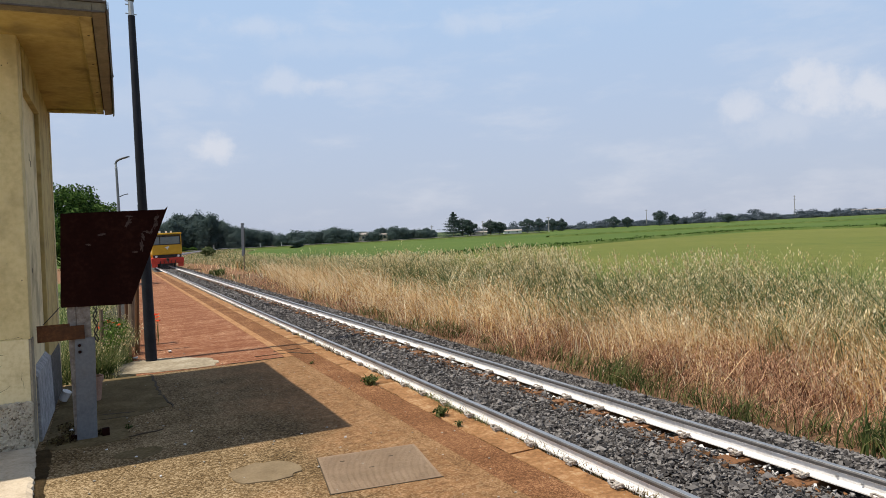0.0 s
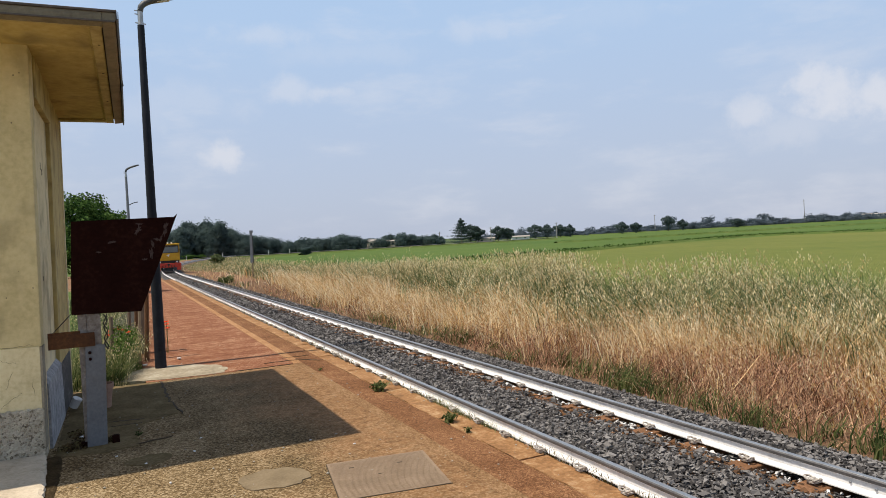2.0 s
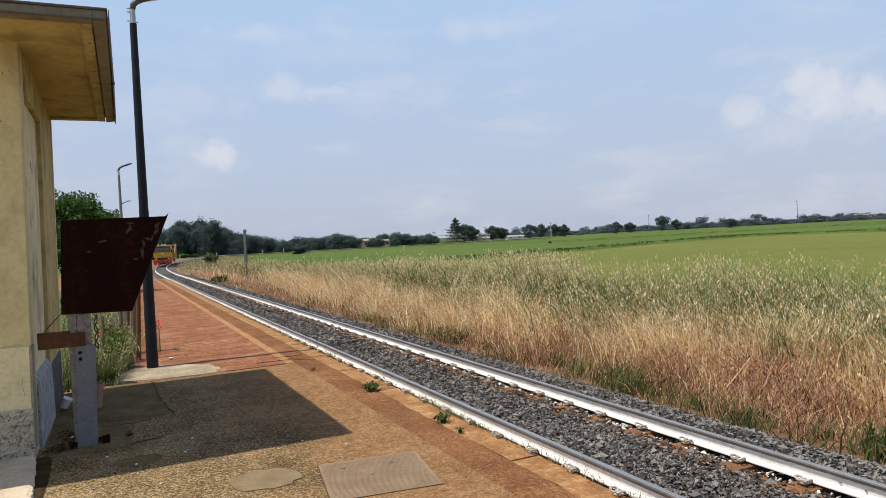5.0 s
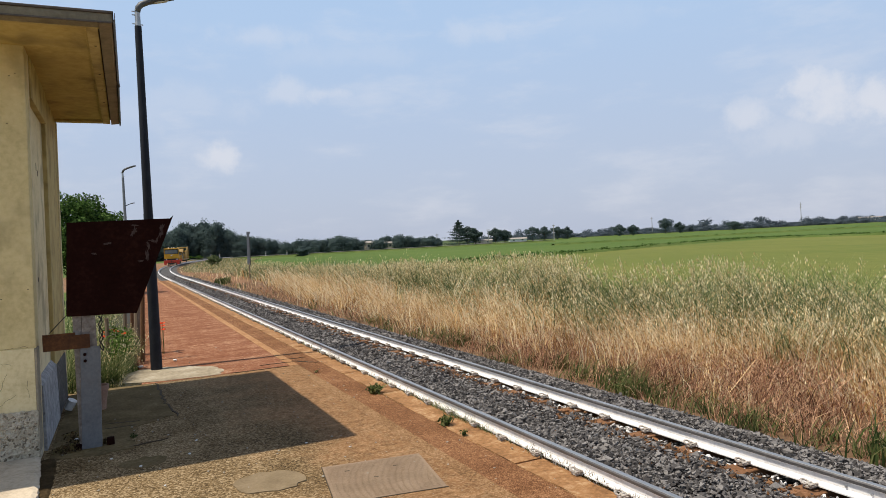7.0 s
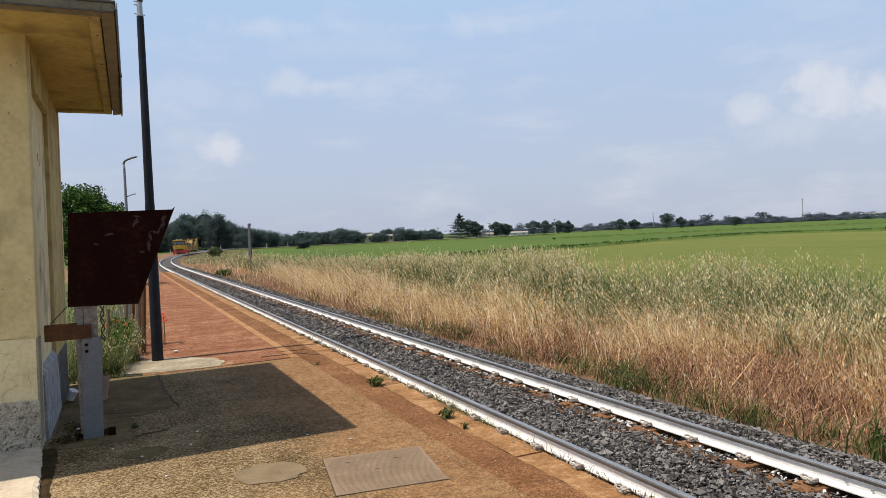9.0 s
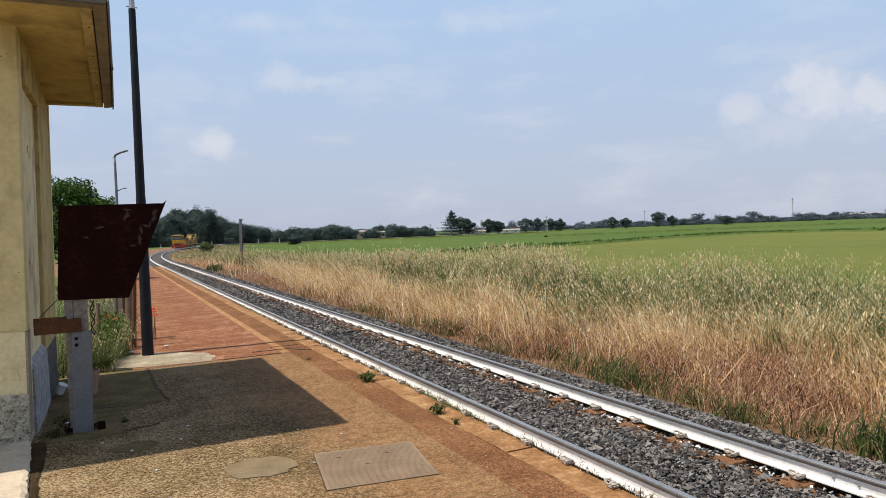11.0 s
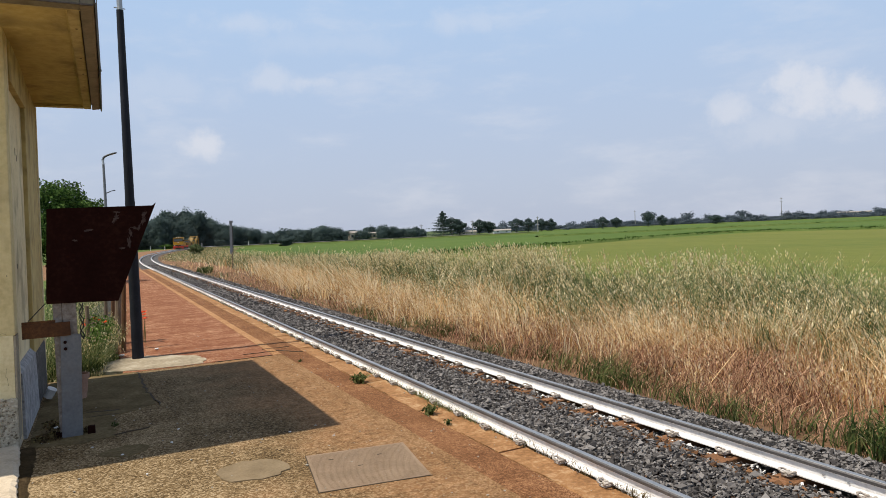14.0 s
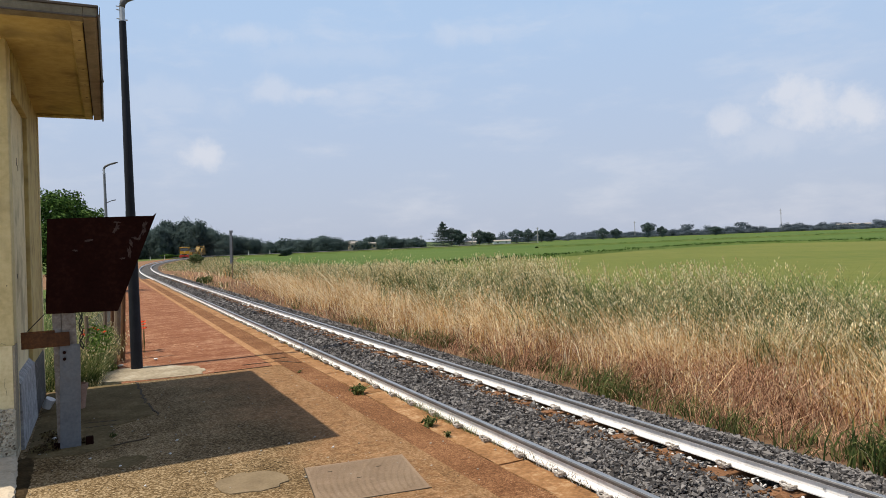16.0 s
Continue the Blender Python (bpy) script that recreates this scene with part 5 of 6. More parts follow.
    v2, f2 = heads(rs, tip[k], d[k], 4, np.full(len(tip[k]), 0.25), np.full(len(tip[k]), 0.03), np.full(len(tip[k]), 0.03))
    n2 = 6500
    y = 13.9 + 14 * rs.rand(n2) ** 1.5
    x = np.interp(y, [13.6, 20, 34, 60], [-0.2, 0.1, 0.3, 0.3]) - np.abs(rs.normal(0, 0.5, n2))
    v3, f3, _, _ = stalks(rs, np.stack([x, y, np.full(n2, -0.22)], -1), rs.uniform(0.3, 0.75, n2), np.full(n2, 0.022), 0.5)
    v4, f4 = join([leaf_cloud(rs, c, (0.2, 0.25, 0.3), 280, 0.027, 0.2, 1.2) for c in ((-0.16, 14.9, 0.45), (-0.02, 15.3, 0.6), (-0.2, 15.4, 0.75), (0.05, 16.2, 0.5))])
    stuff("weeds", [(0, (v, f)), (1, (v2, f2)), (2, (v3, f3)), (3, (v4, f4))], [M["oat"], M["oat_head"], M["green_blade"], M["fresh_leaf"]], "tangled green and straw weeds behind a wire fence", "weeds")


def leaf_cloud(rs, centre, radii, n, size, shell=0.5, loose=3.0):
    """Leaf quads in an uneven ellipsoid; loose: how freely they turn away from its surface."""
    d = rs.normal(0, 1, (n, 3))
    d /= np.linalg.norm(d, axis=1)[:, None]
    r = (shell + (1 - shell) * rs.rand(n)) ** 0.6
    lump = 1 + 0.22 * np.sin(d[:, 0] * 5 + centre[0]) * np.sin(d[:, 1] * 5 + centre[1]) + 0.14 * np.sin(d[:, 2] * 9 + centre[0] * 2)
    c = np.array(centre) + d * np.array(radii) * (r * lump)[:, None]
    face = d + rs.normal(0, 1, (n, 3)) * loose * 0.58
    face /= np.linalg.norm(face, axis=1)[:, None]
    a = np.cross(face, rs.normal(0, 1, (n, 3)))
    a /= np.linalg.norm(a, axis=1)[:, None]
    b = np.cross(face, a)
    s = size * rs.uniform(0.6, 1.3, n)
    V = np.stack([c - a * s[:, None], c + b * (s * 0.7)[:, None], c + a * s[:, None], c - b * (s * 0.7)[:, None]], 1)
    i = (np.arange(n) * 4)[:, None]
    return V.reshape(-1, 3), np.concatenate([i + np.array([0, 1, 2]), i + np.array([0, 2, 3])], 0)


def join(pieces):
    V, F, o = [], [], 0
    for v, f in pieces:
        V.append(v)
        F.append(f + o)
        o += len(v)
    return np.concatenate(V), np.concatenate(F)


build_verge()


def tree(x, y, z, height, wide, seed, label, leaf="far_leaf", n=900, size=None, trunk=0.3, group="", low=0.3, loose=0.5):
    rs = np.random.RandomState(seed)
    tr = thing("tree", label, "tree", pose(x, y, z), group)
    b = bmesh.new()
    rod(b, (0, 0, -0.1), (0.03 * height * rs.uniform(-1, 1), 0, height * 0.55), trunk, trunk * 0.5, 8)
    tips = []
    for k in range(6):
        a = k / 6 * math.tau + rs.uniform(-0.3, 0.3)
        q = Vector((wide * 0.33 * math.cos(a), wide * 0.33 * math.sin(a), height * rs.uniform(0.5, 0.8)))
        rod(b, (0, 0, height * rs.uniform(0.3, 0.5)), q, trunk * 0.4, trunk * 0.12, 6)
        tips.append(q)
    part("trunk", b, M["bark"], tr)
    size = size or height * 0.045
    pcs = [leaf_cloud(rs, (0, 0, height * (0.5 + low / 2)), (wide * 0.36, wide * 0.36, height * (1 - low) * 0.46), n // 3, size, 0.5, loose)]
    for q in tips + [Vector((0, 0, height * 0.86))]:
        pcs.append(leaf_cloud(rs, tuple(q), (wide * 0.23, wide * 0.23, height * 0.14), n // 10, size, 0.5, loose))
    v, f = join(pcs)
    me = mesh_np("crown", v, f, [M[leaf]])
    ob = new("crown", me)
    ob.parent = tr
    return tr


def conifer(x, y, z, height, wide, seed):
    rs = np.random.RandomState(seed)
    tr = thing("conifer", "dark dense conifer beside far farm houses", "tree", pose(x, y, z))
    part("trunk", rod(bmesh.new(), (0, 0, -0.1), (0, 0, height * 0.97), 0.25, 0.03, 8), M["bark"], tr)
    pcs = []
    for k in range(26):
        h = height * (0.08 + 0.92 * k / 26)
        r = wide / 2 * (1 - h / height) * (0.8 + 0.35 * (k % 3)) + 0.25
        for a in np.arange(6) / 6 * math.tau + k * 0.7:
            l = r * rs.uniform(0.6, 1.15)
            pcs.append(leaf_cloud(rs, (l * 0.62 * math.cos(a), l * 0.62 * math.sin(a), h - 0.06 * l), (l * 0.5, l * 0.5, 0.3), 34, 0.26, 0.5, 0.6))
    v, f = join(pcs)
    ob = new("crown", mesh_np("crown", v, f, [M["needle"]]))
    ob.parent = tr


def belt(name, spots, seed, label, per=900, fine=0.7, leaf="far_leaf"):
    """A far belt of many trees whose crowns merge: spots of x, y, height, width."""
    rs = np.random.RandomState(seed)
    pcs = []
    for x, y, h, w in spots:
        for k in range(4):
            c = (x + rs.normal(0, w * 0.2), y + rs.normal(0, w * 0.2), -0.8 + h * rs.uniform(0.35, 0.74))
            pcs.append(leaf_cloud(rs, c, (w * 0.36, w * 0.36, h * 0.28), per // 4, max(0.5, h * 0.07) * fine, 0.35, 0.25))
        pcs.append(leaf_cloud(rs, (x, y, -0.8 + h * 0.2), (w * 0.5, w * 0.5, h * 0.25), per // 3, max(0.5, h * 0.075) * fine, 0.3, 0.25))
    v, f = join(pcs)
    ob = new(name, mesh_np(name, v, f, [M[leaf]]))
    return tagged(ob, label, "trees", kind="stuff")


def polar(bearing, dist):
    """A place by its bearing from the track's direction, in degrees to the right, and its distance."""
    return dist * math.sin(radians(bearing)), dist * math.cos(radians(bearing))


def build_woods():
    rs = random.Random(5)
    sp = []
    # dense wood beside the bend
    for i in range(100):
        b = rs.uniform(1.0, 9.8)
        d = rs.uniform(300, 350)
        top = np.interp(b, [1, 3.5, 5.5, 7.5, 10], [14.5, 15.0, 18.5, 15.5, 9])
        x, y = polar(b, d)
        sp.append((x, y, top * rs.uniform(0.78, 1.02), rs.uniform(6, 10)))
    for i in range(16):
        b = rs.uniform(9, 13)
        x, y = polar(b, rs.uniform(310, 350))
        sp.append((x, y, np.interp(b, [9, 11, 13], [9.5, 8, 6.5]) * rs.uniform(0.8, 1.1), rs.uniform(6, 9)))
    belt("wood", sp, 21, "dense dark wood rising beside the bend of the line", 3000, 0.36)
    sp = []
    for i in range(75):
        b = rs.uniform(12.5, 25.5)
        x, y = polar(b, rs.uniform(320, 350))
        top = np.interp(b, [12.5, 14, 15.5, 17, 19, 20, 22, 25.5], [6, 7.6, 7.0, 8.2, 6.0, 6.5, 7.2, 5.4])
        sp.append((x, y, top * rs.uniform(0.75, 1.05), rs.uniform(5, 8.5)))
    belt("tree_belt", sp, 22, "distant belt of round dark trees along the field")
    sp = []
    for i in range(330):
        b = rs.uniform(28, 66)
        x, y = polar(b, np.interp(b, [28, 45, 66], [430, 490, 500]) * rs.uniform(0.97, 1.05))
        rise = 0.55 + 0.75 * abs(math.sin(b * 1.7) * math.sin(b * 0.63 + 1))
        sp.append((x, y, rs.uniform(0.8, 1.8) * rise * (1.7 if rs.random() < 0.12 else 1) * np.interp(b, [28, 42, 50, 66], [1.7, 2.1, 2.2, 2.1]), rs.uniform(4, 8)))
    belt("hedge_belt", sp, 23, "low distant hedge and bush belt on the horizon", 380, 0.8, "haze_tinted_leaf")
    sp = []
    for i in range(240):
        b = rs.uniform(28, 66)
        x, y = polar(b, rs.uniform(520, 640))
        swell = 0.55 + 0.45 * math.sin(b * 0.9 + 1.3) * math.sin(b * 0.37)
        sp.append((x, y, rs.uniform(2.2, 4.0) * (1 + swell * rs.random()) * (1.75 if rs.random() < 0.2 else 1), rs.uniform(5, 11)))
    belt("far_wood", sp, 24, "distant wood on the horizon, haze put into its leaf colour", 380, 0.75, "haze_tinted_leaf")


build_woods()


# dark flakes added to stand in for the soil heap by the post
def build_debris_heap():
    rs = np.random.RandomState(83)
    pcs = [leaf_cloud(rs, c, r, n, 0.022, 0.1) for c, r, n in (((-0.68, 9.52, 0.012), (0.20, 0.26, 0.035), 420), ((-0.30, 9.58, 0.012), (0.10, 0.14, 0.03), 160), ((-0.6, 10.1, 0.012), (0.22, 0.4, 0.02), 260))]
    v, f = join(pcs)
    tagged(new("debris_heap", mesh_np("debris_heap", v, f, [M["dry_weed"]])), "dark brown soil heap at the post's foot, made of loose flakes", "leaves", kind="stuff")


build_debris_heap()
tree(-2.45, 46, -0.3, 6.45, 5.3, 31, "leafy green broadleaf tree beyond the fence", "leaf", 20000, 0.085, 0.16, low=0.2, loose=0.9)
tree(-1.45, 47.5, -0.3, 6.5, 3.3, 33, "leafy green broadleaf tree beyond the fence", "leaf", 9000, 0.085, 0.12, low=0.2, loose=0.9)
tree(-4.9, 47, -0.3, 5.9, 4.6, 32, "leafy green broadleaf tree beyond the fence", "leaf", 8000, 0.10, 0.16, low=0.2, loose=0.9)
conifer(*polar(27.0, 348), -0.8, 13.2, 17.0, 41)
tree(*polar(27.75, 352), -0.8, 9.6, 10.5, 71, "broad dark cedar beside far farm houses", "needle", 3200, 0.28, 0.3, low=0.05)
tree(*polar(28.4, 351), -0.8, 7.6, 8.0, 72, "broad dark cedar beside far farm houses", "needle", 3200, 0.28, 0.3, low=0.05)
tree(*polar(30.1, 360), -0.8, 8.0, 8.5, 73, "broad dark cedar beside far farm houses", "needle", 3200, 0.28, 0.3, low=0.05)
tree(*polar(30.9, 362), -0.8, 6.8, 7.5, 74, "broad dark cedar beside far farm houses", "needle", 3200, 0.28, 0.3, low=0.05)
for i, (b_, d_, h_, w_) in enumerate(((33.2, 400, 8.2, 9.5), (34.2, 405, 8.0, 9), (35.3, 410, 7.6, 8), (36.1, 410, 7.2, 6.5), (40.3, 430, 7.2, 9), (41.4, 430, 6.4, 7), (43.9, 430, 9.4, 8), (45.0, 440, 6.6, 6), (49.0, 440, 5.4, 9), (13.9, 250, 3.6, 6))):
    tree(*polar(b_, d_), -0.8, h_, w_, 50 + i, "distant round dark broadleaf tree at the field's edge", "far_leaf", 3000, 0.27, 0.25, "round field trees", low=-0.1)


tree(17.5, 146, -0.6, 2.3, 3.0, 91, "low grey-green bush inside the bend", "bush_leaf", 2200, 0.13, 0.06, low=-0.1, loose=1.5)
tree(24.0, 290, -0.5, 2.0, 5.5, 92, "low bright green bush beyond the bend", "leaf", 1500, 0.22, 0.06, low=-0.1)
tree(30.0, 300, -0.5, 1.7, 5.0, 93, "low bright green bush beyond the bend", "leaf", 1500, 0.22, 0.06, low=-0.1)


# ---- levees and road ----
def bank(name, line, wide, high, material, label, z=-0.86, kind="structure", seed=1):
    rs = np.random.RandomState(seed)
    line = np.array(line, dtype=float)
    t = np.linspace(0, len(line) - 1, 90)
    P = np.stack([np.interp(t, np.arange(len(line)), line[:, k]) for k in (0, 1)], -1)
    T = np.gradient(P, axis=0)
    T /= np.linalg.norm(T, axis=1)[:, None]
    Nn = np.stack([-T[:, 1], T[:, 0]], -1)
    cross = [(-wide, 0.0), (-wide * 0.5, high * 0.9), (0, high), (wide * 0.5, high * 0.9), (wide, 0.0)]
    V = []
    for a, h in cross:
        jit = rs.uniform(0.7, 1.3, len(P)) if kind == "structure" and name == "levee" else np.ones(len(P))
        V.append(np.concatenate([P + Nn * a, (z + h * jit)[:, None]], 1))
    V = np.stack(V, 1).reshape(-1, 3)
    i = np.arange(len(P) - 1)[:, None] * 5
    j = np.arange(4)[None]
    F = np.stack([i + j, i + j + 1, i + 6 + j, i + 5 + j], -1).reshape(-1, 4)
    ob = new(name, mesh_np(name, V, F, [material], smooth=True))
    return tagged(ob, label, "bank", kind=kind)


bank("levee", [(40, 82), (54, 85), (69, 87), (94, 96), (112, 101), (120, 101), (123.5, 92), (126, 75), (128, 55), (130, 30)], 1.1, 0.38, M["meadow"], "low weedy levee between rice fields")
bank("levee", [(115, 165), (190, 150), (300, 125), (420, 100)], 1.5, 0.5, M["meadow"], "low weedy levee between rice fields", seed=2)
bank("levee", [(60, 250), (172, 345), (268, 365), (330, 300), (400, 220)], 2.0, 0.5, M["meadow"], "low weedy levee at the field's far edge", seed=3)


def levee_scrub(line, n, seed):
    rs = np.random.RandomState(seed)
    line = np.array(line, dtype=float)
    t = rs.uniform(0, len(line) - 1, n)
    x, y = [np.interp(t, np.arange(len(line)), line[:, k]) for k in (0, 1)]
    pcs = [leaf_cloud(rs, (a, b, -0.45), (0.9, 0.9, rs.uniform(0.06, 0.3) * (0.4 + abs(math.sin(a * 0.21 + b * 0.13)))), 12, 0.14, 0.2) for a, b in zip(x + rs.normal(0, 0.5, n), y + rs.normal(0, 0.5, n))]
    v, f = join(pcs)
    tagged(new("levee_scrub", mesh_np("levee_scrub", v, f, [M["leaf"]])), "dark weedy scrub along the field levee", "scrub", kind="stuff")


levee_scrub([(40, 82), (54, 85), (69, 87), (94, 96), (112, 101), (120, 101), (123.5, 92), (126, 75), (128, 55)], 330, 61)
levee_scrub([(115, 165), (190, 150), (300, 125), (420, 100)], 380, 62)


def build_road():
    bank("road_bank", [(24, 268), (60, 258), (110, 250), (170, 246)], 5.0, 0.95, M["meadow"], "grassy embankment of the far road")
    rd = bank("road", [(24, 268), (60, 258), (110, 250), (170, 246)], 3.0, 0.03, M["road"], "pale worn asphalt of the far road", z=0.07)
    post = thing("road_post", "white roadside delineator post with dark band", "post", pose(0, 0, 0), "posts along the far road")
    part("shaft", bx(-0.11, 0.11, -0.08, 0.08, -0.6, 0.95, bevel=0.02), M["white_scrap"], post)
    part("band", bx(-0.115, 0.115, -0.085, 0.085, 0.55, 0.72), M["train_dark"], post, "dark reflector band")
    spots = [(30.5, 262.5, 0.6), (33.5, 262, 0.6), (43.5, 259.5, 0.6), (49.5, 257.5, 0.6), (57, 255.5, 0.6), (16, 262, 0.2), (20.5, 259, 0.2)]
    post.matrix_basis = pose(*spots[0])
    for x, y, z in spots[1:]:
        copy_thing(post, pose(x, y, z))


build_road()


# ---- the train ----
def build_loco():
    """Built with its rear end, the one that faces the platform, at y = 0 and its length towards +y."""
    lo = thing("rail_vehicle", "yellow track maintenance locomotive with red frame and buffers", "locomotive", pose(RAIL_X, 72, 0.148))
    body = part("cab", bx(-1.38, 1.38, 0.25, 3.3, 1.32, 3.28, bevel=0.10), M["train_yellow"], lo, "yellow cab body")
    part("roof", bx(-1.42, 1.42, 0.18, 3.4, 3.285, 3.46, bevel=0.07), M["train_yellow"], lo, "yellow cab roof with rounded edges")
    for x in (-0.55, 0.05, 0.5):
        part("roof_beacon", bx(x - 0.09, x + 0.09, 0.9, 1.1, 3.455, 3.66, bevel=0.03), M["train_lamp"], lo, "small roof lamp")
    part("window_surround", bx(-1.30, 1.28, 0.238, 0.252, 2.28, 3.16, bevel=0.004), M["train_dark"], body, "black window surround")
    part("visor", bx(-1.30, 1.28, 0.10, 0.26, 3.18, 3.25, bevel=0.02), M["train_dark"], body, "dark sun visor above the windows")
    for sx in (-1.46, 1.46):
        part("side_mirror", bx(sx - 0.08, sx + 0.08, 0.10, 0.16, 2.2, 2.75, bevel=0.02), M["train_dark"], body, "black side mirror")
    for x0, x1 in ((-1.20, -0.66), (-0.58, 1.18)):
        part("cab_window", bx(x0, x1, 0.222, 0.26, 2.36, 3.08, bevel=0.01), M["train_glass"], body, "pale reflecting cab window")
    for sx in (-1.385, 1.385):
        part("cab_window", bx(sx - 0.015, sx + 0.015, 0.8, 1.6, 2.36, 3.08), M["train_glass"], body, "dark side window")
        part("cab_window", bx(sx - 0.015, sx + 0.015, 1.9, 2.8, 2.36, 3.08), M["train_glass"], body, "dark side window")
    b = bmesh.new()
    prism(b, [(-0.22, 2.02), (-0.02, 2.10), (0.22, 2.14), (0.10, 1.92), (0.0, 1.78), (-0.06, 1.95)], 0.236, 0.25)
    part("emblem", b, M["train_lamp"], body, "pale angular emblem")
    b = bmesh.new()
    box(b, -1.3, 1.3, 0.22, 0.6, 0.98, 1.31, bevel=0.03)
    part("end_recess", b, M["train_dark"], lo, "dark band below the cab")
    for x in (-1.02, 1.02, -0.3, 0.3):
        b = bmesh.new()
        rod(b, (x, 0.23, 1.16), (x, 0.14, 1.16), 0.11, 0.12, 12)
        part("tail_lamp", b, M["train_dark" if abs(x) < 0.5 else "train_lamp"], lo, "round lamp")
    part("frame", bx(-1.42, 1.42, 0.3, 10.8, 0.72, 1.0, bevel=0.03), M["train_red"], lo, "red main frame")
    part("end_beam", bx(-1.5, 1.5, 0.05, 0.3, 0.45, 0.99, bevel=0.04), M["train_red"], lo, "red end beam")
    for x in (-0.89, 0.89):
        b = bmesh.new()
        rod(b, (x, 0.06, 0.85), (x, -0.35, 0.85), 0.10, 0.09, 12)
        rod(b, (x, -0.35, 0.85), (x, -0.40, 0.85), 0.22, 0.22, 16)
        part("buffer", b, M["train_red"], lo, "red round buffer")
    b = bmesh.new()
    box(b, -0.13, 0.13, -0.2, 0.06, 0.72, 0.96, bevel=0.03)
    rod(b, (0, -0.2, 0.78), (0, -0.26, 0.5), 0.06, 0.05, 8)
    part("coupling", b, M["train_dark"], lo, "black coupling hook")
    for x0, x1 in ((-1.45, -0.95), (0.95, 1.45)):
        b = bmesh.new()
        prism(b, [(x0, 0.12), (x1, 0.12), (x1, 0.46), (x0, 0.46)], 0.1, 0.18)
        part("rail_guard", b, M["train_red"], lo, "red rail guard plate")
    b = bmesh.new()
    box(b, -0.5, 0.5, 0.12, 0.22, 0.2, 0.46)
    for x in (-0.7, -0.35, 0.35, 0.7):
        rod(b, (x, 0.04, 0.75), (x, 0.02, 0.25), 0.04, sides=6)
    part("brake_hoses", b, M["train_dark"], lo, "black hoses and gear below the beam")
    for yy in (2.2, 8.6):
        for x in (-GAUGE / 2, GAUGE / 2):
            b = bmesh.new()
            rod(b, (x - 0.06, yy, 0.46), (x + 0.06, yy, 0.46), 0.46, sides=24)
            part("wheel", b, M["train_dark"], lo, "black steel wheel")
        b = bmesh.new()
        rod(b, (-0.8, yy, 0.46), (0.8, yy, 0.46), 0.08, sides=8)
        part("axle", b, M["train_dark"], lo)
    part("bonnet", bx(-1.0, 1.0, 3.5, 6.6, 1.0, 2.35, bevel=0.08), M["train_yellow"], lo, "yellow engine bonnet")
    part("deck_box", bx(-1.2, 1.2, 6.8, 9.0, 1.0, 1.75, bevel=0.05), M["train_yellow"], lo, "yellow deck box")
    b = bmesh.new()
    for x in (-1.36, 1.36):
        for yy in (3.6, 5.4, 7.2, 9.0, 10.6):
            rod(b, (x, yy, 1.0), (x, yy, 1.95), 0.025, sides=6)
        rod(b, (x, 3.6, 1.95), (x, 10.6, 1.95), 0.025, sides=6)
        rod(b, (x, 3.6, 1.5), (x, 10.6, 1.5), 0.02, sides=6)
    part("handrail", b, M["train_yellow"], lo, "yellow tube handrail")
    b = bmesh.new()
    rod(b, (0.6, 4.2, 2.3), (0.6, 4.2, 2.95), 0.09, sides=10)
    part("exhaust", b, M["train_dark"], lo, "black exhaust stack")
    return lo


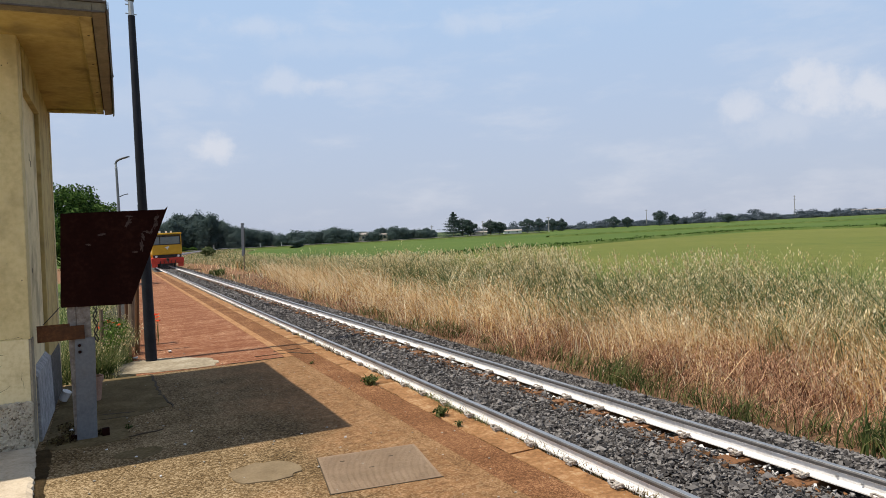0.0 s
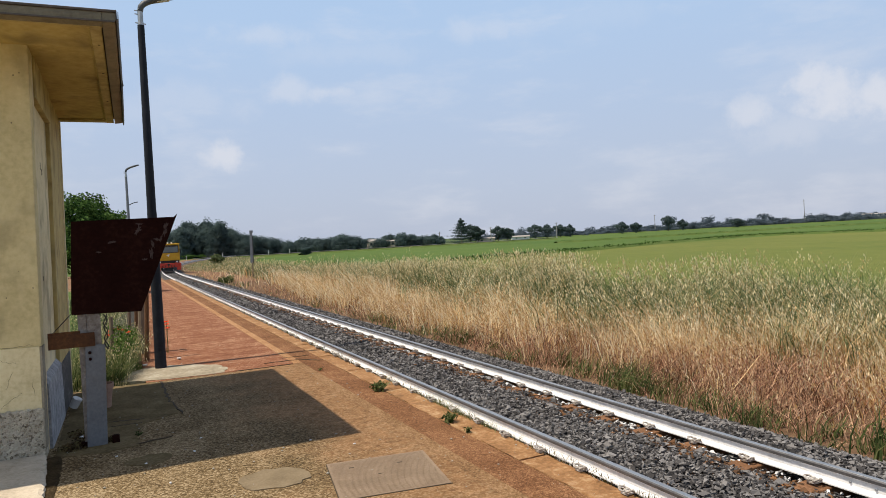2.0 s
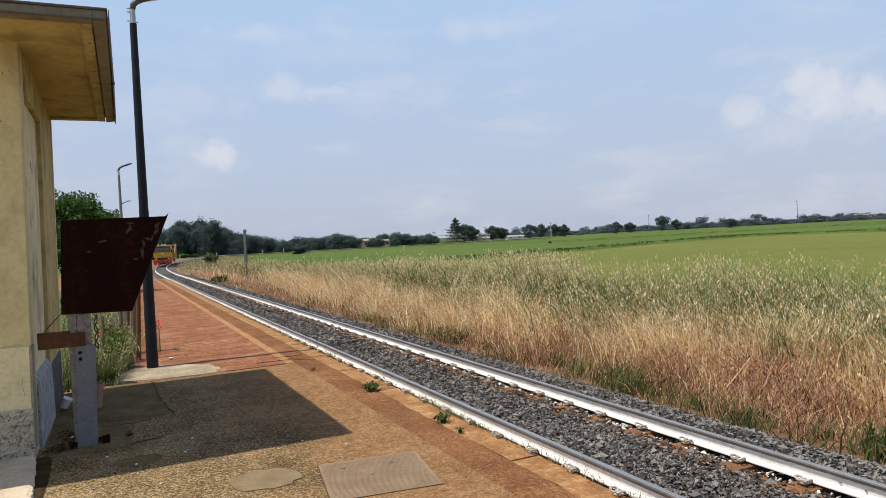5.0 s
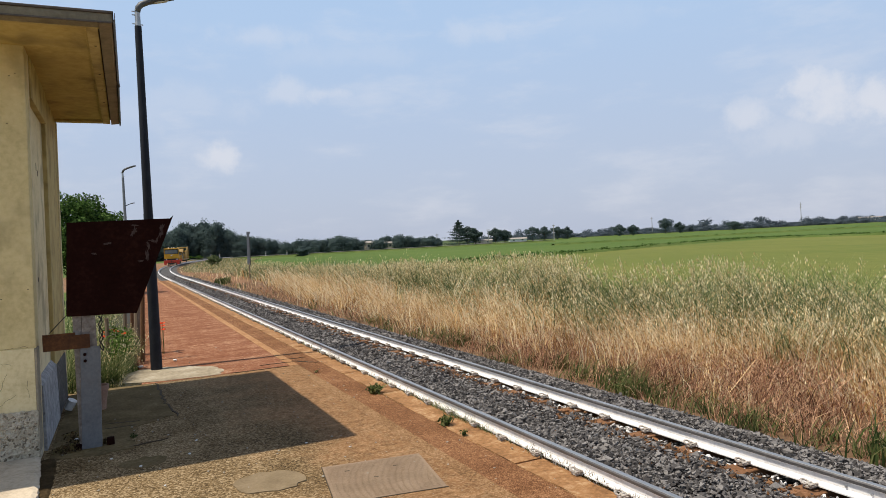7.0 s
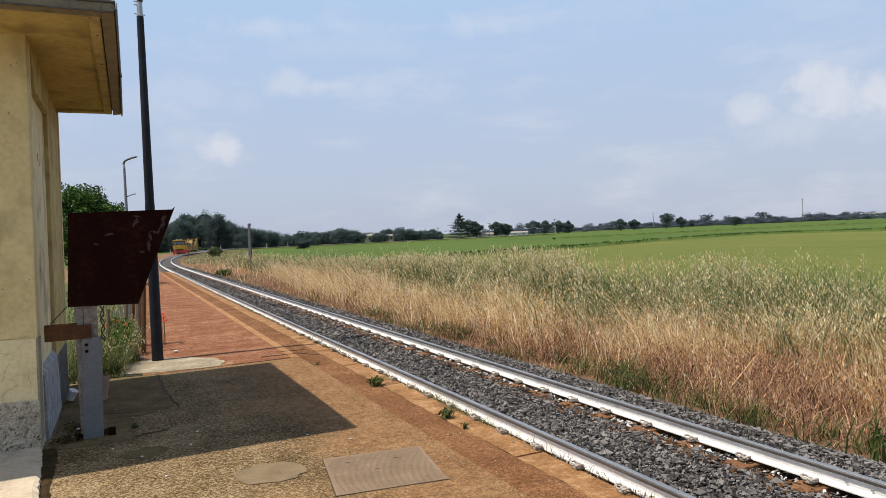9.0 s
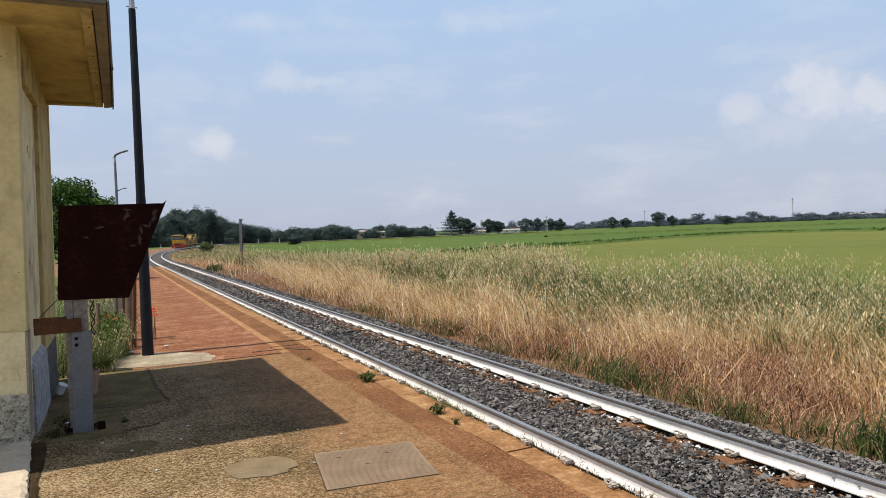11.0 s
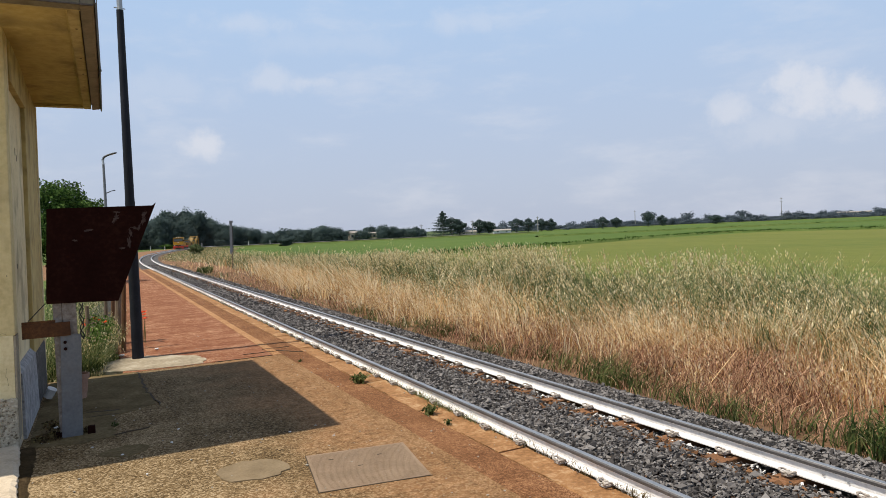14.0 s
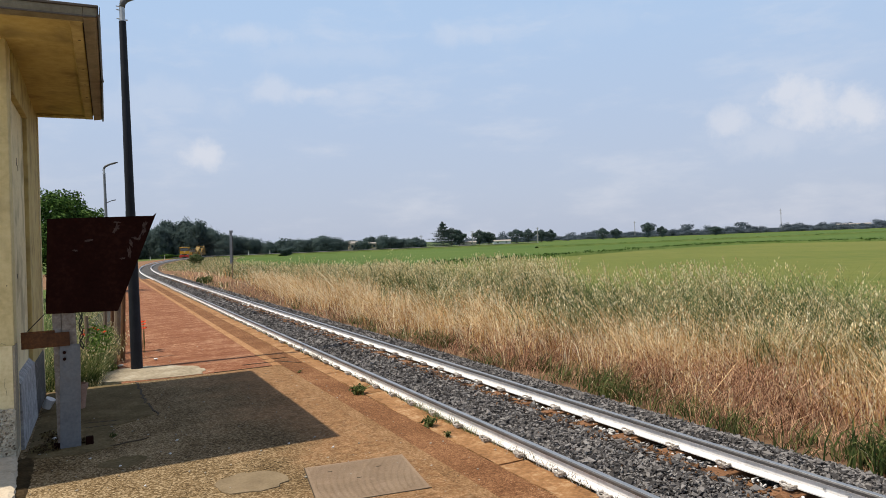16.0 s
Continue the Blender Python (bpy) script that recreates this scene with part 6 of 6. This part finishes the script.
def build_machine():
    """The second vehicle: a long frame with cabins, arms and a tall yellow hoop at its far end."""
    ma = thing("track_machine", "long yellow track machine wagon with arms and a tall hoop", "rail wagon", pose(RAIL_X, 84, 0.148))
    part("frame", bx(-1.3, 1.3, 0.0, 29.5, 0.75, 1.05, bevel=0.03), M["machine_yellow"], ma, "yellow wagon frame")
    part("end_beam", bx(-1.35, 1.35, -0.12, 0.0, 0.6, 1.06, bevel=0.03), M["train_red"], ma, "red end beam")
    part("cabin", bx(-1.15, 1.15, 4.4, 6.4, 1.06, 2.55, bevel=0.07), M["machine_yellow"], ma, "yellow operator cabin")
    part("cabin_roof", bx(-1.2, 1.2, 4.3, 6.5, 2.56, 2.68, bevel=0.03), M["train_dark"], ma, "dark cabin roof")
    part("window", bx(-0.95, 0.95, 4.37, 4.41, 1.8, 2.4, bevel=0.01), M["train_glass"], ma, "dark window")
    part("window", bx(1.135, 1.165, 4.7, 6.1, 1.8, 2.4, bevel=0.01), M["train_glass"], ma, "dark window")
    part("engine_box", bx(-1.0, 1.0, 8.6, 10.6, 1.06, 2.1, bevel=0.06), M["machine_yellow"], ma, "yellow engine box")
    part("engine_grille", bx(-1.02, 1.02, 10.9, 12.6, 1.06, 1.75, bevel=0.04), M["train_dark"], ma, "dark engine grille")
    for yy in (7.2, 11.6, 18.2):
        part("hydraulic_tower", prism(bmesh.new(), [(-0.9, 1.06), (0.9, 1.06), (0.55, 2.6), (-0.2, 2.75), (-0.5, 2.3)], yy, yy + 0.45), M["machine_yellow"], ma, "dirty yellow hydraulic tower")
    part("tool_box", bx(-1.1, 1.1, 0.6, 2.4, 1.06, 2.0, bevel=0.06), M["train_dark"], ma, "dark tool box")
    part("conveyor", bx(-0.5, 0.5, -0.2, 7.8, -0.15, 0.25, bevel=0.04), M["machine_yellow"], ma, "slanted yellow conveyor arm", at=pose(0, 13.8, 1.5, 13, 0, 0))
    for x in (-1.15, 1.15):
        b = bmesh.new()
        pts = [Vector((x, 26.4 + 2.6 * math.cos(a), 1.7 + 2.2 * math.sin(a))) for a in [k / 20 * 3.7 - 0.3 for k in range(21)]]
        for p, q in zip(pts, pts[1:]):
            rod(b, p, q, 0.15, sides=8)
        part("hoop", b, M["machine_yellow"], ma, "tall yellow tube hoop")
    for a in (0.5, 1.2, 1.9, 2.6):
        y, z = 26.4 + 2.6 * math.cos(a), 1.7 + 2.2 * math.sin(a)
        part("hoop_brace", rod(bmesh.new(), (-1.15, y, z), (1.15, y, z), 0.12, sides=8), M["machine_yellow"], ma)
    part("chain_box", bx(-0.9, 0.9, 25.2, 27.6, 0.4, 2.3, bevel=0.06), M["train_dark"], ma, "dark digging gear inside the hoop")
    for x in (-1.1, 1.1):
        b = bmesh.new()
        rod(b, (x, 19.2, 1.1), (x, 21.4, 3.1), 0.14, sides=8)
        rod(b, (x, 21.4, 3.1), (x, 23.6, 2.2), 0.12, sides=8)
        part("lift_arm", b, M["machine_yellow"], ma, "yellow lifting arm")
    for x in (-1.0, 1.0):
        part("side_chute", bx(x - 0.25, x + 0.25, 15.0, 17.4, 0.9, 2.2, bevel=0.05), M["machine_yellow"], ma, "yellow side chute")
    for yy in (1.6, 3.4, 26.0, 27.8):
        for x in (-GAUGE / 2, GAUGE / 2):
            part("wheel", rod(bmesh.new(), (x - 0.06, yy, 0.42), (x + 0.06, yy, 0.42), 0.42, sides=24), M["train_dark"], ma, "black steel wheel")
        part("axle", rod(bmesh.new(), (-0.8, yy, 0.42), (0.8, yy, 0.42), 0.08, sides=8), M["train_dark"], ma)
    return ma


loco, machine = build_loco(), build_machine()


# ---- fence, far post, masts ----
def build_fence():
    fe = thing("wire_fence", "low rusty wire mesh fence on wooden stakes along the platform", "fence")
    line = [(-0.30, 15.3), (0.02, 17.6), (0.2, 20.5), (0.33, 24), (0.45, 28), (0.5, 32), (0.5, 36), (0.5, 40), (0.45, 50), (0.4, 60)]
    for i, (x, y) in enumerate(line):
        b = bmesh.new()
        rod(b, (0, 0, -0.3), (0.03 * math.sin(i * 2), 0.02, 1.12 + 0.1 * math.sin(i * 3)), 0.05, 0.038, 8)
        part("stake", b, M["wood"], fe, "weathered wooden stake", at=pose(x, y, 0))
    for x, y, h, r, lean in ((0.335, 16.4, 2.05, 0.052, 0.055), (0.265, 17.5, 1.85, 0.085, 0.045), (0.19, 19.2, 1.75, 0.05, 0.03)):
        b = bmesh.new()
        rod(b, (0, 0, -0.3), (lean * h * 0.6, 0.0, h * 0.55), r, r * 0.9, 9)
        rod(b, (lean * h * 0.6, 0, h * 0.545), (lean * h, 0.01, h), r * 0.88, r * 0.75, 9)
        part("stake", b, M["wood" if r > 0.06 else "rust_stake"], fe, "tall weathered stake", at=pose(x, y, 0))
    b = bmesh.new()
    for (x0, y0), (x1, y1) in zip(line[:7], line[1:8]):
        n = int((Vector((x1, y1)) - Vector((x0, y0))).length / 0.11)
        for k in range(n):
            t = k / n
            rod(b, (x0 + (x1 - x0) * t, y0 + (y1 - y0) * t, -0.1), (x0 + (x1 - x0) * t, y0 + (y1 - y0) * t, 1.0), 0.0035, sides=3)
        for z in (0.05, 0.25, 0.45, 0.65, 0.85, 1.0):
            rod(b, (x0, y0, z), (x1, y1, z), 0.0035, sides=3)
    part("wire_mesh", b, M["wire"], fe, "thin wire mesh")


build_fence()


def build_far_post():
    fp = thing("trackside_post", "tall weathered dark trackside post with long narrow panel", "post", pose(11.0, 66.0, -0.55, 0, 1.5, -12))
    part("pole", rod(bmesh.new(), (0.08, 0, -0.2), (0.08, 0, 4.4), 0.06, 0.055, 10), M["wood"], fp, "brown wooden pole")
    part("panel", bx(-0.11, 0.12, -0.13, -0.072, 1.55, 4.45, bevel=0.015), M["lamp_grey"], fp, "long narrow grey panel")
    # strip whose dark colour stands for shade on the panel's right side
    part("panel_shade_strip", bx(0.123, 0.20, -0.12, -0.06, 1.5, 4.1, bevel=0.01), M["panel_shade"], fp, "dark strip painted for the panel's shaded side")
    part("cap", bx(-0.13, 0.19, -0.15, 0.1, 4.455, 4.68, bevel=0.03), M["lamp_grey"], fp, "grey box on top")


build_far_post()


def mast(bearing, dist, height, arms):
    x, y = polar(bearing, dist)
    ma = thing("power_mast", "slim grey power line mast standing in the fields", "utility pole", pose(x, y, -0.8, 0, 0, -bearing), "masts in the fields")
    part("pole", rod(bmesh.new(), (0, 0, -0.3), (0, 0, height), 0.30, 0.17, 8), M["mast"], ma)
    for z in arms:
        part("crossarm", bx(-0.9, 0.9, -0.12, 0.12, height * z - 0.12, height * z + 0.12), M["mast"], ma)


mast(53.65, 560, 17.0, (0.93, 0.80))
mast(42.9, 520, 12.0, (0.93,))
mast(25.15, 340, 6.6, (0.9,))
mast(29.5, 350, 7.6, (0.95,))
mast(35.0, 380, 8.6, (0.95,))


def house(bearing, dist, wide, deep, high, ridge, wall, label, turn=0.0, windows=3):
    x, y = polar(bearing, dist)
    ho = thing("farm_house", label, "house", pose(x, y, -0.85, 0, 0, -bearing + turn), "farm buildings")
    part("wall", bx(-wide / 2, wide / 2, 0, deep, 0, high), M[wall], ho)
    b = bmesh.new()
    prism(b, [(-0.5, high + 0.01), (deep / 2, high + ridge), (deep + 0.5, high + 0.01)], -wide / 2 - 0.4, wide / 2 + 0.4)
    part("roof", b, M["grey_roof"], ho, "grey weathered roof", at=Matrix.Rotation(radians(90), 4, "Z") @ Matrix.Scale(1, 4))
    for k in range(windows):
        wx = -wide / 2 + wide * (k + 0.5) / windows
        part("window", bx(wx - 0.5, wx + 0.5, -0.04, 0.02, high * 0.45, high * 0.8), M["pane"], ho)


house(19.5, 330, 4, 5, 3.7, 1.0, "house_wall", "pale plastered farm house among dark trees", 15, 2)
house(21.0, 326, 4, 5, 3.3, 0.6, "house_wall", "low white farm building among dark trees", -10, 2)
house(29.1, 352, 9, 6, 1.9, 0.7, "house_wall", "low farm building behind conifers", 8, 2)
house(32.0, 392, 10, 8, 1.7, 0.8, "house_white", "long white farm shed beside round trees", 5, 2)
house(58.4, 600, 22, 12, 3.4, 0.8, "house_white", "large pale building on the hazy horizon", 5, 5)


# ---- small things on the platform ----
def build_small():
    # ribbed hatch
    h = thing("hatch_cover", "square ribbed metal hatch cover set in the platform", "hatch", pose(2.26, 6.41, 0.0, 0, 0, -9))
    part("cover", bx(-0.53, 0.53, -0.54, 0.54, -0.02, 0.009, bevel=0.003), M["plate"], h)
    b = bmesh.new()
    for i in range(36):
        y = -0.50 + i * 1.0 / 35
        box(b, -0.50, 0.50, y - 0.006, y + 0.006, 0.0085, 0.0104)
    part("ribs", b, M["plate"], h, "fine raised ribs")
    for x, y in ((-0.3, 0.3), (0.2, 0.25), (-0.05, 0.0)):
        part("lifting_hole", bx(x - 0.025, x + 0.025, y - 0.01, y + 0.01, 0.0, 0.0112), M["crack"], h)
    b = bmesh.new()
    box(b, -0.540, -0.533, -0.555, 0.55, -0.02, 0.0075)
    box(b, -0.53, 0.54, -0.551, -0.543, -0.02, 0.0075)
    part("joint", b, M["crack"], h, "dark dirt joint")
    # mortar patch
    b = bmesh.new()
    rnd = random.Random(2)
    ring = [(0.36 * math.cos(a) * rnd.uniform(0.9, 1.08), 0.30 * math.sin(a) * rnd.uniform(0.88, 1.1)) for a in [i / 24 * math.tau for i in range(24)]]
    prism(b, ring, -0.02, 0.010)
    p = part("mortar_patch", b, M["patch"], at=pose(1.24, 6.92, 0, 90, 0, 0))
    p.matrix_basis = Matrix.Translation((1.24, 6.92, 0)) @ Matrix.Rotation(radians(-28), 4, "Z") @ Matrix.Rotation(radians(90), 4, "X")
    tagged(p, "smooth oval mortar patch in the platform", "patch", kind="structure")
    b = bmesh.new()
    ring = [(0.24 * math.cos(a) * rnd.uniform(0.8, 1.15), 0.21 * math.sin(a) * rnd.uniform(0.8, 1.15)) for a in [i / 20 * math.tau for i in range(20)]]
    prism(b, ring, -0.02, 0.007)
    p = part("mortar_patch", b, M["apron"])
    p.matrix_basis = Matrix.Translation((0.14, 8.40, 0)) @ Matrix.Rotation(radians(90), 4, "X")
    tagged(p, "small dirty mortar patch in the platform", "patch", kind="structure")
    # smooth old concrete beside the cabin
    b = bmesh.new()
    ra = random.Random(12)
    edge = [(-0.86, 9.2), (-0.35, 9.0), (0.04, 9.12), (0.06, 10.2), (0.60, 10.6), (0.47, 13.42), (-0.3, 13.5), (-0.86, 13.3)]
    ring = []
    for (x0, y0), (x1, y1) in zip(edge, edge[1:] + edge[:1]):
        for q in range(5):
            ring.append((x0 + (x1 - x0) * q / 5 + ra.uniform(-0.03, 0.03), y0 + (y1 - y0) * q / 5 + ra.uniform(-0.03, 0.03)))
    face = b.faces.new([b.verts.new((x, y, 0.0075)) for x, y in ring])
    r = bmesh.ops.extrude_face_region(b, geom=[face])
    for v in r["geom"]:
        if isinstance(v, bmesh.types.BMVert):
            v.co.z = -0.03
    bmesh.ops.recalc_face_normals(b, faces=b.faces)
    p = part("concrete_apron", b, M["apron"])
    tagged(p, "smooth mossy old concrete beside the cabin", "concrete", kind="structure")
    # concrete slab at the lamp post's foot
    b = bmesh.new()
    ring = [(-0.35, 14.1), (-0.02, 13.8), (0.5, 13.60), (1.05, 13.52), (1.62, 13.52), (1.74, 13.95), (1.66, 14.45), (1.3, 14.85), (0.78, 15.18), (0.25, 15.2), (-0.1, 14.85)]
    rj = random.Random(6)
    fine = []
    for (xa, ya), (xb, yb) in zip(ring, ring[1:] + ring[:1]):
        for k in range(4):
            fine.append((xa + (xb - xa) * k / 4 + rj.uniform(-0.03, 0.03), ya + (yb - ya) * k / 4 + rj.uniform(-0.03, 0.03)))
    prism(b, [(x, -y) for x, y in fine], -0.26, 0.008)
    p = part("lamp_footing", b, M["footing"])
    p.matrix_basis = Matrix.Rotation(radians(90), 4, "X")
    tagged(p, "pale broken concrete footing round the lamp post", "footing", kind="structure")
    # cracks and joints
    def crack(pts, wide=0.018):
        b = bmesh.new()
        rows = []
        for i, (x, y) in enumerate(pts):
            q = Vector(pts[min(i + 1, len(pts) - 1)]) - Vector(pts[max(i - 1, 0)])
            nn = Vector((-q.y, q.x)).normalized() * wide / 2.6 * (1 if 0 < i < len(pts) - 1 else 0.3)
            rows.append((b.verts.new((x - nn.x, y - nn.y, 0.011)), b.verts.new((x + nn.x, y + nn.y, 0.011))))
        for r0, r1 in zip(rows, rows[1:]):
            b.faces.new((r0[0], r0[1], r1[1], r1[0]))
        g = bmesh.ops.extrude_face_region(b, geom=list(b.faces))
        for v in g["geom"]:
            if isinstance(v, bmesh.types.BMVert):
                v.co.z = -0.01
        bmesh.ops.recalc_face_normals(b, faces=b.faces)
        o = part("paving_joint", b, M["crack"])
        tagged(o, "dark dirt-filled crack in the paving", "crack", kind="structure")
    def wobble(a, c, n, amp, seed):
        r = random.Random(seed)
        return [(a[0] + (c[0] - a[0]) * i / n + r.uniform(-amp, amp), a[1] + (c[1] - a[1]) * i / n + r.uniform(-amp, amp)) for i in range(n + 1)]
    crack(wobble((0.49, 13.42), (0.53, 11.64), 12, 0.025, 1), 0.045)
    crack(wobble((0.53, 11.64), (0.64, 10.5), 9, 0.03, 2), 0.035)
    crack(wobble((-0.30, 10.62), (0.14, 10.54), 7, 0.02, 5), 0.045)
    crack(wobble((-0.30, 10.34), (0.10, 10.30), 6, 0.015, 6), 0.03)
    crack(wobble((0.0, 9.2), (0.45, 9.3), 6, 0.02, 7), 0.014)
    crack(wobble((2.45, 13.95), (3.10, 13.9), 7, 0.025, 10), 0.03)
    crack(wobble((3.12, 13.98), (3.52, 13.45), 8, 0.03, 11), 0.035)
    crack(wobble((1.85, 13.46), (2.94, 13.46), 6, 0.01, 8), 0.02)
    crack(wobble((2.9, 14.3), (3.5, 14.3), 5, 0.03, 9), 0.02)
    # terracotta pot
    pot = thing("flower_pot", "old terracotta flower pot standing by the cabin wall", "pot", pose(-0.40, 11.75, 0))
    b = bmesh.new()
    prof = [(0.10, 0.0), (0.135, 0.30), (0.15, 0.30), (0.155, 0.38), (0.135, 0.38), (0.125, 0.31), (0.10, 0.28), (0.0, 0.27)]
    rings = [[b.verts.new((r * math.cos(a), r * math.sin(a), z)) for a in [k / 18 * math.tau for k in range(18)]] for r, z in prof[:-1]]
    for r0, r1 in zip(rings, rings[1:]):
        for k in range(18):
            b.faces.new((r0[k], r0[(k + 1) % 18], r1[(k + 1) % 18], r1[k]))
    b.faces.new(rings[0][::-1])
    part("body", b, M["terracotta"], pot, smooth=False)
    part("earth", rod(bmesh.new(), (0, 0, 0.2), (0, 0, 0.30), 0.115, 0.125, 18), M["soil"], pot, "dry earth")
    # cup and scraps
    cup = part("white_cup", rod(bmesh.new(), (0, 0, 0), (0.07, -0.03, 0.13), 0.062, 0.072, 16), M["white_scrap"], at=pose(-0.83, 11.9, 0.05))
    tagged(cup, "white plastic cup lying by the wall", "cup")
    rnd = random.Random(9)
    for x, y, s in ((-0.62, 9.95, 0.04), (0.28, 15.5, 0.07), (0.98, 15.9, 0.06), (0.62, 8.4, 0.028), (0.75, 8.95, 0.02), (-0.2, 8.75, 0.022), (1.9, 8.0, 0.02), (0.3, 7.4, 0.02), (2.3, 7.55, 0.018), (0.1, 8.25, 0.02)):
        b = bmesh.new()
        bmesh.ops.create_icosphere(b, subdivisions=1, radius=1)
        for v in b.verts:
            v.co *= rnd.uniform(0.7, 1.2)
        bmesh.ops.scale(b, vec=(s, s * 0.8, s * 0.45), verts=b.verts)
        o = part("litter_scrap", b, M["white_scrap"], at=pose(x, y, 0.004 + s * 0.38, 0, 0, rnd.uniform(0, 180)))
        tagged(o, "small pale scrap lying on the platform", "litter", "scraps on the platform")
    # poppies
    rs = random.Random(12)
    for i in range(13):
        x, y, z = (rs.uniform(-0.38, 0.02), rs.uniform(15.2, 16.1), rs.uniform(0.66, 0.86)) if i < 9 else (rs.uniform(0.78, 0.86), rs.uniform(17.2, 17.8), rs.uniform(0.52, 0.80))
        po = thing("poppy", "red poppy flower on a thin stem", "flower", pose(x, y, 0, 0, 0, rs.uniform(0, 360)), "poppies by the fence")
        part("stem", rod(bmesh.new(), (0, 0, -0.22), (0.02, 0, z), 0.006, 0.004, 5), M["green_blade"], po)
        for k in range(4):
            b = bmesh.new()
            n = 5
            c0 = b.verts.new((0.02, 0, z))
            arc = [b.verts.new((0.02 + 0.06 * math.cos(t), 0.06 * math.sin(t), z + 0.028 + 0.012 * math.sin(t * 3))) for t in [k * math.pi / 2 + j / n * 1.75 for j in range(n + 1)]]
            for p0, p1 in zip(arc, arc[1:]):
                b.faces.new((c0, p0, p1))
            part("petal", b, M["poppy"], po)
    # weeds in the joint of the platform edge
    rn = np.random.RandomState(14)
    for x, y, s, nb in ((3.50, 10.03, 1.0, 90), (3.62, 7.75, 0.8, 60), (3.60, 7.2, 0.5, 30), (0.05, 9.65, 0.4, 30), (3.2, 12.4, 0.4, 24)):
        base = np.stack([rn.normal(0, 0.03 * s, nb), rn.normal(0, 0.035 * s, nb), np.full(nb, -0.005)], -1)
        v, f, tip, d = stalks(rn, base, rn.uniform(0.05, 0.17, nb) * s, rn.uniform(0.015, 0.035, nb) * s, 0.9)
        v2, f2 = leaf_cloud(rn, (0, 0, 0.07 * s), (0.13 * s, 0.13 * s, 0.06 * s), nb, 0.03 * s, 0.2)
        v, f = join([(v, f), (v2, f2)])
        o = new("platform_weed", mesh_np("platform_weed", v, f, [M["green_blade"]]))
        o.matrix_basis = pose(x, y, 0.0)
        tagged(o, "small green weed growing in the platform joint", "weed", "weeds on the platform")
    sh = thing("verge_shrub", "dark green shrub with a tall thin stalk beside the ballast", "shrub", pose(7.25, 4.05, -0.3))
    part("stalk", rod(bmesh.new(), (0, 0, 0), (0.03, 0.05, 1.25), 0.012, 0.006, 6), M["bark"], sh, "tall dark dry stalk")
    v, f, tip, d = stalks(rn, np.stack([rn.normal(0, 0.22, 260), rn.normal(0, 0.3, 260), np.zeros(260)], -1), rn.uniform(0.2, 0.65, 260), rn.uniform(0.012, 0.03, 260), 0.45)
    v2, f2 = leaf_cloud(rn, (0, 0, 0.32), (0.34, 0.42, 0.24), 320, 0.03, 0.2)
    v, f = join([(v, f), (v2, f2)])
    ob = new("foliage", mesh_np("foliage", v, f, [M["green_blade"]]))
    ob.parent = sh
    ls = part("fallen_stalk", rod(bmesh.new(), (0, 0, 0), (0.55, 0.0, 0.40), 0.006, 0.004, 6), M["straw"], at=pose(7.75, 6.95, -0.05))
    tagged(ls, "long straw-coloured stalk leaning out of the grass", "stalk")
    # dry stems along the near rail
    n = 900
    y = np.concatenate([rn.normal(8.0, 0.75, 500), rn.uniform(7, 40, 400)])
    base = np.stack([3.89 + rn.uniform(-0.02, 0.02, n), y, np.full(n, -0.02)], -1)
    v, f, tip, d = stalks(rn, base, rn.uniform(0.05, 0.15, n), np.where(y > 14, 0.012, 0.004), 0.5)
    stuff("dry_stems", [(0, (v, f))], [M["oat"]], "thin dry weeds along the rail foot", "weeds")


build_small()


# ---- what moves ----
def motions():
    rows_y = ((0.0, 71.6), (1.0, 81.4), (2.0, 91.5), (3.0, 102.4), (4.0, 113.9), (5.25, 128.6), (6.5, 142.8), (8.0, 159.0), (9.0, 168.6), (10.25, 180.4), (11.5, 192.0), (13.5, 209.0), (16.0, 226.5))

    def place(y):
        return pose(float(track_x(y)), y, 0.148, 0, 0, -math.degrees(math.atan(float(track_slope(y)))))

    def ahead(y, length):
        for _ in range(length * 10):
            y += 0.1 / math.sqrt(1 + float(track_slope(y)) ** 2)
        return y

    walk(loco, [(t, place(y)) for t, y in rows_y])
    walk(machine, [(t, place(ahead(y, 12))) for t, y in rows_y])


motions()
